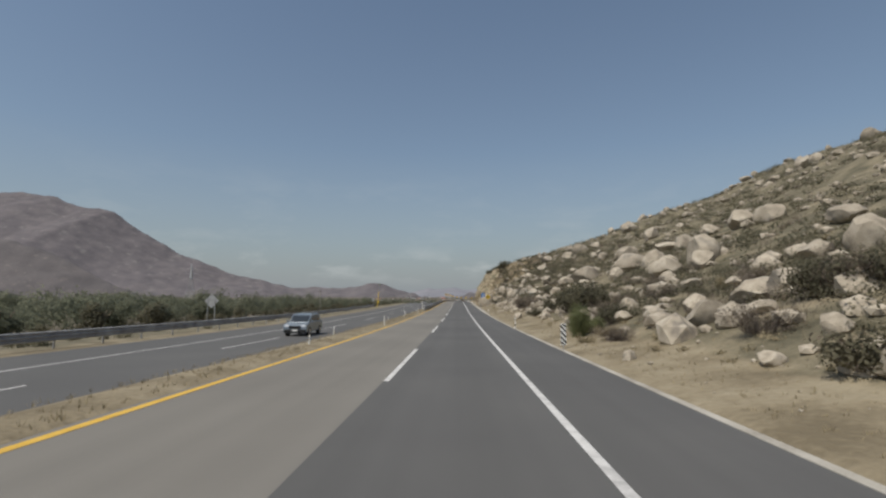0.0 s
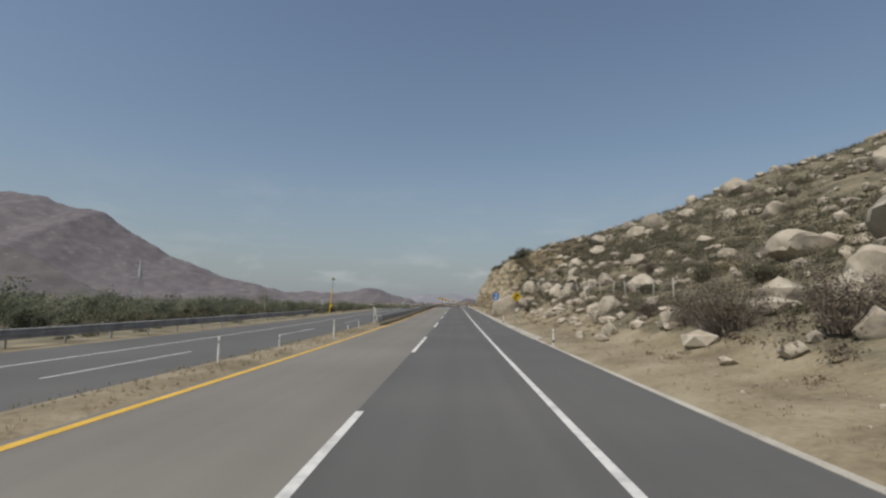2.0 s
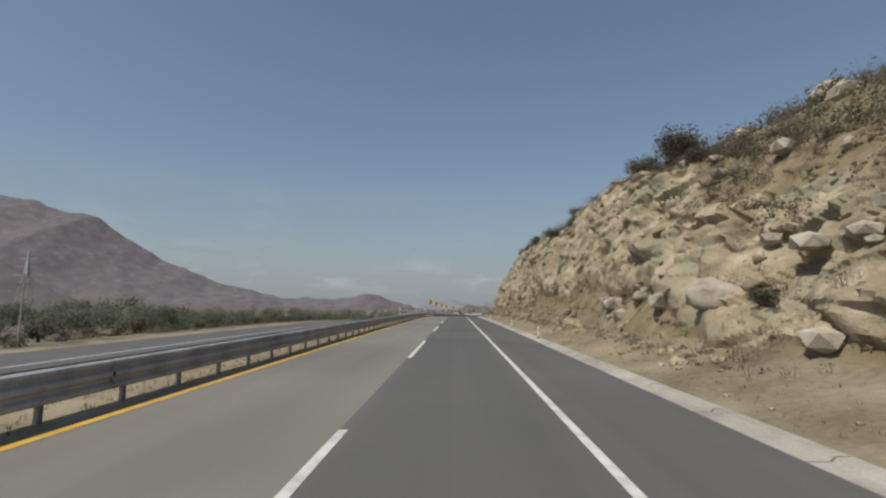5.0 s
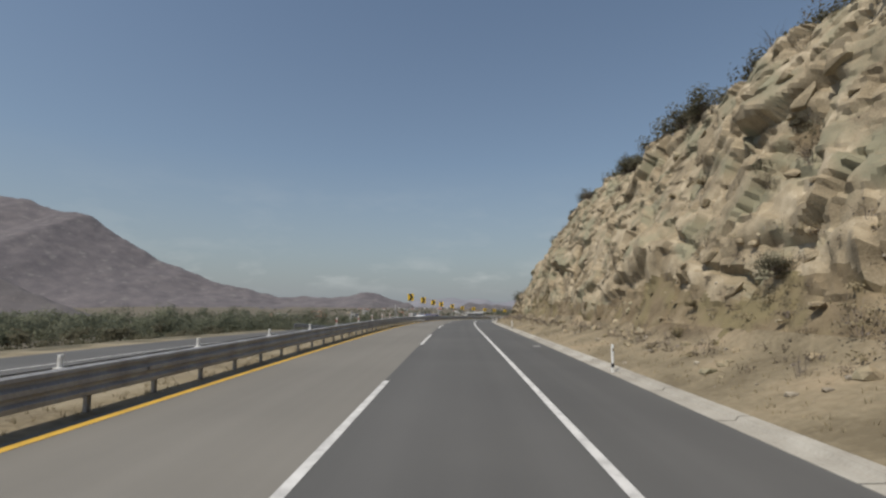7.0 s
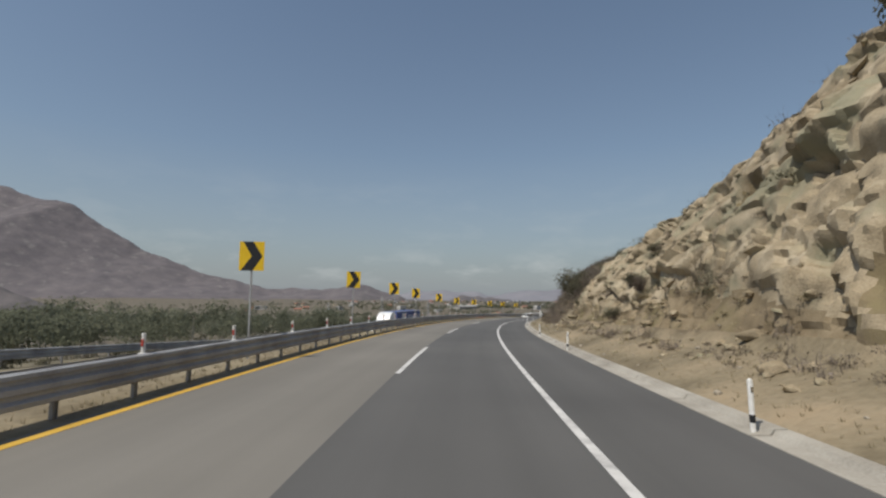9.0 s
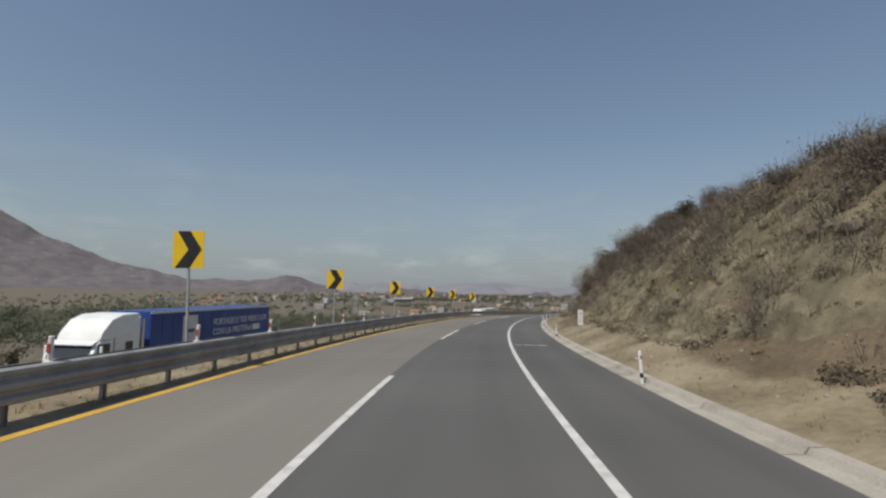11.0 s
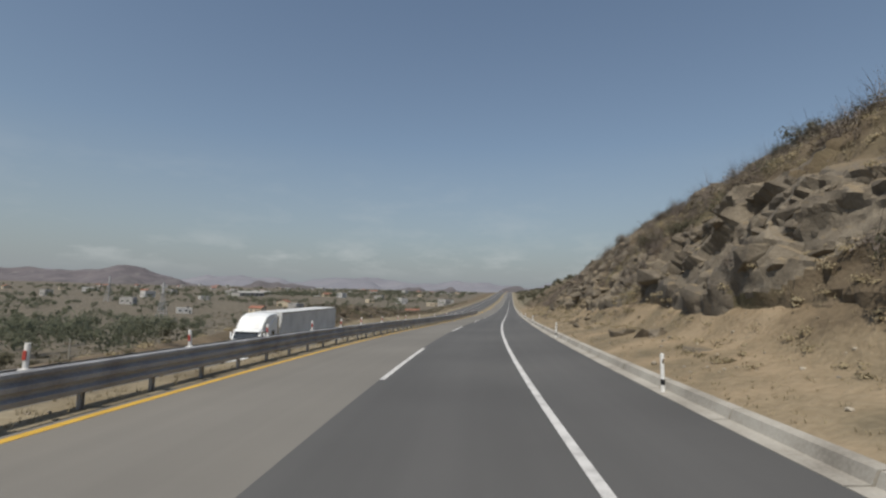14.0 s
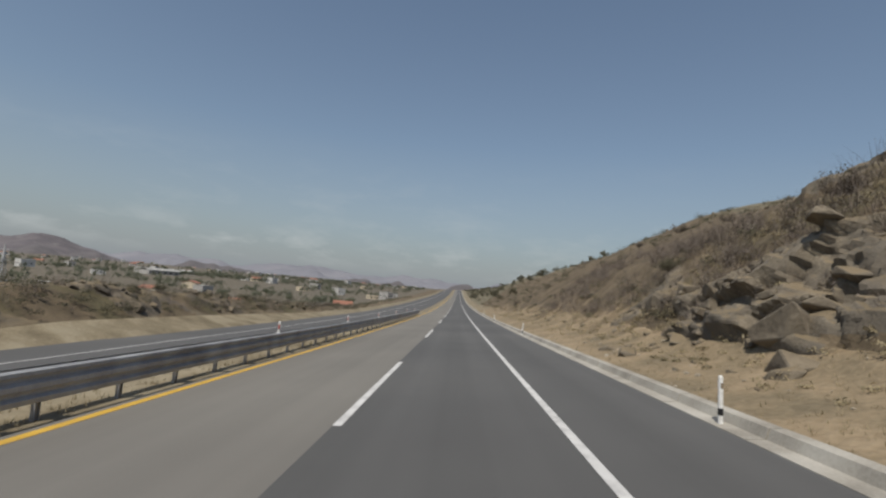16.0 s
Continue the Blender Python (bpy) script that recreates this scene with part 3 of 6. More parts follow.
# ---- gutter and kerb along the right edge ----
def ribbon(name, ss, profile, material):
    """A bar along the road whose section is a closed outline of (d, up)."""
    ss = np.asarray(ss, float)
    n = len(profile)
    V = []
    for d, u in profile:
        V.append(np.stack(spot(ss, d + 0 * ss, u), -1))
    V = np.stack(V, 1)
    i = np.arange(len(ss) * n).reshape(len(ss), n)
    faces = []
    for k in range(n):
        k2 = (k + 1) % n
        faces += np.stack([i[:-1, k], i[:-1, k2], i[1:, k2], i[1:, k]], -1).tolist()
    faces += [i[0].tolist()[::-1], i[-1].tolist()]
    me = bpy.data.meshes.new(name)
    me.from_pydata(V.reshape(-1, 3).tolist(), [], faces)
    me.materials.append(M[material])
    return me


gutter = thing("kerb", "weathered concrete gutter and kerb blocks at the asphalt's edge", "kerb", kind="structure")
a = 84.0
while a < 520:
    b = a + 2.95
    rise = float(np.interp(a, (84, 200, 330, 345), (0.07, 0.09, 0.12, 0.18)))
    part("kerb_block", ribbon("kerb_block", np.linspace(a, b, 3), ((4.30, -0.1), (4.30, 0.012), (4.60, 0.02), (4.66, rise), (4.87, rise + 0.01), (5.0, -0.1)), "concrete"), None, gutter)
    a += 3.0
part("kerb_block", ribbon("gravel_edge", np.linspace(-100, 83.9, 60), ((4.37, -0.1), (4.37, 0.012), (4.52, 0.03), (4.62, -0.1)), "concrete"), None, gutter)
part("kerb_block", ribbon("far_kerb", np.linspace(520, 1400, 120), ((4.30, -0.1), (4.30, 0.012), (4.60, 0.02), (4.66, 0.2), (4.87, 0.2), (5.0, -0.1)), "concrete"), None, gutter)


# ---- guardrails ----
W = ((0.0, 0.0), (0.075, 0.03), (0.085, 0.10), (0.015, 0.155), (0.015, 0.195), (0.085, 0.25), (0.085, 0.33), (0.015, 0.385), (0.015, 0.42), (0.08, 0.47), (0.075, 0.53), (0.0, 0.56))


def beam(ss, d, side, low, off=None, drop=None):
    """One length of corrugated beam; side +1 bulges to the right."""
    ss = np.asarray(ss, float)
    o = 0 if off is None else np.interp(ss, *off)
    z = 0 if drop is None else np.interp(ss, *drop)
    outer = [(d + side * w, low + u) for w, u in W]
    inner = [(d + side * (w - 0.012), low + u) for w, u in W][::-1]
    prof = outer + inner
    V = np.stack([np.stack(spot(ss, dd + o, uu + z), -1) for dd, uu in prof], 1)
    n = len(prof)
    i = np.arange(len(ss) * n).reshape(len(ss), n)
    faces = []
    for k in range(n):
        k2 = (k + 1) % n
        faces += np.stack([i[:-1, k], i[:-1, k2], i[1:, k2], i[1:, k]], -1).tolist()
    me = bpy.data.meshes.new("rail")
    me.from_pydata(V.reshape(-1, 3).tolist(), [], faces)
    me.materials.append(M["rail"])
    return me


def post_shape(h=0.9):
    bm = box(0.012, 0.11, h, bevel=0)
    box(0.07, 0.012, h, 0, 0.05, 0, bm=bm)
    box(0.07, 0.012, h, 0, -0.05, 0, bm=bm)
    return bm


guard = thing("median_guardrail", "double-sided galvanised steel guardrail on the median", "guardrail")
p0 = part("post", post_shape(1.15), "rail", guard)
post_me = p0.data
p0.matrix_world = at(99.2, -6.78, -0.3)
s = 101.2
while s < 524:
    o = part("post", post_me, None, guard)
    o.matrix_world = at(s, -6.78, -0.3)
    s += 2.0
for a in np.arange(98.6, 524, 4.0):
    for side, d in ((1, -6.66), (-1, -6.90)):
        part("rail", beam(np.linspace(a, a + 4.06, 4), d, side, 0.31), None, guard)
    o = part("spacer", box(0.26, 0.1, 0.3, bevel=0.01), "rail", guard)
    o.matrix_world = at(a + 0.6, -6.78, 0.42)
o = part("end_terminal", box(0.42, 0.05, 0.62, bevel=0.02), "rail", guard, "dull steel end shoe of the guardrail")
o.matrix_world = at(98.5, -6.78, 0.28)

_o, _d = opposite(np.arange(-60, 700, 10.0))
OFF, DROP = (np.arange(-60, 700, 10.0), _o), (np.arange(-60, 700, 10.0), _d)
for a0, a1 in ((-20, 134), (264, 420)):
    og = thing("roadside_guardrail", "steel guardrail along the far shoulder of the opposite carriageway", "guardrail")
    for a in np.arange(a0, a1, 4.0):
        part("rail", beam(np.linspace(a, a + 4.05, 3), -21.8, 1, 0.36, OFF, DROP), None, og)
    for s in np.arange(a0, a1, 4.0):
        o = part("post", post_me, None, og)
        o.matrix_world = at(s + 0.4, -21.95 + float(np.interp(s, *OFF)), float(np.interp(s, *DROP)) - 0.3)


# ---- delineator posts ----
def delineator(m, label, group, h=0.8, red=False, band=True):
    t = thing("delineator_post", label, "road post", group, m)
    bm = rod((0, 0, -0.15), (0, 0, h - 0.03), 0.042, 10)
    bmesh.ops.create_uvsphere(bm, u_segments=10, v_segments=6, radius=0.042, matrix=Matrix.Translation((0, 0, h - 0.03)))
    part("tube", bm, "post_white", t)
    if band:
        part("base_band", rod((0, 0, 0.14), (0, 0, 0.26), 0.044, 10), "black", t, "black band")
    part("reflector", box(0.045, 0.012, 0.09, 0, -0.042, h - 0.2, bevel=0.003), "red" if red else "chrome", t, "small reflector")
    return t


first = None
for s in (42.0, 79.8, 104.0, 134.8, 166, 180, 207.2, 234.7, 255.2, 270, 281, 300, 315, 331.7, 347.0, 359.9, 372, 380.8, 395.5, 411.7, 430, 448, 474, 500, 524, 560, 600):
    d = 4.47 if s > 85 else 4.65
    m = at(s, d, 0.015, (hash((int(s) * 7) % 13) % 5 - 2) * 2)
    if first is None:
        first = delineator(m, "white plastic delineator post with a black band on the kerb", "kerb delineators")
    else:
        copy_thing(first, m @ pose(0, 0, 0, (int(s) % 5 - 2) * 1.2, (int(s) % 7 - 3) * 1.0, 0))
first = None
for s, d, h in ((24.6, -7.4, 0.42), (45, -6.75, 0.85), (60.4, -8.6, 0.4), (32.6, -8.2, 0.42), (71, -7.8, 0.8), (82, -6.75, 0.95), (78.3, -8.4, 0.5), (96, -9.0, 0.4), (98, -8.5, 0.4)):
    delineator(on_land(s, d), "white plastic delineator post standing in the dry median", "median delineators", h, band=False)

# red and white marker tubes on the guardrail
mk = None
for s in [219.8, 226.0, 231.2, 236.2, 241.0, 246.5, 252.0, 257.4, 261.5, 266.3] + [270.8 + 4.35 * k for k in range(13)] + [327.0, 330.9, 335.3, 339.8, 344.3, 348.8, 353.2, 357.2, 361.6, 366.0, 370.4, 374.9, 379.4, 383.5, 387.5, 392.0, 396.6, 401.2, 405.7, 409.9, 413.9, 419.4, 424.9, 428.2, 435.3, 446, 458, 470, 482, 494, 506, 518]:
    m = at(s, -6.78, 0.84, 0)
    if mk is None:
        mk = thing("rail_marker", "white marker tube with a red reflective face on the guardrail", "road post", "guardrail markers", m)
        part("tube", rod((0, 0, 0), (0, 0, 0.44), 0.043, 10), "post_white", mk)
        part("reflector", box(0.058, 0.02, 0.15, 0, -0.04, 0.17, bevel=0.004), "red", mk, "red reflective strip")
        part("foot", box(0.16, 0.12, 0.03, bevel=0.006), "post_white", mk)
    else:
        copy_thing(mk, m @ pose(0, 0, 0, (int(s * 3) % 5 - 2) * 1.5, (int(s) % 5 - 2) * 1.5))


cap = None
for s in (196.0, 200.5, 205.0, 209.9, 214.8):
    m = at(s, -6.78, 0.84, 0)
    if cap is None:
        cap = thing("rail_marker", "short white marker tube on the guardrail", "road post", "short guardrail markers", m)
        part("tube", rod((0, 0, 0), (0, 0, 0.24), 0.045, 10), "post_white", cap)
        part("foot", box(0.16, 0.12, 0.03, bevel=0.006), "post_white", cap)
    else:
        copy_thing(cap, m)


# ---- signs ----
def chevron_sign(m):
    t = thing("chevron_sign", "yellow curve chevron sign with a black arrow on a steel post", "road sign", "curve chevrons", m)
    w, h = 0.43, 0.51
    part("panel", plate(((-w, -h), (w, -h), (w, h), (-w, h)), -0.012, 0.0, None), "yellow", t)
    t.children[-1].location = (0, 0, 3.22)
    a = part("arrow", plate(((-0.31, 0.51), (0.04, 0.51), (0.37, 0.0), (0.04, -0.51), (-0.37, -0.51), (0.0, 0.0)), -0.018, -0.013), "black", t, "black chevron arrow")
    a.location = (0, 0, 3.22)
    part("post", box(0.06, 0.06, 4.35, 0, 0.04, -0.65, bevel=0.008), "pipe", t)
    part("bracket", box(0.5, 0.03, 0.05, 0, 0.02, 3.1, bevel=0.004), "pipe", t)
    part("bracket", box(0.5, 0.03, 0.05, 0, 0.02, 3.5, bevel=0.004), "pipe", t)
    return t


ch = None
for s in (264.0, 278.0, 291.0, 301.0, 315.0, 328.0, 342.0, 356.0, 367.0, 379.6):
    m = at(s, -7.5 - (0.16 if 320 < s < 360 else 0.0), float(np.interp(s, (264, 291, 315, 328, 370), (0.36, 0.28, 0.05, -0.12, -0.12))), 6)
    if ch is None:
        ch = chevron_sign(m)
    else:
        copy_thing(ch, m @ pose(0, 0, 0, 0, (int(s) % 5 - 2) * 0.7, (int(s) % 3 - 1) * 3))

# curve warning diamond on two legs
t = thing("curve_warning_sign", "yellow diamond curve warning sign on two steel legs", "road sign", m=on_land(107.0, 6.15, 24))
r = 0.61
part("panel", plate(((0, -r), (r, 0), (0, r), (-r, 0)), -0.02, 0.0), "yellow", t).location = (0, 0, 2.42)
part("border", plate(((0, -0.57), (0.57, 0), (0, 0.57), (-0.57, 0), (-0.545, 0), (0, 0.545), (0.545, 0), (0, -0.545), (-0.545, 0), (-0.57, 0)), -0.024, -0.0215), "black", t, "thin black border").location = (0, 0, 2.42)
bm = bmesh.new()
pts = [(-0.13, -0.30), (-0.13, -0.05), (-0.09, 0.06), (-0.02, 0.12), (0.06, 0.14)]
for i in range(len(pts) - 1):
    a, b = Vector((pts[i][0], 0, pts[i][1])), Vector((pts[i + 1][0], 0, pts[i + 1][1]))
    n = Vector((-(b - a).z, 0, (b - a).x)).normalized() * 0.055
    e = (b - a).normalized() * 0.012
    plate([((a - e) + n).xz, ((b + e) + n).xz, ((b + e) - n).xz, ((a - e) - n).xz], -0.025 - 0.0004 * i, -0.0212, bm)
plate(((0.0, 0.02), (0.10, 0.32), (0.24, 0.08)), -0.027, -0.0212, bm)
part("arrow", bm, "black", t, "black bent arrow").location = (0, 0, 2.42)
for x in (-0.25, 0.25):
    part("leg", box(0.05, 0.05, 2.6, x, 0.03, -0.2, bevel=0.006), "pipe", t)
part("brace", box(0.62, 0.025, 0.05, 0, 0.012, 2.2, bevel=0.004), "pipe", t)

# telephone sign
t = thing("telephone_sign", "blue roadside telephone sign with white handset and arrow", "road sign", m=on_land(140.0, 6.7, 4))
part("panel", plate(((-0.47, -0.72), (0.47, -0.72), (0.47, 0.72), (-0.47, 0.72)), -0.015, 0.0), "blue", t).location = (0, 0, 2.45)
part("divider", plate(((-0.44, -0.37), (0.44, -0.37), (0.44, -0.33), (-0.44, -0.33)), -0.019, -0.0155), "white", t, "white dividing line").location = (0, 0, 2.45)
bm = bmesh.new()
arc = [(0.22 * math.cos(a) * 1.0 - 0.05, 0.34 * math.sin(a) + 0.24) for a in np.linspace(-1.15, 1.15, 9)]
for i in range(8):
    a, b = Vector((arc[i][0], 0, arc[i][1])), Vector((arc[i + 1][0], 0, arc[i + 1][1]))
    n = Vector((-(b - a).z, 0, (b - a).x)).normalized() * 0.055
    plate([(a + n).xz, (b + n).xz, (b - n).xz, (a - n).xz], -0.02 - 0.0003 * i, -0.0158, bm)
plate(((-0.16, 0.40), (0.10, 0.50), (0.14, 0.60), (-0.10, 0.60)), -0.024, -0.0158, bm)
plate(((-0.32, -0.05), (0.06, 0.02), (0.10, -0.10), (-0.22, -0.20)), -0.024, -0.0158, bm)
part("handset", bm, "white", t, "white telephone handset shape").location = (0, 0, 2.45)
part("arrow", plate(((-0.34, -0.53), (-0.18, -0.44), (-0.18, -0.50), (0.34, -0.50), (0.34, -0.57), (-0.18, -0.57), (-0.18, -0.63)), -0.02, -0.0158), "white", t, "white arrow").location = (0, 0, 2.45)
for x in (-0.25, 0.25):
    part("leg", box(0.05, 0.05, 3.1, x, 0.03, -0.2, bevel=0.006), "pipe", t)


def object_marker(m, label, w, h, foot):
    """Upright panel with black and white slanting stripes."""
    t = thing("object_marker", label, "road sign", m=m)
    part("panel", plate(((-w, 0), (w, 0), (w, h), (-w, h)), -0.012, 0.0), "white", t).location = (0, 0, foot)
    k = 0
    z = -w * 1.6
    while z < h:
        quad = [(-w, z + 2.2 * w), (w, z), (w, z + 0.12), (-w, z + 2.2 * w + 0.12)]
        quad = [(x, min(max(zz, 0), h)) for x, zz in quad]
        if max(q[1] for q in quad) - min(q[1] for q in quad) > 0.05:
            part("stripe", plate(quad, -0.0165, -0.0125), "black", t).location = (0, 0, foot)
        z += 0.24
    part("post", box(0.05, 0.05, h + foot + 0.2, 0, 0.03, -0.3, bevel=0.005), "pipe", t)
    return t


object_marker(on_land(22.6, 4.62), "black and white striped object marker beside the culvert", 0.125, 0.95, 0.18)
object_marker(on_land(98.1, -7.15), "black and white striped marker before the guardrail's end", 0.16, 1.3, 0.25)

# kilometre board
t = thing("kilometre_board", "small white upright kilometre board on a post", "road sign", m=on_land(330.9, 5.7, 8))
part("panel", plate(((-0.14, 0), (0.14, 0), (0.14, 0.85), (-0.14, 0.85)), -0.012, 0.0), "white", t).location = (0, 0, 0.4)
for z, h in ((0.14, 0.09), (0.29, 0.09), (0.45, 0.06), (0.58, 0.14)):
    part("lettering", plate(((-0.05, z), (0.05, z), (0.05, z + h * 0.8), (-0.05, z + h * 0.8)), -0.016, -0.0125), "pipe", t, "grey block of lettering").location = (0, 0, 0.4)
part("post", box(0.05, 0.05, 1.4, 0, 0.03, -0.2, bevel=0.005), "pipe", t)

# diamond sign for the other way, seen from behind
t = thing("warning_sign", "grey metal back of a diamond warning sign on two legs", "road sign", m=on_land(53.7, -27.0, 0))
part("panel", plate(((0, -0.8), (0.8, 0), (0, 0.8), (-0.8, 0)), 0.0, 0.02), "pipe", t).location = (0, 0, 2.9)
for x in (-0.4, 0.4):
    part("leg", box(0.06, 0.06, 3.3, x, -0.04, -0.2, bevel=0.006), "pipe", t)

# emergency telephone mast with its yellow pole
t = thing("emergency_mast", "leaning yellow and grey roadside emergency telephone mast", "mast", m=on_land(153.7, -25.2, 0) @ pose(0, 0, 0, 0, 5, 0))
part("pole", rod((0, 0, -0.3), (0, 0, 4.8), 0.085, 10), "yellow", t, "yellow lower pole")
part("upper_pole", rod((0, 0, 4.8), (0, 0, 6.9), 0.07, 10), "pipe", t)
part("solar_panel", box(0.6, 0.05, 0.4, 0, 0, 6.6, bevel=0.01), "leaf_green", t, "green top plate")
part("call_box", box(0.3, 0.25, 0.5, 0.2, 0, 1.2, bevel=0.03), "yellow", t)
t = thing("notice_board", "small pale board on a post beyond the opposite carriageway", "road sign", m=on_land(152, -26.2, 0))
part("panel", plate(((-0.35, 0), (0.35, 0), (0.35, 0.9), (-0.35, 0.9)), 0.0, 0.02), "pipe", t).location = (0, 0, 1.8)
part("post", box(0.06, 0.06, 2.6, 0, -0.03, -0.2), "pipe", t)

# broken transverse line across the shoulder, and small marks
for x0, x1 in ((1.95, 2.25), (2.33, 2.78), (2.86, 2.93), (3.0, 3.45)):
    tagged(strip_mesh("cross_line", (326.3, 326.5), (x0, x1), flat(0.007), "white_line"), "worn white line across the shoulder", "road marking", "cross line pieces", "structure")
for a, x in ((108.3, 3.2), (216.8, 3.6), (440.5, 3.65)):
    tagged(strip_mesh("shoulder_mark", (a, a + 0.28), (x, x + 0.36), flat(0.007), "white_line"), "short white mark on the shoulder", "road marking", "shoulder marks", "structure")
for k in range(4):
    tagged(strip_mesh("rumble_mark", (371.0 + 3.0 * k, 371.35 + 3.0 * k), (3.0, 4.3), flat(0.006), "asphalt_old"), "worn pale strip across the shoulder asphalt", "road marking", "worn shoulder strips", "structure")


# ---- rock: broken faces beside the road ----
def rnd(a, b, c, k):
    v = np.sin(a * 127.1 + b * 311.7 + c * 74.7 + k * 53.9) * 43758.5453
    return v - np.floor(v)


def cells(P, seed):
    """For each point: its cell's seed place, three random numbers of the cell, and the way to the border."""
    base = np.floor(P)
    best = np.full(len(P), 9e9)
    second = np.full(len(P), 9e9)
    place, num = np.zeros_like(P), np.zeros((len(P), 4))
    for dx in (-1, 0, 1):
        for dy in (-1, 0, 1):
            for dz in (-1, 0, 1):
                c = base + (dx, dy, dz)
                j = np.stack([rnd(c[:, 0], c[:, 1], c[:, 2], seed + k) for k in range(3)], -1)
                q = c + j
                dist = ((P - q) ** 2).sum(1)
                nearer = dist < best
                second = np.where(nearer, best, np.minimum(second, dist))
                best = np.where(nearer, dist, best)
                place[nearer] = q[nearer]
                num[nearer] = np.stack([rnd(c[:, 0], c[:, 1], c[:, 2], seed + 7 + k) for k in range(4)], -1)[nearer]
    return place, num, np.sqrt(second) - np.sqrt(best)


FACES = {}


SHELVES = (((5.2, 5.0, 2.3), 0.8, 0.26, 0.55, 0), ((2.3, 2.2, 0.95), 0.42, 0.28, 0.5, 31), ((1.0, 1.0, 0.6), 0.13, 0.24, 0.4, 67))
BLOCKS = (((6.0, 5.0, 4.6), 0.50, 0.13, 0.5, 0), ((2.9, 2.6, 1.9), 0.34, 0.20, 0.55, 31), ((1.3, 1.2, 0.85), 0.19, 0.22, 0.5, 67), ((0.6, 0.6, 0.42), 0.06, 0.18, 0.4, 91))


def rock_face(name, label, s0, s1, ds, dd, material, amount, seed, cover=None, lean=0.55, grain=1.0, side=1, beds=SHELVES, soil="bank", dip=0.37, start=None, crumbling=0):
    """Broken rock over the land between s0 and s1: warped blocks of several sizes, each with its own tilt and step."""
    ss = np.arange(s0, s1, ds)
    S, D = np.meshgrid(ss, np.asarray(dd), indexing="ij")
    U = land(S, D)
    P = np.stack([S, D, U], -1).reshape(-1, 3)
    Q = P.copy()
    warp = np.stack([bumps(P[:, 0], P[:, 2] * 1.3, 5.0 * grain, seed + a) for a in (1.0, 2.0, 3.0)], -1) * (0.9, 0.5, 0.45)
    fine = np.stack([bumps(P[:, 0] + P[:, 1], P[:, 2] * 1.2, 1.3 * grain, seed + a) for a in (4.0, 5.0, 6.0)], -1) * (0.22, 0.2, 0.13)
    tilted = (P + (warp + fine) * grain) @ np.array([[math.cos(dip), 0.0, math.sin(dip)], [0.0, 1.0, 0.0], [-math.sin(dip), 0.0, math.cos(dip)]])
    push = bumps(P[:, 0], P[:, 2] * 1.5, 9.0, seed + 0.5) * 0.45 * grain
    for size, step, tilt, crack, k in beds:
        size = np.array(size) * grain
        step = step * grain
        X = tilted / size
        place, num, edge = cells(X, seed + k)
        rel = (X - place) * size
        push += (num[:, 0] - 0.5) * step + (rel[:, 0] * (num[:, 1] - 0.5) + rel[:, 2] * (num[:, 2] - (0.62 if size[2] > 0.7 else 0.5))) * tilt * 1.7
        push -= np.clip(0.09 - edge, 0, 1) / 0.09 * step * crack * (num[:, 3] > 0.45)
    push = (push * amount + 0.2 * amount).reshape(S.shape)
    wide = np.pad(push, 1, mode="edge")
    around = sum(wide[a:a + S.shape[0], b:b + S.shape[1]] for a, b in ((0, 1), (1, 0), (1, 2), (2, 1))) / 4
    push = (push * 0.74 + around * 0.26).reshape(-1)
    edge_s = np.minimum(P[:, 0] - s0, s1 - P[:, 0])
    fade = np.clip(edge_s / 6, 0, 1) * np.clip((P[:, 1] - (dd[0] if start is None else start(P[:, 0]))) / 0.5, 0, 1) * np.clip((dd[-1] - P[:, 1]) / 3, 0, 1)
    push = push * fade - 0.35 * (1 - fade)
    c = np.ones(len(P))
    if cover is not None:
        c = cover(P[:, 0], P[:, 1])
        push = (push + 0.25) * c + (0.3 * push - 0.08) * (1 - c)
    if crumbling:
        push = push * np.where(P[:, 0] < crumbling, 0.34, 1.0)
    Q[:, 1] -= side * push * math.cos(lean)
    Q[:, 2] += push * math.sin(lean)
    X, Y, Z = spot(Q[:, 0], Q[:, 1], Q[:, 2])
    n, k = S.shape
    i = np.arange(n * k).reshape(n, k)
    faces = np.stack([i[:-1, :-1], i[:-1, 1:], i[1:, 1:], i[1:, :-1]], -1).reshape(-1, 4)
    me = bpy.data.meshes.new(name)
    me.from_pydata(np.stack([X, Y, Z], -1).tolist(), [], faces.tolist())
    me.materials.append(M[material])
    if cover is not None:
        me.materials.append(M[soil])
        bare = (c.reshape(S.shape)[:-1, :-1] < 0.3).reshape(-1)
        kind_ = bare.astype(int)
        if crumbling:
            me.materials.append(M["tan_bank"])
            kind_ = np.where(((P[:, 0] + 1.6 * bumps(P[:, 0], P[:, 1], 3.0, 2.0)).reshape(S.shape)[:-1, :-1].reshape(-1) < crumbling) & (kind_ == 0), 2, kind_)
        me.polygons.foreach_set("material_index", kind_.astype(np.int32))
    me.shade_smooth()
    me.set_sharp_from_angle(angle=radians(22))
    ob = tagged(new(name, me), label, "rock face", kind="structure")
    FACES[label] = (np.stack([X, Y, Z], -1), S.reshape(-1), D.reshape(-1), c)
    return ob


def patchy(lo, hi, size, seed):
    return lambda s, d: np.clip((bumps(s, d * 1.6, size, seed) - lo) / (hi - lo), 0, 1)


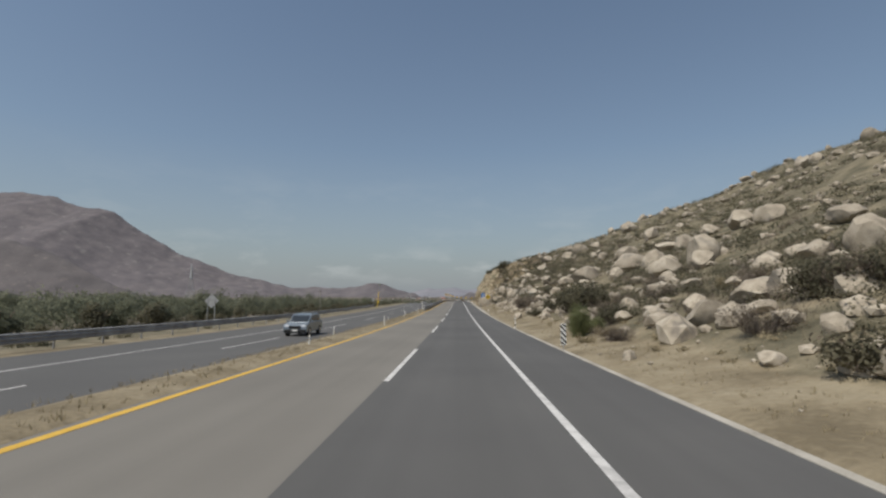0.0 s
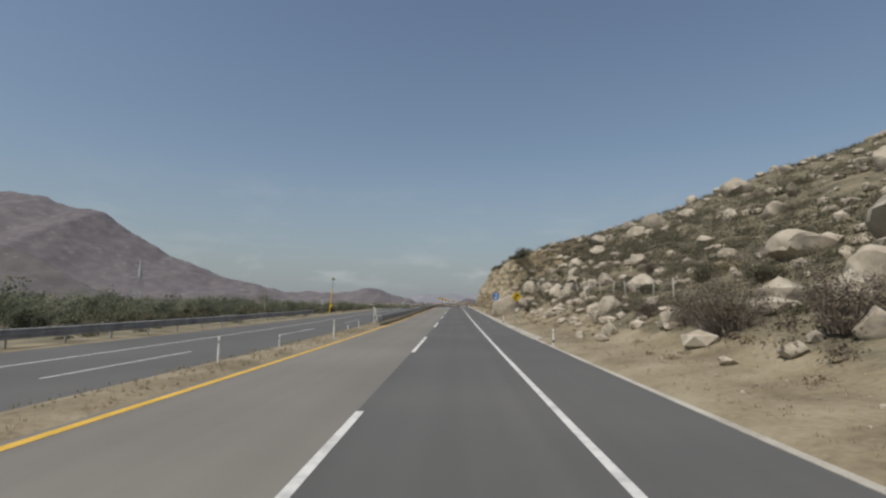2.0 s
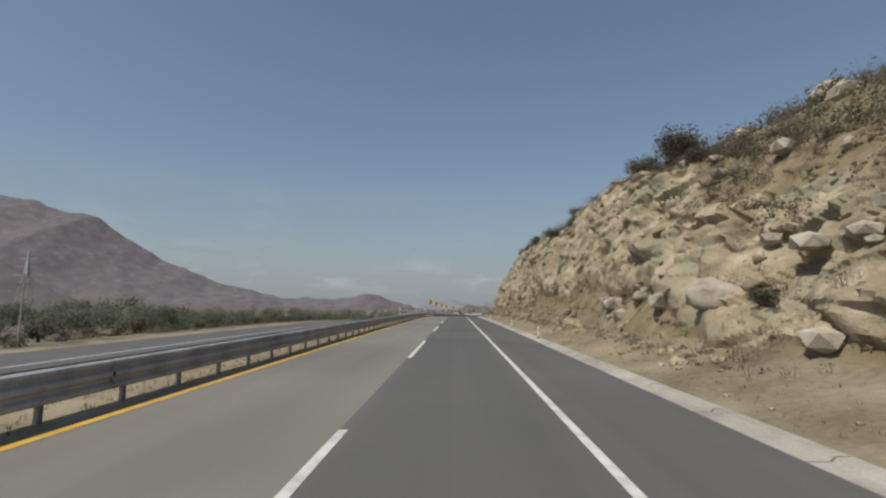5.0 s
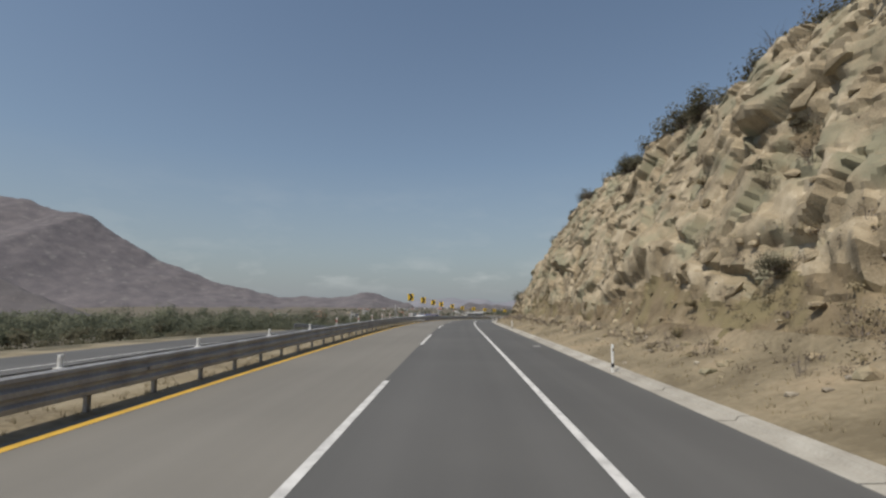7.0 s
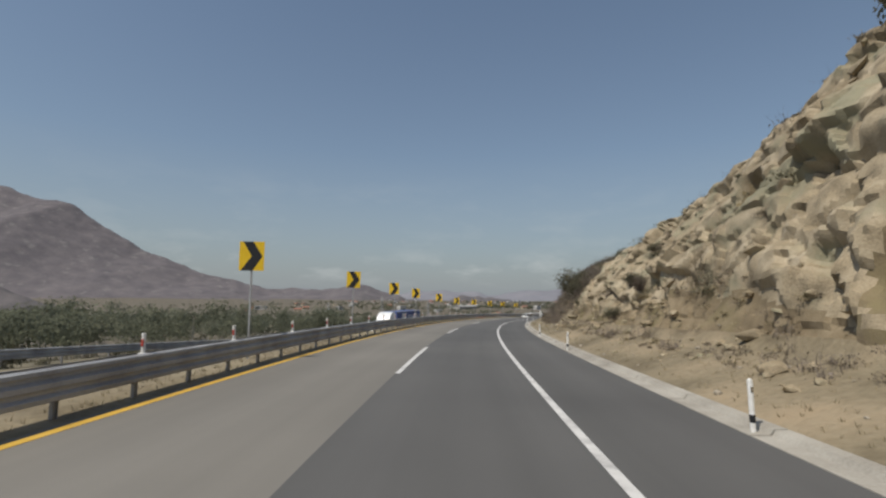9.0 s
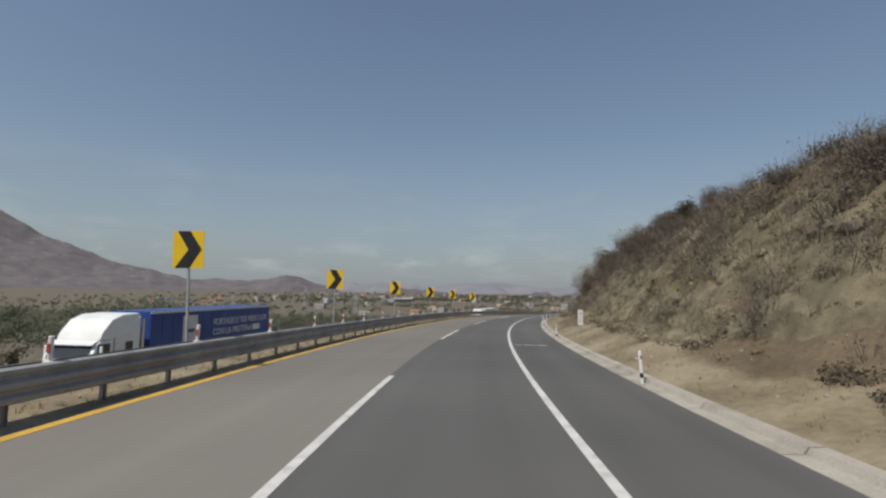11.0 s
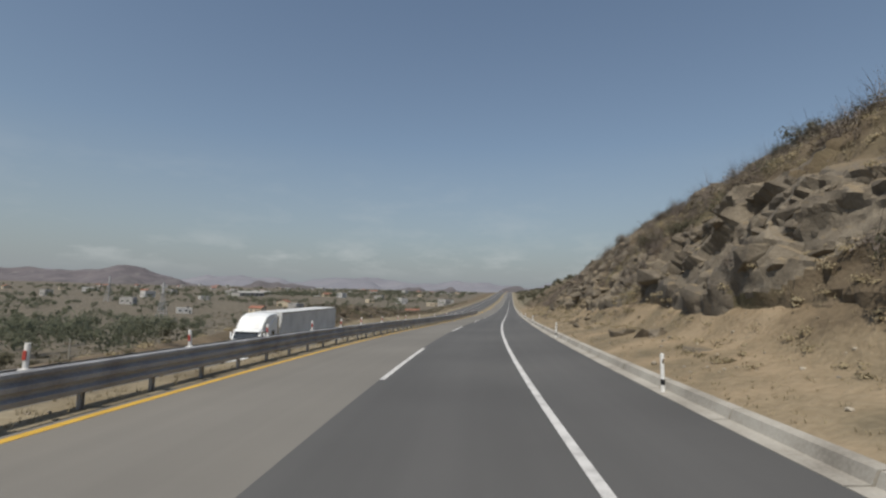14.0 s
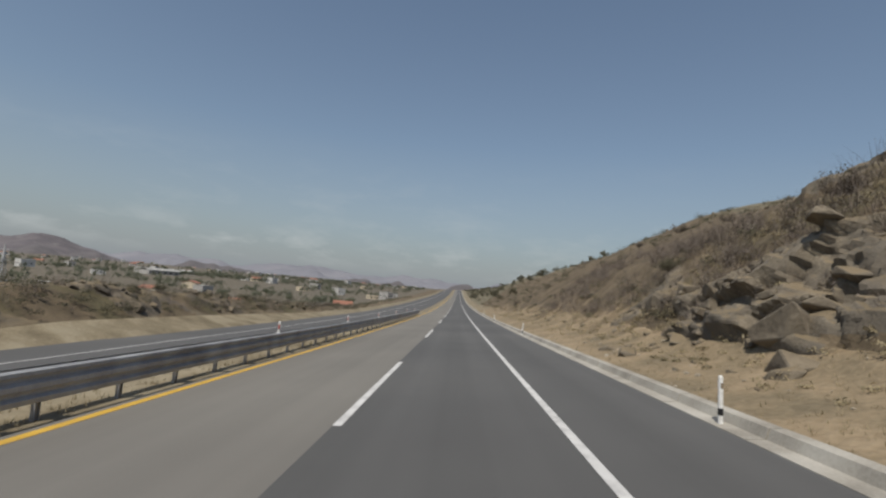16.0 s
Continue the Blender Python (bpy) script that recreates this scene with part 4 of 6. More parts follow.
def ledges(s, d):
    """Where bare rock shows on the bank: a band of ledges low on the slope, patches elsewhere."""
    band = np.clip((1.5 + 0.9 * bumps(s, d * 0, 6.0, 3.0) - np.abs(d - 10.2)) / 0.7, 0, 1) * np.clip((s - 362) / 5, 0, 1) * np.clip((bumps(s, d * 0, 17.0, 5.0) + 0.75 + 0.6 * (s < 400)) / 0.3, 0, 1)
    patch = np.clip((bumps(s, d * 1.6, 6.0, 2.0) - 0.1 - np.clip((352 - s) / 8, 0, 1) * np.where(d < 12.0, -0.6, 1.6) - 0.5 * ((s > 362) & (s < 402) & (d > 11.5))) / 0.35, 0, 1)
    return np.maximum(band, patch)


def cut_cover(s, d):
    """Bare rock on the cut: earth over its edge, fans of earth at its foot, and pockets of earth on it."""
    top = np.clip((np.interp(s, (150, 175), (11.0, 15.2)) + bumps(s, d, 5.0, 1.0) * 1.2 - d) / 1.0, 0, 1)
    foot = np.clip((d - 8.0 - 0.6 * bumps(s, d * 0, 9.0, 4.0) - 0.25 * bumps(s, d, 2.5, 1.0) - np.interp(s, (150, 170, 205, 225, 255, 275), (0.2, 0.6, 0.5, 0.0, 0.0, 0.5))) / 0.5, 0, 1)
    pocket = np.clip((0.98 - bumps(s, d * 2.4, 4.2, 6.0) - 0.25 * bumps(s, d * 2.0, 1.2, 2.0)) / 0.22, 0, 1)
    return top * foot * pocket


CUT, LEDGE, ACROSS_LEDGE = "tall cut face of fractured tan granite beside the shoulder", "dark weathered rock ledges breaking out of the scrub bank", "low weathered ledges on the bank across the carriageway"
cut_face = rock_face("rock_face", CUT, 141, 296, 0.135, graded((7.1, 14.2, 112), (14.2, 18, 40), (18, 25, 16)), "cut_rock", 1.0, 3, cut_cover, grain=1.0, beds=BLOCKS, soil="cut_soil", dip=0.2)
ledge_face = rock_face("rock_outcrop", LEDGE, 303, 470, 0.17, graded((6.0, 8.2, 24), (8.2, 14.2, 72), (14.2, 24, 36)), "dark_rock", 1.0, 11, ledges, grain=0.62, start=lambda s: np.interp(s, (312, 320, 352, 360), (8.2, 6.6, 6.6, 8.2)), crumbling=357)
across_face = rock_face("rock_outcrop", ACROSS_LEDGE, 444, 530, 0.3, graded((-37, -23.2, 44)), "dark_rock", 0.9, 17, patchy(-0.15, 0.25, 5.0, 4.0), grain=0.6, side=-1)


# ---- broken blocks lodged in the faces ----
def block_shape(seed, material, bevel=True):
    g = np.random.default_rng(seed)
    bm = bmesh.new()
    for _ in range(15):
        v = g.uniform(-1, 1, 3)
        v = v / np.abs(v).max() * g.uniform(0.72, 1.0, 3)
        bm.verts.new(tuple(v * (0.5, 0.42, 0.30)))
    got = bmesh.ops.convex_hull(bm, input=bm.verts[:])
    bmesh.ops.delete(bm, geom=[v for v in bm.verts if not v.link_faces], context="VERTS")
    bmesh.ops.dissolve_limit(bm, angle_limit=radians(14), verts=bm.verts[:], edges=bm.edges[:])
    if bevel:
        bmesh.ops.bevel(bm, geom=bm.edges[:], offset=0.022, segments=1, affect="EDGES", profile=0.5)
    bmesh.ops.triangulate(bm, faces=bm.faces[:])
    me = bpy.data.meshes.new("rock_block")
    bm.to_mesh(me)
    bm.free()
    me.materials.append(M[material])
    return me


def lodge(face, label, material, count, lo, hi, seed, top=13.5, need=0.5, low=0.0, beyond=0):
    """Blocks set in a broken face along its bedding, each a part of the face."""
    P, S, D, c = FACES[label]
    g = np.random.default_rng(seed)
    shapes = [block_shape(seed * 20 + i, material) for i in range(10)]
    ok = np.flatnonzero((c > need) & (np.abs(D) < top) & (np.abs(D) > np.abs(D).min() + low) & (S > max(S.min() + 6, beyond)) & (S < S.max() - 6))
    for i in g.choice(ok, count, replace=False):
        w = lo * (hi / lo) ** (g.random() ** 1.6)
        o = part("rock_block", shapes[g.integers(10)], None, face)
        turn = math.degrees(float(heading(S[i])))
        o.matrix_world = Matrix.Translation(Vector(P[i])) @ pose(0, 0, 0, 0, 0, turn + 90) @ pose(0, 0, 0, g.normal() * 14, 21 + g.normal() * 15, g.normal() * 22) @ Matrix.Diagonal((w * g.uniform(0.8, 1.5), w * g.uniform(0.7, 1.1), w * g.uniform(0.6, 1.1), 1))


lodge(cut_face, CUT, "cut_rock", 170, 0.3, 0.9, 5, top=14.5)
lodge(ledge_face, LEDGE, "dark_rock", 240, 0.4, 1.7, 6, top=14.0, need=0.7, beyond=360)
lodge(across_face, ACROSS_LEDGE, "dark_rock", 90, 0.5, 1.6, 7, top=28, low=0.6)


# ---- boulders ----
def boulder_shape(seed, flat_=0.8, detail=3):
    rng = random.Random(seed)
    bm = bmesh.new()
    bmesh.ops.create_icosphere(bm, subdivisions=detail, radius=1.0)
    planes = [(Vector((rng.uniform(-1, 1), rng.uniform(-1, 1), rng.uniform(-0.7, 1))).normalized(), rng.uniform(0.52, 0.84)) for _ in range(13)]
    stretch = Vector((rng.uniform(0.85, 1.2), rng.uniform(0.85, 1.2), flat_ * rng.uniform(0.8, 1.15)))
    for v in bm.verts:
        p = v.co.normalized()
        for n, r in planes:
            over = p.dot(n) - r
            if over > 0:
                p -= n * over * 0.94
        q = p * 1.7 + Vector((seed * 3.1, seed * 1.7, 0))
        p *= 1 + 0.13 * noise.noise(q) + 0.06 * noise.noise(q * 3.0) + 0.02 * noise.noise(q * 8)
        v.co = Vector((p.x * stretch.x, p.y * stretch.y, p.z * stretch.z)) * 0.62
    me = bpy.data.meshes.new("boulder")
    bm.to_mesh(me)
    bm.free()
    me.shade_smooth()
    me.set_sharp_from_angle(angle=radians(30))
    me.materials.append(M["boulder"])
    return me


boulders = [boulder_shape(i, (0.85, 0.7, 1.0, 0.6, 0.9, 0.75, 1.05, 0.8, 0.65, 0.95, 0.55, 0.85)[i]) for i in range(12)]


def boulder(s, d, w, shape, turn, label="pale rounded granite boulder on the dry hillside", h=None, group="hillside boulders", lean=0.0):
    ob = new("boulder", boulders[shape % 12])
    g = float(land(np.array([float(s)]), np.array([float(d)]))[0])
    ob.matrix_world = at(s, d, g + 0.21 * w * (h or 1.0), turn) @ pose(0, 0, 0, lean, lean * 0.6, 0) @ Matrix.Diagonal((w * 0.92, w * 0.92, w * 0.92 * (h or 1.0), 1))
    return tagged(ob, label, "boulder", group)


LOW = ((18, 9.5, 1.2), (18, 10.6, 1.0), (23, 10.6, 1.2), (13, 7.8, 1.0), (17, 5.6, 0.8), (13, 9.6, 0.9), (31, 10.3, 1.3), (28, 9.1, 1.1), (27, 10.2, 1.0), (55, 6.4, 1.6), (62, 8.6, 1.5), (60, 9.6, 1.6),
       (58, 9.7, 1.0), (61, 11.7, 1.6), (58, 10.8, 1.0), (61, 10.6, 0.8), (56, 10.0, 0.7), (81, 7.8, 1.5), (57, 11.5, 0.7), (68, 8.4, 1.1), (69, 7.3, 0.7), (67, 9.8, 1.1), (79, 6.8, 1.1), (82, 6.5, 0.9), (89, 9.4, 0.9))
MID = ((21, 13.8, 1.3), (44, 21.5, 3.0), (38, 29.4, 2.2), (24, 19.7, 2.2), (28, 19.6, 1.5), (28, 17.0, 1.3), (39, 16.0, 1.4), (31, 14.2, 1.2), (41, 19.9, 1.9), (48, 19.8, 2.7), (75, 19.2, 3.3), (82, 27.5, 3.5), (75, 23.7, 1.6), (72, 13.9, 1.4),
       (81, 17.6, 2.3), (89, 10.3, 1.5), (92, 13.4, 2.0), (67, 21.1, 2.0), (102, 23.3, 1.8), (96, 21.2, 1.5), (105, 14.9, 1.6), (110, 11.7, 2.1), (107, 18.8, 1.8), (107, 13.9, 1.7), (118, 14.6, 1.5), (116, 12.1, 1.9))
HIGH = ((70, 23.4, 4.0), (68, 30.3, 2.7), (139, 47.7, 4.4), (62, 24.0, 2.8), (62, 35.2, 3.5), (74, 30.7, 3.4), (98, 37.6, 2.9), (135, 37.0, 3.4), (141, 34.0, 3.6), (139, 30.4, 3.4), (134, 22.5, 2.6), (132, 18.3, 1.8), (147, 25.9, 2.9),
        (142, 8.4, 1.5), (140, 11.8, 1.0), (132, 11.6, 0.9), (147, 19.2, 1.4), (138, 17.7, 1.2), (139, 15.8, 1.3), (154, 8.6, 1.8), (112, 12.8, 1.7), (98, 10.7, 0.8), (99, 11.4, 0.7), (102, 12.0, 1.0), (94, 9.6, 0.7))
k = 0
taken = []
for rows_ in (LOW, MID, HIGH):
    for s, d, w in rows_:
        boulder(s, d, w * ((0.65 if d < 9 else 0.95) if rows_ is LOW else 1.1), k, (k * 67) % 360, lean=(k * 7) % 20 - 10)
        taken.append((s, d, w))
        k += 1
boulder(110.5, 11.6, 3.0, 0, 20, "broad low granite boulder beside the fence", 0.75).location.z -= 0.55
boulder(100, 8.5, 1.5, 5, 70, h=0.6)
rng = random.Random(5)
n = 0
while n < 190:
    s, d = rng.uniform(-4, 175), 9.5 + 95 * rng.random() ** 1.25
    w = rng.choice((0.6, 0.7, 0.8, 1.0, 1.2, 1.5, 2.0)) * (1.25 + d / 100) * rng.uniform(0.75, 1.1)
    if s > 138 and d < 19 or float(bumps(s, d, 16.0, 7.0)) < -0.35:
        continue
    if any((s - a) ** 2 + (d - b) ** 2 < (0.55 * (w + c)) ** 2 for a, b, c in taken):
        continue
    boulder(s, d, w, rng.randrange(12), rng.uniform(0, 360), lean=rng.uniform(-14, 14))
    taken.append((s, d, w))
    n += 1

# the great pale boulder near the kerb, with faded scrawl on its face
def great_block():
    """A broad split block: a leaning slab with a flat face and a sloping top."""
    bm = bmesh.new()
    for x, y, z in ((-1.8, 0.1, 1.75), (1.0, 0.3, 2.75), (1.5, 0.7, 2.35), (1.45, 0.3, 0.4), (0.6, -0.15, -0.3), (-1.2, -0.1, -0.3), (-1.75, 0.1, 0.7), (-1.6, 2.2, 1.7), (1.1, 2.6, 2.6), (1.9, 2.4, -0.3), (-1.9, 2.4, -0.3), (0.2, -0.2, 1.2)):
        bm.verts.new((x, y, z))
    bmesh.ops.convex_hull(bm, input=bm.verts[:])
    bmesh.ops.delete(bm, geom=[v for v in bm.verts if not v.link_faces], context="VERTS")
    bmesh.ops.bevel(bm, geom=bm.edges[:], offset=0.12, segments=2, affect="EDGES", profile=0.5)
    bmesh.ops.triangulate(bm, faces=bm.faces[:])
    for _ in range(3):
        bmesh.ops.subdivide_edges(bm, edges=[e for e in bm.edges if e.calc_length() > 0.3], cuts=1)
        bmesh.ops.triangulate(bm, faces=bm.faces[:])
    bm.normal_update()
    for v in bm.verts:
        v.co += v.normal * (0.07 * noise.noise(v.co * 1.1) + 0.03 * noise.noise(v.co * 3.5))
    me = bpy.data.meshes.new("boulder")
    bm.to_mesh(me)
    bm.free()
    me.shade_smooth()
    me.set_sharp_from_angle(angle=radians(32))
    me.materials.append(M["pale_block"])
    return me


big = tagged(new("boulder", great_block()), "great pale granite block with faded scrawled paint", "boulder")
big.matrix_world = on_land(122.6, 6.9, 6)
boulder(124.6, 8.9, 1.75, 6, 40, "split granite block resting against the great boulder", 1.35, "")
boulder(125.6, 10.2, 1.3, 3, 80, "split granite block resting against the great boulder", 1.1, "")
boulder(123.2, 8.35, 0.8, 8, 15, "small granite block at the great boulder's foot", 1.1, "")
boulder(118.6, 9.6, 0.8, 2, 10, group="")
bpy.context.view_layer.update()
inv = big.matrix_world.inverted()
for u, z, w, hh in ((-0.30, 1.45, 0.10, 0.30), (-0.12, 1.42, 0.18, 0.06), (0.10, 1.45, 0.16, 0.07), (0.30, 1.43, 0.07, 0.26), (0.46, 1.45, 0.15, 0.06), (-0.1, 1.05, 0.22, 0.06), (0.16, 0.98, 0.14, 0.06)):
    eye = Vector(spot(112.0, 3.2, 1.6))
    aim = Vector(spot(122.5, 6.2, z - 0.2)) + Vector((u, 0.0, 0.0))
    hit, p, nrm, _ = big.ray_cast(inv @ eye, (inv.to_3x3() @ (aim - eye)).normalized())
    if hit:
        wn_ = (big.matrix_world.to_3x3().inverted().transposed() @ nrm).normalized()
        o = part("scrawl", box(w * 0.8, hh * 0.7, 0.012, 0, 0, -0.006), "fence_post", None, "faded white paint stroke")
        o.matrix_world = Matrix.Translation(big.matrix_world @ p) @ wn_.to_track_quat("Z", "Y").to_matrix().to_4x4()
        o.parent = big
        o.matrix_parent_inverse = inv
# fallen blocks at the foot of the cut
rng = random.Random(9)
fallen = [block_shape(60 + i, "cut_rock") for i in range(6)]
for i in range(90):
    s = rng.uniform(150, 300)
    d = rng.uniform(6.2, 9.6)
    w = rng.choice((0.25, 0.3, 0.35, 0.45, 0.6, 0.8)) * (1.3 if d > 7.6 else 0.8)
    ob = new("rock", rng.choice(fallen))
    ob.matrix_world = on_land(s, d, rng.uniform(0, 360), -0.1 * w) @ pose(0, 0, 0, rng.uniform(-25, 25), rng.uniform(-25, 25)) @ Matrix.Diagonal((w, w, w * 0.9, 1))
    tagged(ob, "fallen angular block of tan rock on the verge", "rock", "fallen rocks")


def scatter_mesh(name, count, make, material, label, category):
    """Many small pieces joined into one mesh: make(i) gives verts and faces."""
    V, Fc = [], []
    n = 0
    for i in range(count):
        got = make(i)
        if got is None:
            continue
        v, f = got
        V.append(v)
        Fc.append(f + n)
        n += len(v)
    me = bpy.data.meshes.new(name)
    V = np.concatenate(V)
    Fc = np.concatenate(Fc)
    me.from_pydata(V.tolist(), [], Fc.tolist())
    me.materials.append(M[material])
    return tagged(new(name, me), label, category, kind="stuff")


# pebbles and small stones
_ico = bmesh.new()
bmesh.ops.create_icosphere(_ico, subdivisions=1, radius=0.5)
ICO_V = np.array([v.co[:] for v in _ico.verts])
ICO_F = np.array([[v.index for v in f.verts] for f in _ico.faces])
_ico.free()
gen = np.random.default_rng(3)


def stone(where, sizes):
    def make(i):
        s, d = where()
        w = gen.choice(sizes) * gen.uniform(0.7, 1.3)
        v = ICO_V * (1 + gen.uniform(-0.22, 0.22, (len(ICO_V), 1))) * np.array([w, w * gen.uniform(0.7, 1.2), w * gen.uniform(0.45, 0.8)])
        a = gen.uniform(0, 6.3)
        v = v @ np.array([[math.cos(a), -math.sin(a), 0], [math.sin(a), math.cos(a), 0], [0, 0, 1]])
        x, y, z = spot(s, d, float(land(np.array([s]), np.array([d]))[0]) + 0.12 * w)
        return v + np.array([float(x), float(y), float(z)]), ICO_F
    return make


scatter_mesh("hillside_stones", 1500, stone(lambda: (gen.uniform(-5, 170), 8 + 70 * gen.random() ** 1.4), (0.3, 0.45, 0.6, 0.8, 1.1, 1.4)), "boulder", "scattered pale stones over the hillside", "stones")
scatter_mesh("verge_stones", 2200, stone(lambda: (gen.uniform(-2, 470), 5.15 + 4.5 * gen.random()), (0.04, 0.05, 0.07, 0.1, 0.16)), "boulder", "small pale stones on the dry verge", "stones")
scatter_mesh("cut_debris", 700, stone(lambda: (gen.uniform(150, 302), 5.5 + 3.8 * gen.random() ** 0.7), (0.08, 0.1, 0.14, 0.2, 0.3, 0.4)), "cut_rock", "tan rubble fallen from the cut", "stones")
scatter_mesh("bank_stones", 500, stone(lambda: (gen.uniform(298, 560), 8 + 25 * gen.random() ** 1.5), (0.2, 0.3, 0.4, 0.6)), "dark_rock", "brown stones on the scrub bank", "stones")
scatter_mesh("median_stones", 220, stone(lambda: (gen.uniform(0, 470), gen.uniform(-8.0, -6.5)), (0.04, 0.06, 0.09)), "boulder", "pebbles in the median", "stones")


# ---- plants ----
def sprig_mesh(name, seed, count, leaf, blobs, twigs, material, twig_material="twig"):
    """A bush or crown: leaves filling a few uneven blobs, with thin twigs from the root."""
    g = np.random.default_rng(seed)
    V, Fc = [], []
    n = 0
    for i in range(count):
        cx, cy, cz, r, rz = blobs[g.integers(len(blobs))]
        v = g.normal(size=3)
        v /= np.linalg.norm(v)
        q = g.random() ** 0.45
        p = np.array([cx, cy, cz]) + v * np.array([r, r, rz]) * q * (1 + 0.18 * math.sin(7 * v[0] + seed) * math.cos(6 * v[1]))
        if p[2] < 0.02:
            continue
        out = v + g.normal(size=3) * 0.35 + np.array([0.0, 0.0, 0.25])
        a = np.cross(out, g.normal(size=3))
        a = a / np.linalg.norm(a) * leaf * g.uniform(0.6, 1.5)
        b = np.cross(out, a)
        b = b / np.linalg.norm(b) * leaf * g.uniform(0.4, 0.9)
        V += [p - a, p + b, p + a, p - b]
        Fc.append([n, n + 1, n + 2, n + 3])
        n += 4
    m1 = bpy.data.meshes.new(name)
    m1.from_pydata([list(map(float, v)) for v in V], [], Fc)
    m1.materials.append(M[material])
    V, Fc = [], []
    n = 0
    for i in range(twigs):
        cx, cy, cz, r, rz = blobs[g.integers(len(blobs))]
        v = g.normal(size=3)
        v /= np.linalg.norm(v)
        tip = np.array([cx, cy, cz]) + v * np.array([r, r, rz]) * g.uniform(0.7, 1.12)
        tip[2] = max(tip[2], 0.1)
        root = np.array([cx * 0.4 + g.normal() * 0.06, cy * 0.4 + g.normal() * 0.06, 0.0])
        mid = root * 0.45 + tip * 0.55 + g.normal(size=3) * 0.12 * r + np.array([0, 0, 0.1 * rz])
        w = 0.007 * (1 + r * 0.3)
        side = np.cross(tip - root, g.normal(size=3))
        side = side / np.linalg.norm(side) * w
        up = np.cross(tip - root, side)
        up = up / np.linalg.norm(up) * w
        V += [root - side, root + side, root + up, mid - side * 0.6, mid + side * 0.6, mid + up * 0.6, tip]
        for a, b, c in ((0, 1, 4), (0, 4, 3), (1, 2, 5), (1, 5, 4), (2, 0, 3), (2, 3, 5), (3, 4, 6), (4, 5, 6), (5, 3, 6)):
            Fc.append([n + a, n + b, n + c])
        n += 7
    m2 = bpy.data.meshes.new(name + "_stems")
    m2.from_pydata([list(map(float, v)) for v in V], [], Fc)
    m2.materials.append(M[twig_material])
    return m1, m2


def blob_set(seed, k, spread, r, rz):
    g = np.random.default_rng(seed)
    return [(g.uniform(-spread, spread), g.uniform(-spread, spread), rz * g.uniform(0.55, 1.0), r * g.uniform(0.6, 1.05), rz * g.uniform(0.55, 0.95)) for _ in range(k)]


KINDS = {
    "dry": [sprig_mesh("dry_bush", 100 + i, 1800, 0.019, blob_set(i, 7, 0.42, 0.36, 0.48), 220, "leaf_brown") for i in range(4)],
    "olive": [sprig_mesh("bush", 200 + i, 1500, 0.034, blob_set(20 + i, 8, 0.42, 0.36, 0.46), 90, "leaf_olive") for i in range(4)],
    "green": [sprig_mesh("bush", 300 + i, 1800, 0.03, blob_set(40 + i, 8, 0.42, 0.34, 0.44), 60, "leaf_green") for i in range(2)],
    "feather": [sprig_mesh("bush", 330 + i, 900, 0.022, blob_set(46 + i, 5, 0.3, 0.34, 0.6), 650, "leaf_green", "leaf_green") for i in range(2)],
    "tuft": [sprig_mesh("dry_bush", 400 + i, 700, 0.025, blob_set(60 + i, 4, 0.3, 0.32, 0.3), 200, "straw", "straw") for i in range(3)],
}
WORDS = {"dry": "leafless grey-brown dry bush", "olive": "dusty olive-leaved scrub bush", "green": "fresh green bushy shrub", "feather": "feathery green upright shrub", "tuft": "straw-coloured clump of dry weeds"}


def lift(s, d):
    """How far the broken rock stands over the land there."""
    if 145 < s < 292 and 8.5 < d < 23:
        return 0.25
    if 306 < s < 466 and 8.8 < d < 22:
        return 0.15
    if 447 < s < 527 and -36 < d < -23.6:
        return 0.3
    return 0.0


def bush(kind, s, d, w, h, where="on the dry slope", turn=0.0, pick=0, group="bushes"):
    leaves, stems = KINDS[kind][pick % len(KINDS[kind])]
    t = thing("bush", WORDS[kind] + " " + where, "bush", group, on_land(s, d, turn, 0.05 - lift(s, d)) @ Matrix.Diagonal((w * 0.62, w * 0.62, h * 0.72, 1)))
    part("foliage", leaves, None, t)
    part("branchwork", stems, None, t)
    return t


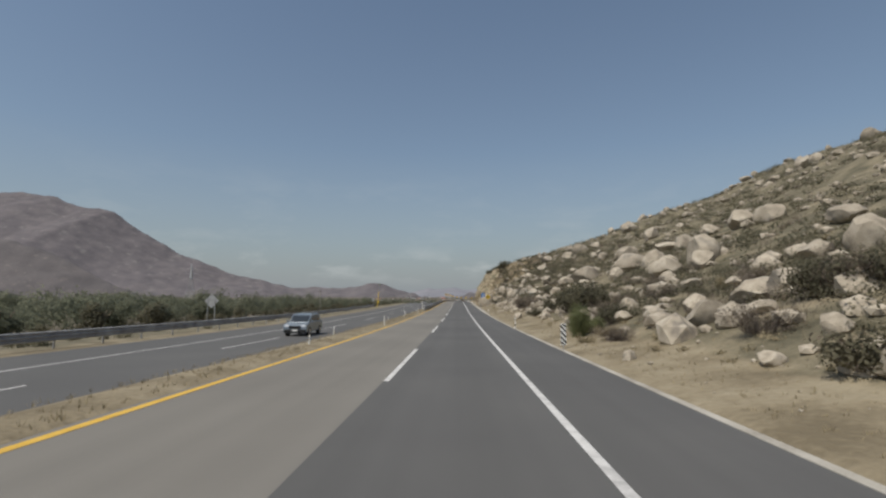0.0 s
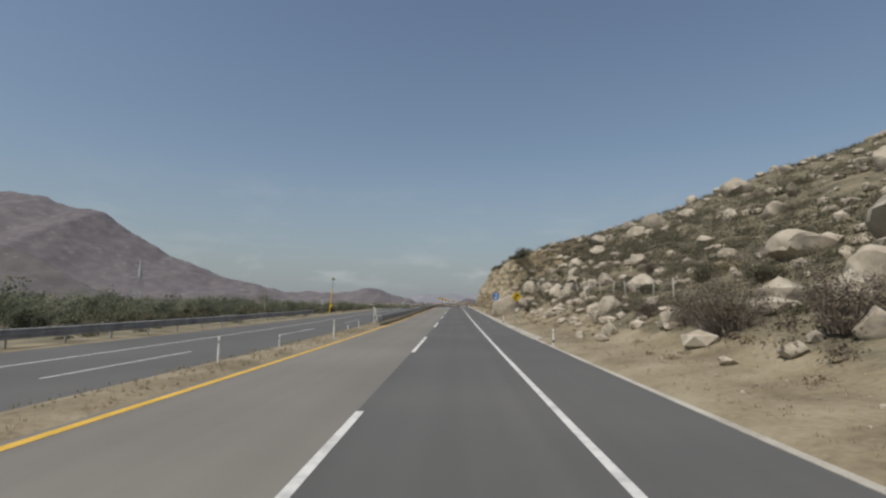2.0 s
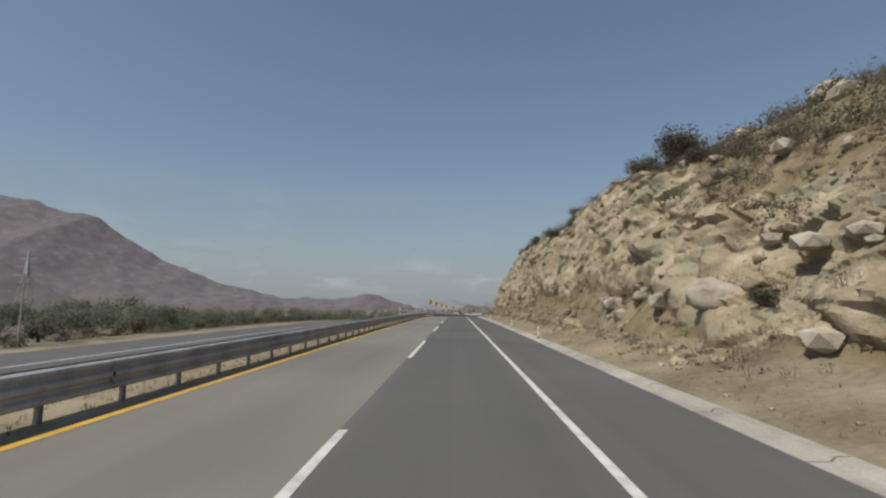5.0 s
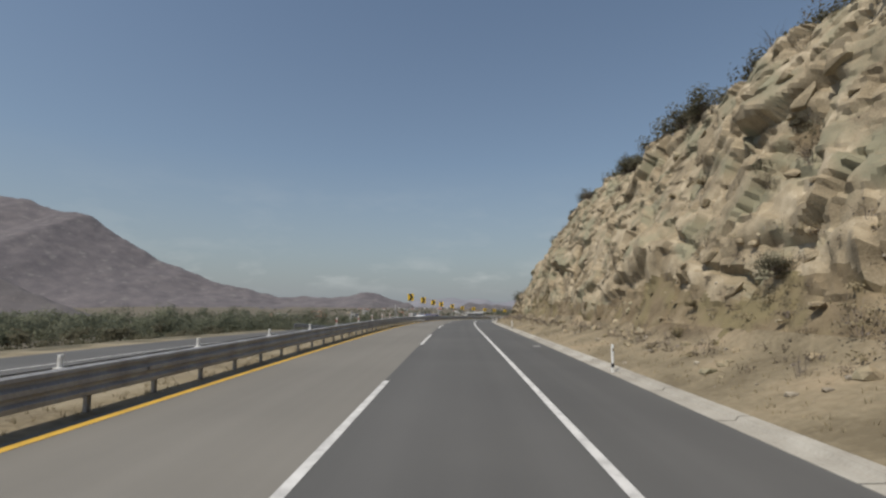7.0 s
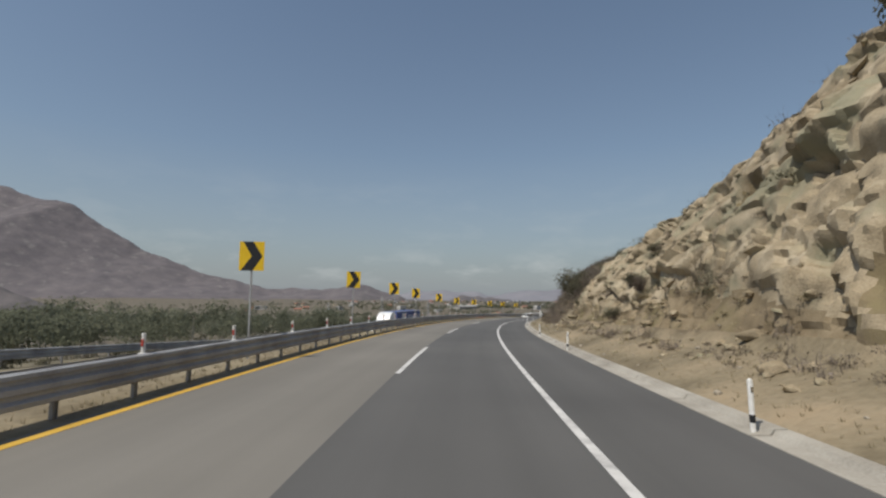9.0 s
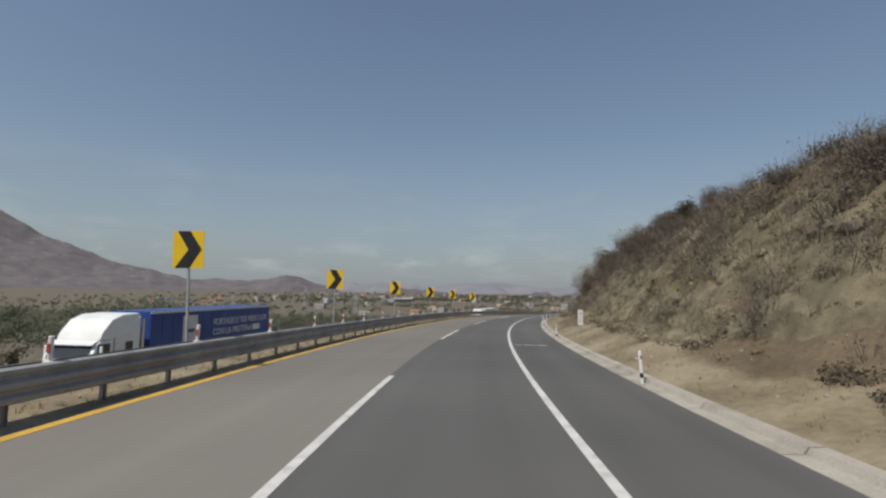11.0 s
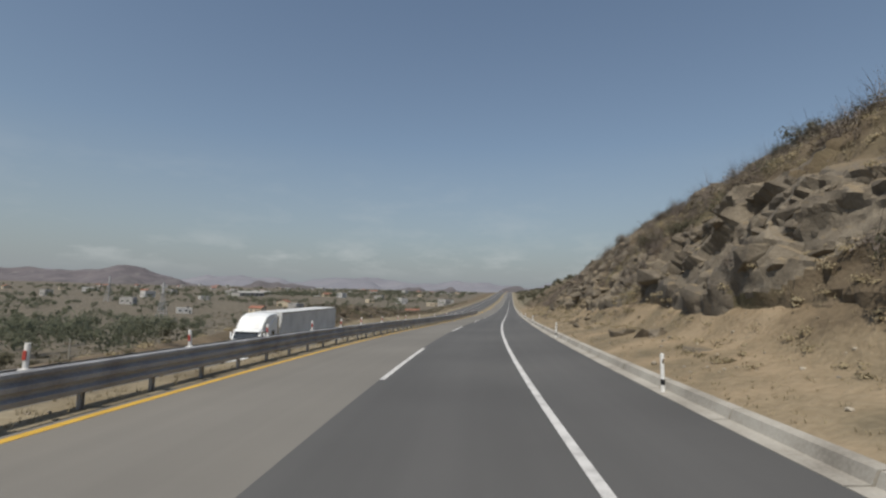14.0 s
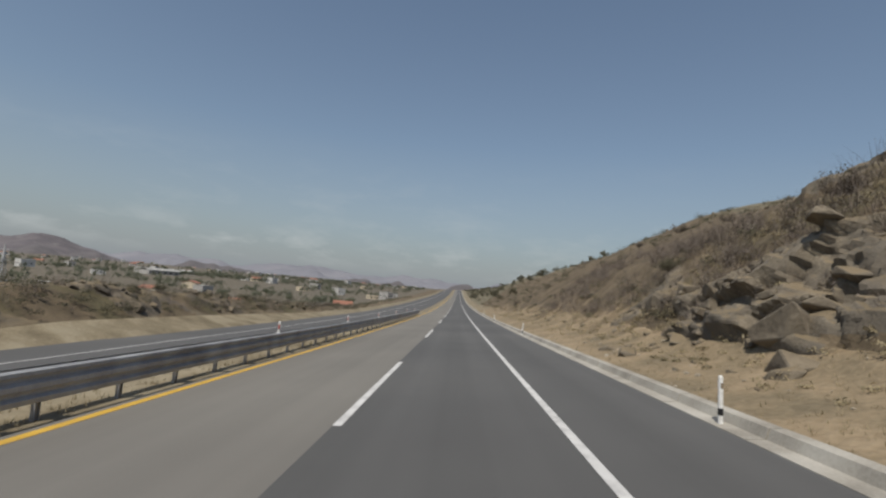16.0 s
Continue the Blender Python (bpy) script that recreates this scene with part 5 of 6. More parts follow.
for i, (kind, s, d, w, h) in enumerate((("olive", 38.5, 10.2, 5.2, 4.2), ("feather", 27, 6.3, 2.8, 2.9), ("feather", 29.6, 6.9, 2.6, 2.6), ("green", 28.2, 7.6, 2.4, 1.9), ("dry", 349, 10.6, 5.0, 4.2), ("dry", 344.5, 11.6, 5.0, 4.0), ("olive", 354, 11.8, 5.0, 4.0), ("dry", 361, 11.2, 4.2, 3.4), ("dry", 338, 11.4, 4.4, 3.4), ("tuft", 24.0, 5.9, 1.6, 1.3), ("tuft", 25.2, 7.4, 2.0, 1.5), ("dry", 23, 7.0, 2.4, 1.6), ("olive", 44.5, 9.8, 6.2, 5.0), ("olive", 41.0, 10.6, 5.0, 4.2), ("dry", 68, 9.8, 3.6, 3.2), ("dry", 72.5, 9.2, 3.8, 3.6), ("dry", 75.5, 9.6, 3.0, 2.8),
                                          ("dry", 81, 9.8, 2.5, 2.3), ("olive", 114, 8.6, 3.2, 2.1), ("olive", 117, 9.6, 2.4, 1.8), ("olive", 136, 8.8, 2.4, 1.9), ("dry", 20, 8.4, 2.2, 1.3), ("dry", 9, 9.0, 3.0, 1.8), ("olive", 306, 10.4, 6.0, 4.6),
                                          ("olive", 302, 9.8, 4.6, 3.6), ("olive", 276, 9.2, 2.2, 1.5), ("dry", 266, 11.6, 2.0, 1.3), ("olive", 368, 13.0, 3.0, 1.8), ("dry", 355, 9.2, 4.4, 4.6), ("dry", 358.5, 10.0, 4.8, 4.8), ("dry", 352, 10.6, 3.4, 3.0),
                                          ("olive", 394, 9.0, 2.2, 2.2), ("dry", 334, 10.2, 3.4, 2.8), ("olive", 337, 13.6, 3.4, 2.4), ("tuft", 228, 7.4, 1.0, 0.7), ("tuft", 220, 7.8, 0.9, 0.6), ("tuft", 246, 7.3, 0.9, 0.6), ("tuft", 277, 7.6, 1.2, 0.9), ("olive", 344, 14.2, 4.2, 3.0), ("dry", 348, 14.0, 4.0, 2.8), ("olive", 351.5, 14.4, 4.0, 2.6), ("dry", 340, 13.6, 3.6, 2.4), ("olive", 379, 15.2, 3.6, 2.4), ("olive", 384, 15.8, 3.0, 2.0), *[("olive", 193 + 4.3 * k, 13.7 + 0.4 * (k % 3), 3.4 + 0.5 * (k % 4), 2.6 + 0.4 * (k % 3)) for k in range(11)])):
    bush(kind, s, d, w, h, turn=i * 47, pick=i)
rng = random.Random(21)


def sow(count, pick_kind, s_range, d_fun, w_range, flat_top=0.75, test=None):
    n = 0
    while n < count:
        s, d = rng.uniform(*s_range), d_fun()
        if test and not test(s, d):
            continue
        w = rng.uniform(*w_range)
        bush(rng.choice(pick_kind), s, d, w, w * rng.uniform(0.5, 0.9) * flat_top / 0.75, turn=rng.uniform(0, 360), pick=rng.randrange(12))
        n += 1


sow(38, ("olive", "dry", "olive", "dry", "tuft"), (6, 66), lambda: rng.uniform(8.0, 14.5), (1.6, 3.2), 0.85)
sow(16, ("olive", "dry", "tuft"), (84, 138), lambda: rng.uniform(10.5, 18), (1.6, 3.0), 0.85)
clear = lambda s, d: all((s - a) ** 2 + (d - b) ** 2 > (0.6 * c) ** 2 for a, b, c in taken)
sow(36, ("olive", "olive", "dry", "tuft"), (2, 150), lambda: 9.5 + 32 * rng.random() ** 1.3, (1.2, 3.0), test=lambda s, d: clear(s, d) and not (s > 138 and d < 17))
sow(22, ("olive", "olive", "dry"), (150, 262), lambda: rng.uniform(13.6, 16.5), (2.0, 4.2), 0.95)
sow(14, ("dry", "tuft", "olive"), (150, 292), lambda: rng.uniform(7.2, 9.0), (0.9, 2.0), 0.9)
sow(8, ("dry", "tuft"), (175, 290), lambda: rng.uniform(9.2, 13), (0.8, 1.6))
sow(12, ("olive", "dry", "olive"), (262, 312), lambda: rng.uniform(9.5, 17), (1.2, 2.8))
sow(44, ("dry", "dry", "dry", "olive"), (308, 440), lambda: rng.uniform(9.4, 17), (1.8, 3.2), 0.85, lambda s, d: not (362 < s < 402 and d < 14.2))
sow(16, ("dry", "dry", "olive"), (440, 540), lambda: 9 + 16 * rng.random() ** 1.2, (1.4, 3.0))
sow(20, ("olive", "dry", "dry"), (450, 545), lambda: -rng.uniform(24.2, 31), (1.2, 2.4))


def rooted(place, sink):
    """The root of a plant: a place on the plan, or one on a rock face."""
    if len(place) == 3:
        return place[0], place[1], place[2] - sink
    s, d = place
    return spot(s, d, float(land(np.array([s]), np.array([d]))[0]) + lift(s, d) * 0.8 - sink)


def on_face(label, lo, hi, earth=0.7, size=4.0):
    """Places on a rock face, mostly where earth has lodged, in clusters."""
    P, S, D, c = FACES[label]
    ok = np.flatnonzero((np.abs(D) > lo) & (np.abs(D) < hi) & (S > S.min() + 4) & (S < S.max() - 4) & (bumps(S, D * 1.7, size, 2.5) > -0.2))
    earthy = ok[c[ok] < 0.6]

    def pick():
        from_ = earthy if gen.random() < earth else ok
        return tuple(P[from_[gen.integers(len(from_))]])
    return pick


def small_scrub(where, n, leaf, lo, hi):
    """Low scrub: one loose clump of leaves for each plant."""
    def make(i):
        x, y, z = rooted(where(), 0.0)
        r = gen.uniform(lo, hi)
        v = gen.normal(size=(n, 3))
        v /= np.linalg.norm(v, axis=1)[:, None]
        q = v * r * (gen.random((n, 1)) ** 0.45) * np.array([1.0, 1.0, 0.62]) * gen.uniform(0.75, 1.2, 3)
        q[:, 2] = np.abs(q[:, 2])
        out = np.abs(v * (0, 0, 1)) + v * (1, 1, 0) + gen.normal(size=(n, 3)) * 0.3 + (0.0, 0.0, 0.2)
        a = np.cross(out, gen.normal(size=(n, 3)))
        a = a / np.linalg.norm(a, axis=1)[:, None] * leaf * gen.uniform(0.6, 1.5, (n, 1))
        b = np.cross(out, a)
        b = b / np.linalg.norm(b, axis=1)[:, None] * leaf * gen.uniform(0.4, 0.9, (n, 1))
        return np.stack([q - a, q + b, q + a, q - b], 1).reshape(-1, 3) + np.array([float(x), float(y), float(z)]), np.arange(4 * n).reshape(n, 4)
    return make


def hillside(s0, s1, d0, d1, p=1.2):
    def pick():
        while True:
            s, d = gen.uniform(s0, s1), d0 + (d1 - d0) * gen.random() ** p
            if float(bumps(np.array(s), np.array(d), 11.0, 6.0)) > -0.45 and not (141 < s < 300 and d < 14.5):
                return s, d
    return pick


scatter_mesh("hillside_near_scrub", 950, small_scrub(hillside(-5, 150, 9.6, 25, 1.1), 130, 0.055, 0.5, 1.3), "leaf_olive", "low olive scrub between the nearer boulders", "scrub")
scatter_mesh("hillside_scrub", 2200, small_scrub(hillside(-5, 205, 20, 95, 1.3), 66, 0.115, 0.7, 2.0), "leaf_olive", "low olive scrub covering the boulder hillside", "scrub")
scatter_mesh("hillside_dry_scrub", 1000, small_scrub(hillside(-5, 190, 8.6, 60, 1.5), 64, 0.06, 0.3, 1.1), "leaf_brown", "low dry brown scrub between the boulders", "scrub")


def thicket(where, lo, hi, stems=46, leaves=26):
    """Dry brush: bare stems fanning up from one root, with a few curled leaves."""
    def make(i):
        x, y, z = rooted(where(), 0.1)
        h = gen.uniform(lo, hi)
        a = gen.uniform(0, 6.3, stems)
        out = np.stack([np.cos(a), np.sin(a), 0 * a], -1)
        across_ = np.stack([-np.sin(a), np.cos(a), 0 * a], -1) * gen.uniform(0.004, 0.008, (stems, 1)) * (0.6 + 0.4 * h)
        reach = gen.uniform(0.1, 0.85, (stems, 1)) * h
        tall = h * gen.uniform(0.35, 1.05, (stems, 1)) * (1.1 - 0.35 * reach / h)
        up = np.array([0, 0, 1.0])
        root = out * gen.uniform(0, 0.3, (stems, 1)) * h
        mid = root + out * reach * 0.45 + up * tall * 0.6 + gen.normal(size=(stems, 3)) * 0.05 * h
        tip = root + out * reach + up * tall + gen.normal(size=(stems, 3)) * 0.07 * h
        V = np.stack([root - across_, root + across_, mid + across_ * 0.8, mid - across_ * 0.8, mid - across_ * 0.8, mid + across_ * 0.8, tip + across_ * 0.25, tip - across_ * 0.25], 1).reshape(-1, 3)
        F = np.arange(8 * stems).reshape(2 * stems, 4)
        q = np.tile(mid, (6, 1))[:leaves] * gen.uniform(0.75, 1.15, (leaves, 1)) + gen.normal(size=(leaves, 3)) * 0.10 * h
        e = gen.normal(size=(leaves, 3)) * 0.013 * (0.6 + 0.4 * h)
        f = np.cross(e, gen.normal(size=(leaves, 3))) * 0.7
        L = np.stack([q - e, q + f, q + e, q - f], 1).reshape(-1, 3)
        F = np.concatenate([F, 8 * stems + np.arange(4 * leaves).reshape(leaves, 4)])
        return np.concatenate([V, L]) + np.array([float(x), float(y), float(z)]), F
    return make


# dry grass on the verge and the median
def blades(where, lo, hi, k=6):
    def make(i):
        s, d = where()
        x, y, z = spot(s, d, float(land(np.array([s]), np.array([d]))[0]) - 0.01)
        p = np.array([float(x), float(y), float(z)])
        V, Fc = [], []
        for j in range(k):
            a = gen.uniform(0, 6.3)
            h = gen.uniform(lo, hi)
            out = np.array([math.cos(a), math.sin(a), 0])
            side = np.array([-math.sin(a), math.cos(a), 0]) * 0.008
            r = p + out * gen.uniform(0, 0.07)
            V += [r - side, r + side, r + out * h * gen.uniform(0.2, 0.7) + np.array([0, 0, h])]
            Fc.append([3 * j, 3 * j + 1, 3 * j + 2])
        return np.array(V), np.array(Fc)
    return make


def brushy(s0, s1, d0, d1, p, lim, size=5.0):
    def pick():
        while True:
            s, d = gen.uniform(s0, s1), d0 + (d1 - d0) * gen.random() ** p
            grassy = 362 < s < 402 and d > 8.6 and gen.random() < (0.85 if d < 14.6 else 0.3)
            if not grassy and float(bumps(np.array(s), np.array(d) * 1.5, size, 8.0)) > lim:
                return s, d
    return pick


scatter_mesh("bank_grass", 5000, blades(lambda: (gen.uniform(304, 470), 8.6 + 8 * gen.random()), 0.15, 0.45, 6), "straw", "dry straw grass on the bank", "grass")
scatter_mesh("bank_brush", 1000, thicket(brushy(304, 500, 9.4, 17, 1.0, -0.25), 0.6, 1.5, 34, 110), "twig", "tall grey-brown dry brush covering the bank", "brush")
scatter_mesh("bank_low_brush", 1000, thicket(brushy(300, 640, 8.8, 30, 1.3, -0.5), 0.3, 0.8, 14, 50), "leaf_brown", "low dry brown brush over the bank", "brush")
scatter_mesh("hill_brush", 550, thicket(brushy(0, 150, 9.5, 40, 1.3, -0.2), 0.5, 1.4, 22, 60), "twig", "dry grey brush between the boulders", "brush")
scatter_mesh("cut_brush", 420, thicket(lambda: (gen.uniform(148, 300), 6.6 + 7 * gen.random() ** 2.2), 0.3, 0.9, 18, 50), "twig", "dry weeds rooted in the rock cut", "brush")
scatter_mesh("cut_shrubs", 300, thicket(on_face(CUT, 8.6, 14.6, 0.75), 0.35, 1.1, 26, 90), "leaf_brown", "dry brown shrubs rooted in the fractured cut", "brush")
scatter_mesh("cut_green_shrubs", 170, small_scrub(on_face(CUT, 8.6, 15.5, 0.7), 110, 0.05, 0.25, 0.8), "leaf_olive", "olive shrubs rooted in the fractured cut", "scrub")
scatter_mesh("apron_grass", 700, small_scrub(lambda: (gen.uniform(150, 302), 6.2 + 2.8 * gen.random() ** 0.7), 40, 0.03, 0.12, 0.36), "leaf_brown", "dry brown grass on the earth below the cut", "grass")
scatter_mesh("bend_brush", 430, thicket(lambda: (gen.uniform(298, 364), 7.4 + 5.2 * gen.random()), 0.5, 1.5, 30, 100), "twig", "grey-brown brush over the crumbling bank", "brush")
scatter_mesh("bend_scrub", 460, small_scrub(lambda: (gen.uniform(296, 364), 6.4 + 6.5 * gen.random()), 80, 0.045, 0.2, 0.8), "leaf_brown", "low dry scrub over the crumbling bank", "scrub")
scatter_mesh("cut_grass", 420, small_scrub(on_face(CUT, 8.0, 14.5, 0.9, 2.5), 60, 0.035, 0.12, 0.4), "straw", "dry grass on the earth of the cut", "grass")
scatter_mesh("foot_grass", 900, small_scrub(lambda: (gen.uniform(350, 520), 6.3 + 3.8 * gen.random() ** 0.7), 40, 0.035, 0.12, 0.38), "straw", "dry grass at the foot of the bank", "grass")
scatter_mesh("ledge_shrubs", 420, thicket(on_face(LEDGE, 9.0, 16.0, 0.85), 0.4, 1.3, 30, 110), "twig", "grey-brown shrubs between the ledges", "brush")
scatter_mesh("ledge_grass", 900, small_scrub(on_face(LEDGE, 8.6, 15.0, 0.9, 2.5), 60, 0.04, 0.15, 0.5), "straw", "dry grass between the ledges", "grass")
scatter_mesh("crest_scrub", 260, small_scrub(lambda: (gen.uniform(150, 300), 13.9 + 1.8 * gen.random()), 150, 0.06, 0.5, 1.4), "leaf_olive", "olive scrub along the edge of the cut", "scrub")
scatter_mesh("slope_scrub_above", 420, small_scrub(lambda: (gen.uniform(92, 165), 11 + 22 * gen.random()), 120, 0.075, 0.5, 1.5), "leaf_olive", "dense olive scrub on the slope before the cut", "scrub")
scatter_mesh("slope_brush_above", 260, thicket(lambda: (gen.uniform(92, 165), 10.5 + 20 * gen.random()), 0.6, 1.6, 30, 100), "leaf_brown", "dry brown brush on the slope before the cut", "brush")
scatter_mesh("far_side_scrub", 650, small_scrub(lambda: (gen.uniform(446, 570), -(23.6 + 12 * gen.random() ** 1.5)), 70, 0.055, 0.4, 1.0), "leaf_olive", "olive scrub on the bank across the carriageway", "scrub")
scatter_mesh("far_side_brush", 450, thicket(lambda: (gen.uniform(446, 560), -(23.8 + 10 * gen.random() ** 1.4)), 0.5, 1.3, 16, 60), "twig", "dry brush on the bank across the carriageway", "brush")
scatter_mesh("bank_green_scrub", 600, small_scrub(hillside(296, 640, 9, 40, 1.2), 80, 0.07, 0.4, 1.2), "leaf_olive", "low olive scrub over the bank", "scrub")
scatter_mesh("verge_weeds", 420, small_scrub(lambda: (gen.uniform(0, 470), gen.uniform(6.4, 9.2)), 60, 0.04, 0.15, 0.4), "straw", "straw-coloured weeds on the verge", "scrub")
scatter_mesh("valley_scrub", 1100, small_scrub(lambda: (gen.uniform(425, 800), -(32 + 170 * gen.random() ** 1.2)), 60, 0.16, 0.7, 2.1), "leaf_olive", "olive scrub over the valley slope before the town", "scrub")
scatter_mesh("valley_edge_scrub", 500, small_scrub(lambda: (gen.uniform(420, 640), -(30 + 60 * gen.random() ** 1.3)), 70, 0.11, 0.5, 1.5), "straw", "tan dry scrub on the slope below the opposite carriageway", "scrub")
scatter_mesh("shoulder_scrub", 700, small_scrub(lambda: (gen.uniform(0, 620), -gen.uniform(24.5, 46)), 80, 0.09, 0.4, 1.2), "leaf_olive", "scrub beyond the opposite shoulder", "scrub")


def verge():
    return gen.uniform(0, 480), 5.15 + 6.0 * gen.random() ** 1.2


scatter_mesh("verge_grass", 17000, blades(verge, 0.03, 0.12, 5), "straw", "sparse dry straw grass on the verge", "grass")
scatter_mesh("median_grass", 7000, blades(lambda: (gen.uniform(0, 470), -gen.uniform(6.55, 8.4)), 0.04, 0.15, 5), "straw", "dry grass along the median", "grass")
scatter_mesh("hill_grass", 5000, blades(lambda: (gen.uniform(-2, 480), 9 + 22 * gen.random() ** 1.3), 0.15, 0.5, 5), "straw", "dry grass between the rocks", "grass")


# ---- mountains and far ridges ----
M.update({
    # pale bluish aerial haze is painted into the ridge's base colour
    "far_ridge": shader("haze_painted_far_ridge", (0.2, 0.2, 0.222), (0.175, 0.175, 0.195), (0.235, 0.232, 0.25), 300.0, 60.0, 1.0, 0.0),
    # reddish scrub, its colour greyed to stand for haze; pale specks are boulders
    "red_hill": shader("haze_greyed_reddish_hill", (0.118, 0.107, 0.108), (0.092, 0.084, 0.086), (0.148, 0.132, 0.13), 45.0, 5.0, 1.0, 0.0, third=(0.175, 0.155, 0.145), third_size=9.0, third_at=(0.62, 0.72)),
    "pylon": shader("dull_grey_pylon_steel", (0.36, 0.36, 0.365), (0.3, 0.3, 0.305), (0.42, 0.42, 0.425), 2.0, 0.3, 0.7, 0.0),
})


def ridged(x, y, size, seed):
    """Branching gullies, 0 at the crests to about 1 in the beds."""
    a = np.abs(bumps(x, y, size, seed))
    b = np.abs(bumps(x + 60 * bumps(x, y, size * 0.8, seed + 2), y, size * 0.45, seed + 4))
    return a * 0.65 + b * 0.35


def mountain(name, label, crest, y0, depth, x_step, material, base, rough, steps=22, kind="structure"):
    """A mountain whose crest heights are given across; it falls to both sides."""
    xs = np.arange(crest[0][0], crest[-1][0] + 1, x_step)
    top = np.interp(xs, [c[0] for c in crest], [c[1] for c in crest])
    v = np.linspace(-1, 1, steps)
    Xg, Vg = np.meshgrid(xs, v, indexing="ij")
    T = np.repeat(top[:, None], steps, 1)
    Y = y0 + Vg * depth * (0.35 + 0.65 * T / max(top))
    fall = np.clip(1 - np.abs(Vg), 0, 1) ** 0.85
    Z = base + (T - base) * fall - ridged(Xg, Y * 0.35, rough * 4.5, 1.0) * rough * 0.95 * fall * (1 - fall * 0.85) + (bumps(Xg, Y, rough, 3.0) * 0.07 + bumps(Xg, Y, rough * 0.3, 7.0) * 0.035) * rough * fall
    i = np.arange(Xg.size).reshape(Xg.shape)
    me = bpy.data.meshes.new(name)
    me.from_pydata(np.stack([Xg, Y, Z], -1).reshape(-1, 3).tolist(), [], np.stack([i[:-1, :-1], i[:-1, 1:], i[1:, 1:], i[1:, :-1]], -1).reshape(-1, 4).tolist())
    me.materials.append(M[material])
    me.shade_smooth()
    return tagged(new(name, me), label, "mountain", kind=kind)


CREST = ((-4300, 300), (-3700, 560), (-3300, 690), (-2938, 700), (-2683, 668), (-2465, 588), (-2302, 570), (-2100, 424), (-1847, 286), (-1484, 158), (-1120, 66), (-865, 58), (-683, 66), (-538, 88), (-393, 48), (-247, 12), (-100, -20), (0, -40))
mountain("mountain", "broad scrub-covered mountain across the valley, tinted with painted haze", CREST, 3200, 1500, 13, "mountain", -45, 130, 72)
mountain("hill", "reddish boulder-strewn hill across the valley, greyed by painted haze", ((-1500, 120), (-1200, 150), (-980, 128), (-890, 118), (-800, 84), (-720, 45), (-640, 8), (-570, -12)), 960, 260, 6, "red_hill", -25, 45, 36)
for r0, h0, a0, a1, seed in ((4150, 58, -32, 62, 1.0), (3300, 16, -24, 50, 6.0), (2300, -4, -20, 42, 9.0)):
    az = np.radians(np.linspace(a0, a1, 260))
    hgt = h0 + bumps(az * 900, az * 0, 60, seed) * 26 + bumps(az * 900, az * 0, 17, seed + 1) * 9
    rr = np.array([r0 - 420, r0 - 150, r0, r0 + 200])
    k = np.array([0.0, 0.75, 1.0, 0.6])
    R, A = np.meshgrid(rr, az)
    Z = -48 + (hgt[:, None] + 48) * k[None, :]
    i = np.arange(R.size).reshape(R.shape)
    me = bpy.data.meshes.new("ridge")
    me.from_pydata(np.stack([R * np.sin(A), R * np.cos(A), Z], -1).reshape(-1, 3).tolist(), [], np.stack([i[:-1, :-1], i[:-1, 1:], i[1:, 1:], i[1:, :-1]], -1).reshape(-1, 4).tolist())
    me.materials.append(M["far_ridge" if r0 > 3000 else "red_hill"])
    me.shade_smooth()
    tagged(new("ridge", me), "low ridge on the horizon with haze put into its colour", "ridge", kind="structure")


# ---- trees of the valley ----
def tree_cloud(g, p, r, h, n, leaf):
    V = []
    k = g.integers(3, 6)
    blobs = [(g.normal() * r * 0.35, g.normal() * r * 0.35, h * g.uniform(0.45, 0.8), r * g.uniform(0.45, 0.75)) for _ in range(k)]
    c = np.array([blobs[j] for j in g.integers(k, size=n)])
    v = g.normal(size=(n, 3))
    v /= np.linalg.norm(v, axis=1)[:, None]
    q = c[:, :3] + v * c[:, 3:4] * (g.random((n, 1)) ** 0.4) * np.array([1, 1, 0.85])
    out = v + g.normal(size=(n, 3)) * 0.25 + (0.0, 0.0, 0.2)
    a = np.cross(out, g.normal(size=(n, 3)))
    a = a / np.linalg.norm(a, axis=1)[:, None] * leaf * g.uniform(0.6, 1.4, (n, 1))
    b = np.cross(out, a)
    b = b / np.linalg.norm(b, axis=1)[:, None] * leaf * g.uniform(0.4, 0.9, (n, 1))
    V = np.stack([q - a, q + b, q + a, q - b], 1).reshape(-1, 3)
    F = np.arange(4 * n).reshape(n, 4)
    return V + p, F


def wood(where, r_range, n, leaf, tall=1.0, tops=None):
    def make(i):
        s, d = where()
        x, y, z = spot(s, d, float(land(np.array([s]), np.array([d]))[0]))
        r = gen.uniform(*r_range)
        h = r * gen.uniform(1.1, 1.8) * tall
        if tops:
            h = max(h, np.interp(s, *tops) + gen.uniform(-3.2, 0.5) + float(road_z(s)) - float(z))
        return tree_cloud(gen, np.array([float(x), float(y), float(z)]), r, h, n, leaf * r)
    return make


def clumped(s0, s1, d0, d1, size, lim, power=1.0):
    def pick():
        while True:
            s, d = gen.uniform(s0, s1), -(d0 + (d1 - d0) * gen.random() ** power)
            if float(bumps(np.array(s), np.array(d), size, 3.0)) > lim:
                return s, d
    return pick


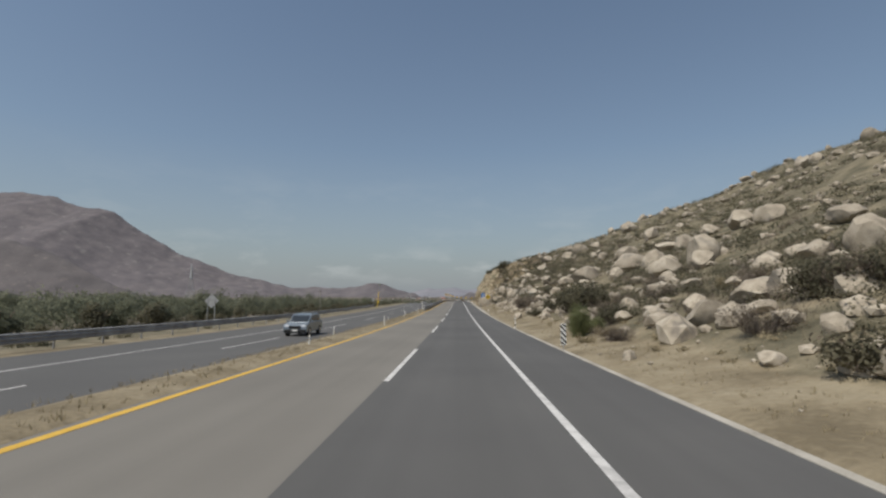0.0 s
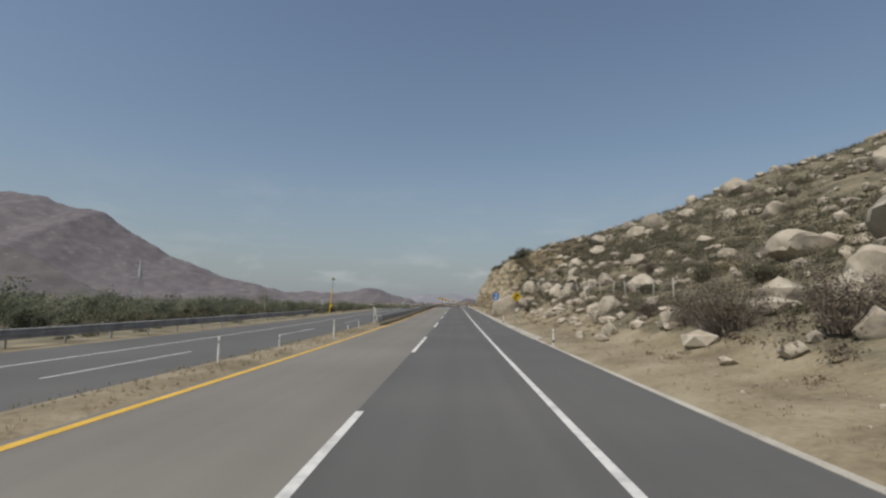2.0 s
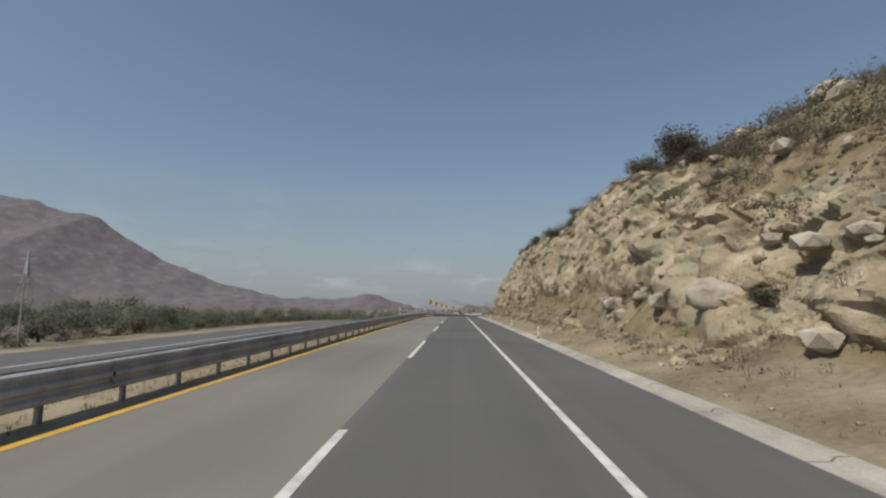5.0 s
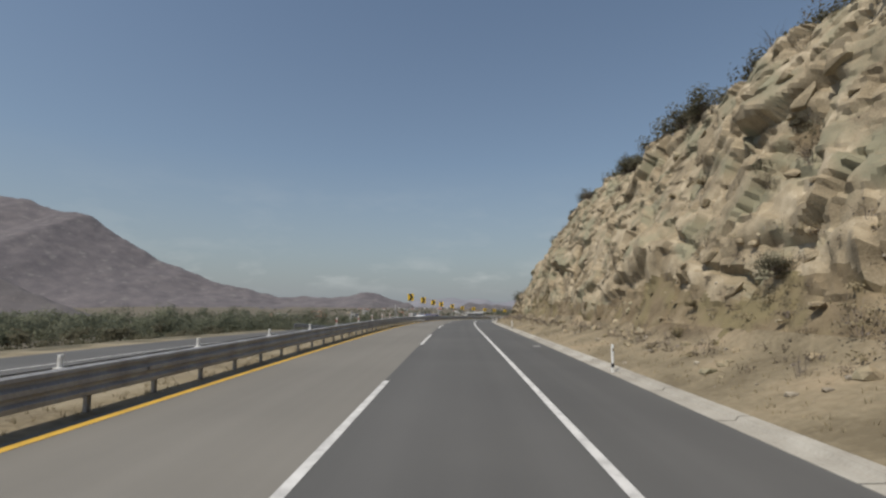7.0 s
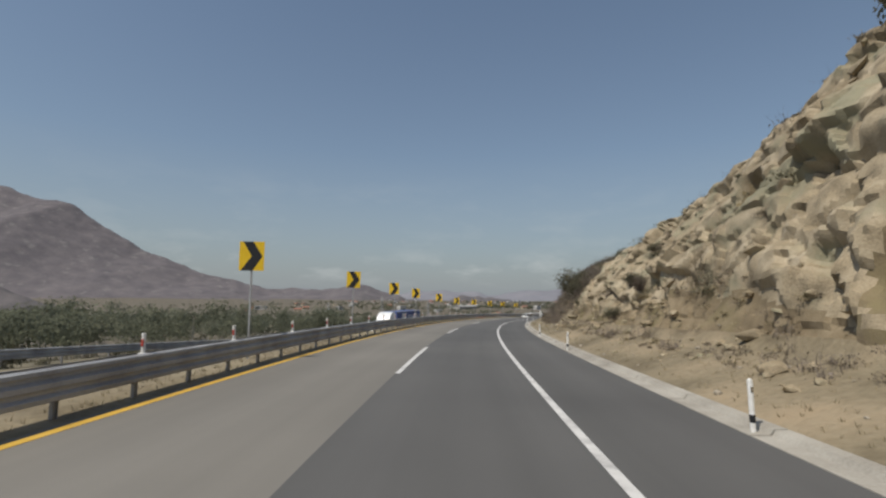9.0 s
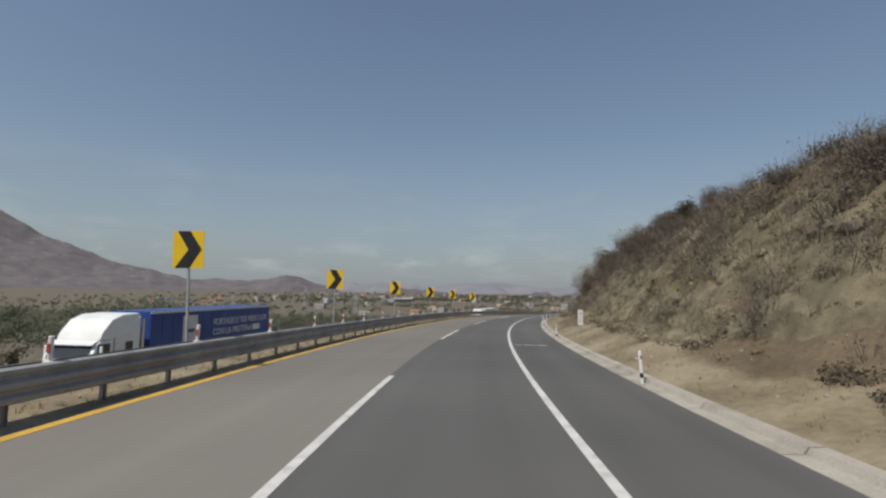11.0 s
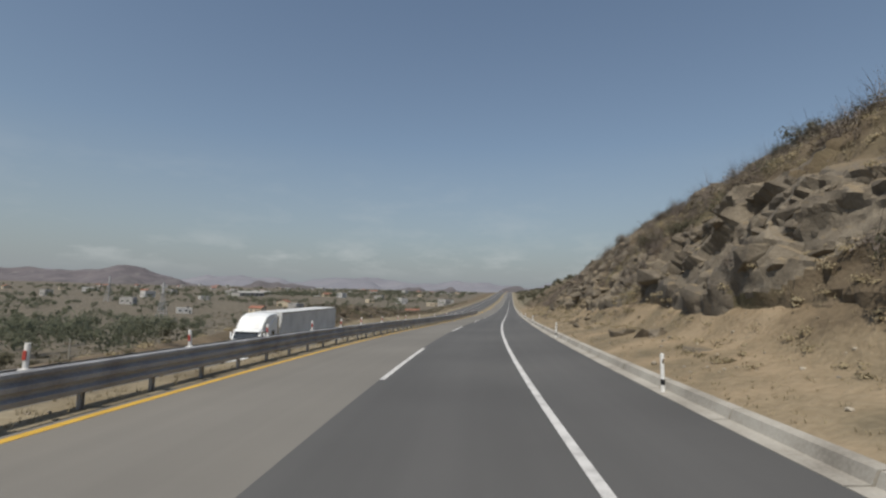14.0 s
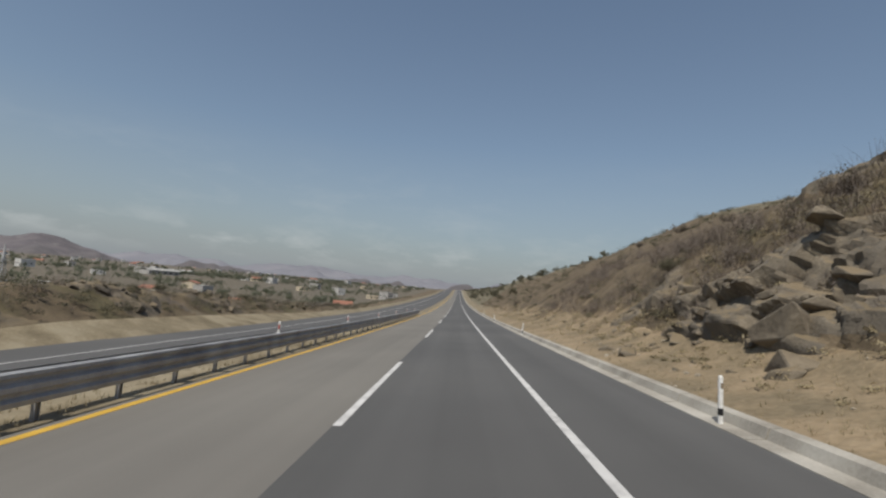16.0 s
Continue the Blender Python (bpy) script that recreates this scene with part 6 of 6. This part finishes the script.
scatter_mesh("near_valley_trees", 420, wood(clumped(60, 452, 54, 104, 30.0, -0.35, 1.0), (2.4, 4.6), 420, 0.06, 1.2, ((60, 120, 250, 280, 320, 370, 400, 430, 530), (0.6, 0.8, 1.4, 2.6, 5.0, 4.6, 1.2, -0.6, -2.5))), "leaf_far", "dense dusty trees below the road", "trees")
scatter_mesh("valley_trees", 1250, wood(clumped(-40, 545, 95, 330, 60.0, -0.6, 1.2), (2.6, 5.0), 130, 0.11, 1.2, ((0, 120, 230, 300, 400, 430, 600), (0.2, 0.4, 1.2, 2.8, 1.0, -0.8, -3))), "leaf_far", "dusty green trees filling the valley floor", "trees")
scatter_mesh("far_trees", 1000, wood(clumped(0, 1500, 220, 900, 120.0, -0.2, 1.3), (2.2, 4.4), 45, 0.22), "leaf_far", "far scattered trees across the plain", "trees")
scatter_mesh("town_trees", 900, wood(clumped(480, 1500, 70, 420, 70.0, 0.05, 1.2), (2.0, 4.2), 80, 0.14), "leaf_far", "trees between the houses of the town", "trees")
scatter_mesh("slope_scrub", 500, wood(clumped(-20, 620, 30, 75, 25.0, -0.5), (0.7, 1.5), 90, 0.16), "leaf_olive", "scrub on the slope below the road", "bushes")


def right_side():
    s = gen.uniform(560, 1300)
    return s, gen.uniform(9, 80)


scatter_mesh("far_hill_scrub", 420, wood(right_side, (0.9, 2.0), 40, 0.25), "leaf_olive", "scrub over the far hillside", "bushes")

# nearer single trees
trunk_me = {}
for i in range(3):
    bm = rod((0, 0, -0.3), (0.05, 0.05, 0.55), 0.06, 8, r2=0.045)
    for a in range(4):
        rod((0.05, 0.05, 0.4), (0.3 * math.cos(a * 1.6 + i), 0.3 * math.sin(a * 1.6 + i), 0.85), 0.035, 6, bm, 0.012)
    me = bpy.data.meshes.new("trunk")
    bm.to_mesh(me)
    bm.free()
    me.materials.append(M["bark"])
    v, f = tree_cloud(np.random.default_rng(70 + i), np.zeros(3), 0.62, 1.05, 900, 0.055)
    cr = bpy.data.meshes.new("crown")
    cr.from_pydata(v.tolist(), [], f.tolist())
    cr.materials.append(M[("leaf_olive", "leaf_far", "leaf_far")[i]])
    trunk_me[i] = (me, cr)
rng = random.Random(33)


def tree(s, d, h, i):
    t = thing("tree", "dusty olive-green broadleaf tree in the valley", "tree", "valley trees", on_land(s, d, rng.uniform(0, 360)) @ Matrix.Diagonal((h * 0.8, h * 0.8, h * 0.75, 1)))
    part("trunk", trunk_me[i % 3][0], None, t)
    part("crown", trunk_me[i % 3][1], None, t)


for i, (s, d, h) in enumerate(((40, -42, 5.5), (48, -50, 6), (58, -55, 6.5), (66, -48, 5), (75, -46, 5.5), (84, -60, 7), (95, -58, 6), (110, -64, 7), (124, -60, 6), (60, -38, 4.2), (70, -36, 4.5), (140, -66, 7), (156, -70, 7), (170, -66, 6.5), (188, -72, 7.5),
                               (204, -76, 7), (222, -72, 7), (240, -78, 7.5), (258, -80, 7), (276, -84, 7.5), (296, -78, 6.5), (318, -86, 7), (344, -80, 6), (372, -84, 6.5), (400, -76, 6))):
    tree(s, d, h, i)


# ---- town houses, far off ----
def house(m, w, l, h, wall, gable):
    t = thing("house", {"wall_white": "small whitewashed town house", "wall_cream": "small cream-painted town house", "wall_grey": "small bare block town house"}[wall] + (" with a red-brown gable roof" if gable else " with a flat roof"), "house", "town houses", m)
    part("wall", box(w, l, h + 2, 0, 0, -2), wall, t)
    if gable:
        bm = prism(((-l / 2 - 0.4, h), (0, h + 1.5), (l / 2 + 0.4, h), (l / 2 + 0.4, h + 0.18), (0, h + 1.7), (-l / 2 - 0.4, h + 0.18)), -w / 2 - 0.4, w / 2 + 0.4)
        part("roof", bm, "roof_red", t)
        part("gable", prism(((-l / 2, h), (l / 2, h), (0, h + 1.4)), -w / 2 + 0.02, w / 2 - 0.02), wall, t)
    else:
        part("roof", box(w + 0.3, l + 0.3, 0.3, 0, 0, h), wall, t)
        part("water_tank", rod((w * 0.25, 0, h + 0.3), (w * 0.25, 0, h + 1.4), 0.5, 10), "tyre", t, "black roof water tank")
    for x in (-0.28, 0.12):
        part("window", box(w * 0.16, 0.12, 1.1, x * w, -l / 2, h * 0.38), "opening", t)
    part("door", box(1.0, 0.12, 2.1, w * 0.36, -l / 2, 0), "opening", t)
    for y in (-0.2, 0.22):
        part("window", box(0.12, l * 0.16, 1.1, w / 2, y * l, h * 0.38), "opening", t)
    return t


proto = []
for i, (w, l, h, wall, gable) in enumerate(((9, 7, 3.2, "wall_white", False), (8, 10, 5.8, "wall_white", False), (11, 8, 3.4, "wall_white", True), (8, 8, 3.2, "wall_cream", False), (10, 7, 5.6, "wall_grey", False), (9, 9, 3.3, "wall_cream", True))):
    proto.append(house(on_land(640 + 26 * i, -70 - 22 * i, 20 * i), w, l, h, wall, gable))
rng = random.Random(44)
for i in range(90):
    s = rng.uniform(680, 1900)
    d = -(60 + 620 * rng.random() ** 1.2) * (0.5 + s / 1700)
    copy_thing(rng.choice(proto), on_land(s, d, rng.uniform(-40, 60)))
for s, d, tn in ((780, 46, 10), (840, 60, 40), (900, 52, 80), (960, 75, 20), (1040, 64, 60)):
    copy_thing(proto[0], on_land(s, d, tn))
# long white sheds
for s, d, w, l in ((930, -300, 36, 14), (1060, -360, 44, 16)):
    t = thing("shed", "long grey metal-roofed shed in the town", "shed", "town sheds", on_land(s, d, 70))
    part("wall", box(w, l, 5.5, 0, 0, -1), "wall_grey", t)
    part("roof", prism(((-l / 2 - 0.5, 4.5), (0, 6.2), (l / 2 + 0.5, 4.5), (l / 2 + 0.5, 4.7), (0, 6.45), (-l / 2 - 0.5, 4.7)), -w / 2 - 0.5, w / 2 + 0.5), "wall_grey", t)
    for k in range(5):
        part("window", box(w * 0.08, 0.15, 1.5, (k - 2) * w * 0.18, -l / 2, 1.6), "opening", t)


# ---- power pylons and poles ----
def pylon(m, h):
    t = thing("power_pylon", "grey steel lattice power pylon in the valley", "pylon", "power pylons", m)
    b, w = 0.11 * h, 0.022 * h
    for sx in (-1, 1):
        for sy in (-1, 1):
            part("leg", rod((sx * b, sy * b, -1), (sx * w, sy * w, h * 0.72), 0.13, 5, None, 0.09), "pylon", t)
    bm = bmesh.new()
    for i in range(7):
        z0, z1 = h * 0.72 * i / 7, h * 0.72 * (i + 1) / 7
        r0, r1 = b + (w - b) * i / 7, b + (w - b) * (i + 1) / 7
        for (ax, ay), (bx, by) in (((-1, -1), (1, -1)), ((1, -1), (1, 1)), ((1, 1), (-1, 1)), ((-1, 1), (-1, -1))):
            rod((ax * r0, ay * r0, z0), (bx * r1, by * r1, z1), 0.05, 4, bm)
            rod((bx * r0, by * r0, z0), (ax * r1, ay * r1, z1), 0.05, 4, bm)
            rod((ax * r1, ay * r1, z1), (bx * r1, by * r1, z1), 0.05, 4, bm)
    part("bracing", bm, "pylon", t)
    part("mast", box(w * 2, w * 2, h * 0.28, 0, 0, h * 0.72, taper=(0.3, 0.3)), "pylon", t)
    for z, l in ((0.70, 0.15), (0.80, 0.12), (0.90, 0.09)):
        part("crossarm", prism(((-0.12, z * h), (0.12, z * h), (0.12, z * h + 0.22), (-0.12, z * h + 0.22)), -l * h, l * h), "pylon", t)
    return t


pylon(on_land(318, -206, 15), 38)
py = pylon(on_land(560, -235, 0), 22)
for s, d, tn in ((640, -190, 5), (760, -330, 0)):
    copy_thing(py, on_land(s, d, tn))
pp = None
for s, d in ((200, -56), (262, -70), (330, -60), (310, -95), (404, -62), (455, -66), (520, -58)):
    if pp is None:
        pp = thing("utility_pole", "slim grey utility pole with a crossarm", "pole", "utility poles", on_land(s, d))
        part("pole", rod((0, 0, -0.5), (0, 0, 9), 0.14, 8, None, 0.09), "concrete", pp)
        part("crossarm", box(1.8, 0.1, 0.12, 0, 0, 8.3), "bark", pp)
    else:
        copy_thing(pp, on_land(s, d))

# ---- wire fence on the hillside ----
fence = thing("wire_fence", "concrete-post wire fence along the hillside", "fence")
fp = None
for i, s in enumerate(np.arange(84, 135, 3.3)):
    d = 12.7 + 0.35 * math.sin(s * 0.21)
    if fp is None:
        fp = part("post", box(0.075, 0.075, 1.35, 0, 0, -0.25, bevel=0.01), "fence_post", fence)
        fp.matrix_world = on_land(s, d)
        fp_me = fp.data
    else:
        o = part("post", fp_me, None, fence)
        o.matrix_world = on_land(s, d) @ pose(0, 0, 0, (i * 5 % 7 - 3) * 1.6, (i * 3 % 7 - 3) * 1.8)
for h in (0.35, 0.75, 1.1):
    bm = bmesh.new()
    last = None
    for s in np.arange(84, 135, 3.3):
        p = (on_land(s, 12.7 + 0.35 * math.sin(s * 0.21)) @ Vector((0, 0, h)))
        if last is not None:
            rod(last, p, 0.006, 4, bm)
        last = p
    part("wire", bm, "pipe", fence)
fence2 = thing("wire_fence", "white-post wire fence along the top of the bank", "fence")
for i, s in enumerate(np.arange(352, 404, 4.0)):
    o = part("post", fp_me, None, fence2)
    o.matrix_world = on_land(s, 14.9) @ pose(0, 0, 0, (i * 5 % 7 - 3) * 1.6, (i * 3 % 7 - 3) * 2)


# ---- vehicles on the opposite carriageway ----
def wheel(parent, x, y, r, w, rim="chrome"):
    tyre = part("wheel", rod((x - w / 2, y, r), (x + w / 2, y, r), r, 24), "tyre", parent)
    part("rim", rod((x - w / 2 - 0.012, y, r), (x + w / 2 + 0.012, y, r), r * 0.58, 18), rim, tyre, "metal rim")
    part("hub", rod((x - w / 2 - 0.05, y, r), (x + w / 2 + 0.05, y, r), r * 0.2, 12), rim, tyre)
    return tyre


def suv(m):
    t = thing("suv", "silver-blue compact SUV on the opposite carriageway", "car", m=m)
    L = 4.4
    part("body", prism(((-2.2, 0.32), (2.15, 0.30), (2.2, 0.62), (2.14, 0.92), (1.25, 1.04), (-2.1, 1.06), (-2.22, 0.7)), -0.9, 0.9, bevel=0.06), "suv_paint", t)
    part("cabin", prism(((-1.98, 1.03), (1.22, 1.02), (0.55, 1.56), (0.2, 1.64), (-1.4, 1.66), (-1.82, 1.5)), -0.78, 0.78, bevel=0.07), "suv_paint", t)
    part("windscreen", prism(((1.19, 1.09), (0.60, 1.55), (0.55, 1.53), (1.12, 1.08)), -0.68, 0.68), "glass", t, "dark windscreen")
    for sx in (-1, 1):
        part("side_window", prism(((-1.7, 1.1), (0.95, 1.1), (0.5, 1.5), (-1.35, 1.54)), sx * 0.775, sx * 0.795), "glass", t, "dark side window")
        part("headlamp", box(0.34, 0.1, 0.16, sx * 0.64, 2.14, 0.74, bevel=0.03), "lamp", t, "clear headlamp")
        part("mirror", box(0.18, 0.1, 0.14, sx * 0.98, 0.95, 1.04, bevel=0.03), "suv_paint", t)
        part("roof_rail", rod((sx * 0.66, -1.4, 1.70), (sx * 0.66, 0.2, 1.68), 0.02, 6), "chrome", t)
        for y in (-1.35, 1.38):
            wheel(t, sx * 0.80, y, 0.35, 0.24)
    part("grille", box(0.9, 0.06, 0.22, 0, 2.2, 0.6, bevel=0.02), "tyre", t, "dark grille")
    part("bumper", box(1.7, 0.14, 0.22, 0, 2.17, 0.32, bevel=0.05), "tyre", t)
    part("rear_window", prism(((-1.97, 1.12), (-1.84, 1.5), (-1.80, 1.5), (-1.92, 1.1)), -0.62, 0.62), "glass", t)
    part("number_plate", box(0.42, 0.02, 0.13, 0, 2.245, 0.42), "white", t, "plain plate")
    return t


def opp_at(s, d):
    o, z = opposite(np.array([float(s)]))
    return at(s, d + float(o[0]), float(z[0]) + 0.005, 180)


suv(opp_at(40.0, -11.0))


def semi(m, name, label, sheet, trim, words):
    """A tractor with a sleeper cab and its box trailer; the front points along +y, the bumper at y = 0."""
    t = thing(name, label, "truck", m=m)
    W2 = 1.22
    # tractor
    part("frame", box(0.9, 7.4, 0.3, 0, -4.0, 0.75), "tyre", t)
    part("hood", prism(((-0.25, 0.95), (-0.2, 1.55), (-0.55, 1.78), (-2.0, 2.0), (-2.0, 0.95)), -0.72, 0.72, bevel=0.12), "truck_white", t)
    for sx in (-1, 1):
        part("fender", prism(((-0.15, 0.7), (-0.25, 1.15), (-0.7, 1.38), (-1.35, 1.4), (-1.95, 1.15), (-2.0, 0.75), (-1.75, 0.75), (-1.6, 1.0), (-1.0, 1.12), (-0.55, 0.98), (-0.42, 0.7)), sx * 0.62, sx * W2, bevel=0.05), "truck_white", t)
        part("headlamp", box(0.36, 0.2, 0.24, sx * 0.98, -0.2, 0.86, bevel=0.05), "lamp", t, "clear headlamp")
        part("mirror", box(0.12, 0.1, 0.55, sx * 1.42, -2.35, 2.0, bevel=0.03), "truck_white", t)
        part("mirror_arm", rod((sx * 1.2, -2.4, 2.3), (sx * 1.42, -2.35, 2.3), 0.025, 6), "chrome", t)
        part("side_window", box(0.03, 0.78, 0.62, sx * 1.213, -2.75, 2.0, bevel=0.01), "glass", t, "dark door window")
        part("sleeper_window", box(0.03, 0.5, 0.55, sx * 1.213, -4.45, 2.05, bevel=0.01), "glass", t, "dark sleeper window")
        part("door_seam", box(0.012, 0.03, 1.9, sx * 1.222, -3.4, 0.95), "tyre", t)
        part("fuel_tank", rod((sx * 0.98, -4.9, 0.72), (sx * 0.98, -3.2, 0.72), 0.32, 16), "chrome", t, "bright fuel tank")
        part("exhaust_stack", rod((sx * 1.1, -5.55, 1.0), (sx * 1.1, -5.55, 3.7), 0.08, 10), "chrome", t)
        wheel(t, sx * 1.06, -1.15, 0.51, 0.28)
        for y in (-5.8, -7.1):
            wheel(t, sx * 0.92, y, 0.51, 0.56)
    part("grille", box(0.95, 0.08, 0.72, 0, -0.18, 0.85, bevel=0.03), "chrome", t, "bright grille")
    part("bumper", box(2.4, 0.3, 0.36, 0, -0.12, 0.42, bevel=0.08), "truck_white", t)
    part("number_plate", box(0.42, 0.02, 0.14, 0, 0.045, 0.52), "white", t, "plain plate")
    part("cab", prism(((-1.95, 0.8), (-1.95, 2.0), (-2.45, 2.72), (-3.6, 2.78), (-3.6, 0.8)), -1.2, 1.2, bevel=0.07), "truck_white", t)
    part("windscreen", prism(((-1.93, 2.02), (-2.39, 2.66), (-2.36, 2.69), (-1.89, 2.02)), -1.02, 1.02), "glass", t, "dark sloping windscreen")
    part("sun_visor", prism(((-2.1, 2.62), (-2.45, 2.80), (-2.5, 2.76), (-2.12, 2.58)), -1.12, 1.12), "truck_white", t)
    part("sleeper", prism(((-3.55, 0.8), (-3.55, 2.9), (-5.25, 3.9), (-5.25, 0.8)), -1.2, 1.2, bevel=0.06), "truck_white", t)
    part("roof_fairing", prism(((-2.5, 2.76), (-2.75, 3.2), (-3.3, 3.75), (-4.0, 3.98), (-5.25, 4.02), (-5.25, 2.7)), -1.14, 1.14, bevel=0.12), "truck_white", t)
    part("fifth_wheel", box(0.9, 1.1, 0.15, 0, -6.4, 1.05), "tyre", t)
    # trailer
    y0, y1, z0, z1 = -5.95, -20.6, 1.18, 4.05
    tr = part("trailer_box", box(2.5, y0 - y1, z1 - z0, 0, (y0 + y1) / 2, z0, bevel=0.03), sheet, t)
    for sx in (-1, 1):
        part("bottom_rail", box(0.05, y0 - y1, 0.16, sx * 1.262, (y0 + y1) / 2, z0 - 0.02), trim, tr)
        part("top_rail", box(0.05, y0 - y1, 0.12, sx * 1.262, (y0 + y1) / 2, z1 - 0.13), "trailer_white" if sheet != "trailer_white" else trim, tr)
        for k in range(14):
            part("panel_seam", box(0.012, 0.03, z1 - z0 - 0.3, sx * 1.254, y0 - 1.0 * (k + 1) + 0.02, z0 + 0.15), sheet, tr)
        for y in (-17.3, -18.6):
            wheel(t, sx * 0.95, y, 0.51, 0.56)
        part("landing_leg", box(0.12, 0.12, 0.85, sx * 0.7, -9.2, 0.3), "tyre", t)
        part("mudflap", box(0.6, 0.02, 0.6, sx * 0.92, -19.4, 0.3), "tyre", t)
    part("underride_bar", box(2.2, 0.1, 0.12, 0, -20.45, 0.55), "tyre", t)
    part("rear_doors", box(2.36, 0.05, z1 - z0 - 0.12, 0, y1 - 0.02, z0 + 0.06), "trailer_white", tr)
    def letters(text, size):
        cu = bpy.data.curves.new("lettering", "FONT")
        cu.body, cu.size, cu.extrude = text, size, 0.006
        tmp = bpy.data.objects.new("lettering", cu)
        scene.collection.objects.link(tmp)
        bpy.context.view_layer.update()
        me = bpy.data.meshes.new_from_object(tmp.evaluated_get(bpy.context.evaluated_depsgraph_get()))
        bpy.data.objects.remove(tmp)
        me.materials.clear()
        me.materials.append(M["white"])
        return me, max(v.co.x for v in me.vertices)

    for text, z, size in words:
        said = ""
        for word in text.split():
            me, wide = letters(word, size)
            said = (said + " " + word).strip()
            along_ = letters(said, size)[1] - wide
            o = part("lettering", me, None, tr, "white block lettering")
            o.matrix_basis = Matrix.Translation((-1.258, -12.2 - along_, z)) @ Matrix(((0, 0, -1, 0), (-1, 0, 0, 0), (0, 1, 0, 0), (0, 0, 0, 1)))
    if words:
        part("panel_picture", box(0.012, 1.5, 2.0, -1.256, -9.6, 1.7, bevel=0.004), "trailer_white", tr, "pale printed carton shape")
        part("panel_mark", box(0.014, 0.9, 0.22, -1.258, -9.6, 2.65), "trailer_blue", tr, "blue band")
        part("brand_bar", box(0.012, 1.2, 0.42, -1.256, -18.35, 2.26), "white", tr, "plain white mark")
    return t


semi(opp_at(421.0, -13.4), "semi_truck", "white tractor with sleeper cab and scuffed pale box trailer", "trailer_white", "pipe", ())
semi(opp_at(321.8, -13.4), "semi_truck", "white tractor pulling a blue lettered box trailer", "trailer_blue", "trailer_blue", (("FORTALECE TUS MÚSCULOS", 2.92, 0.62), ("CON LA PROTEÍNA DE", 2.25, 0.62)))
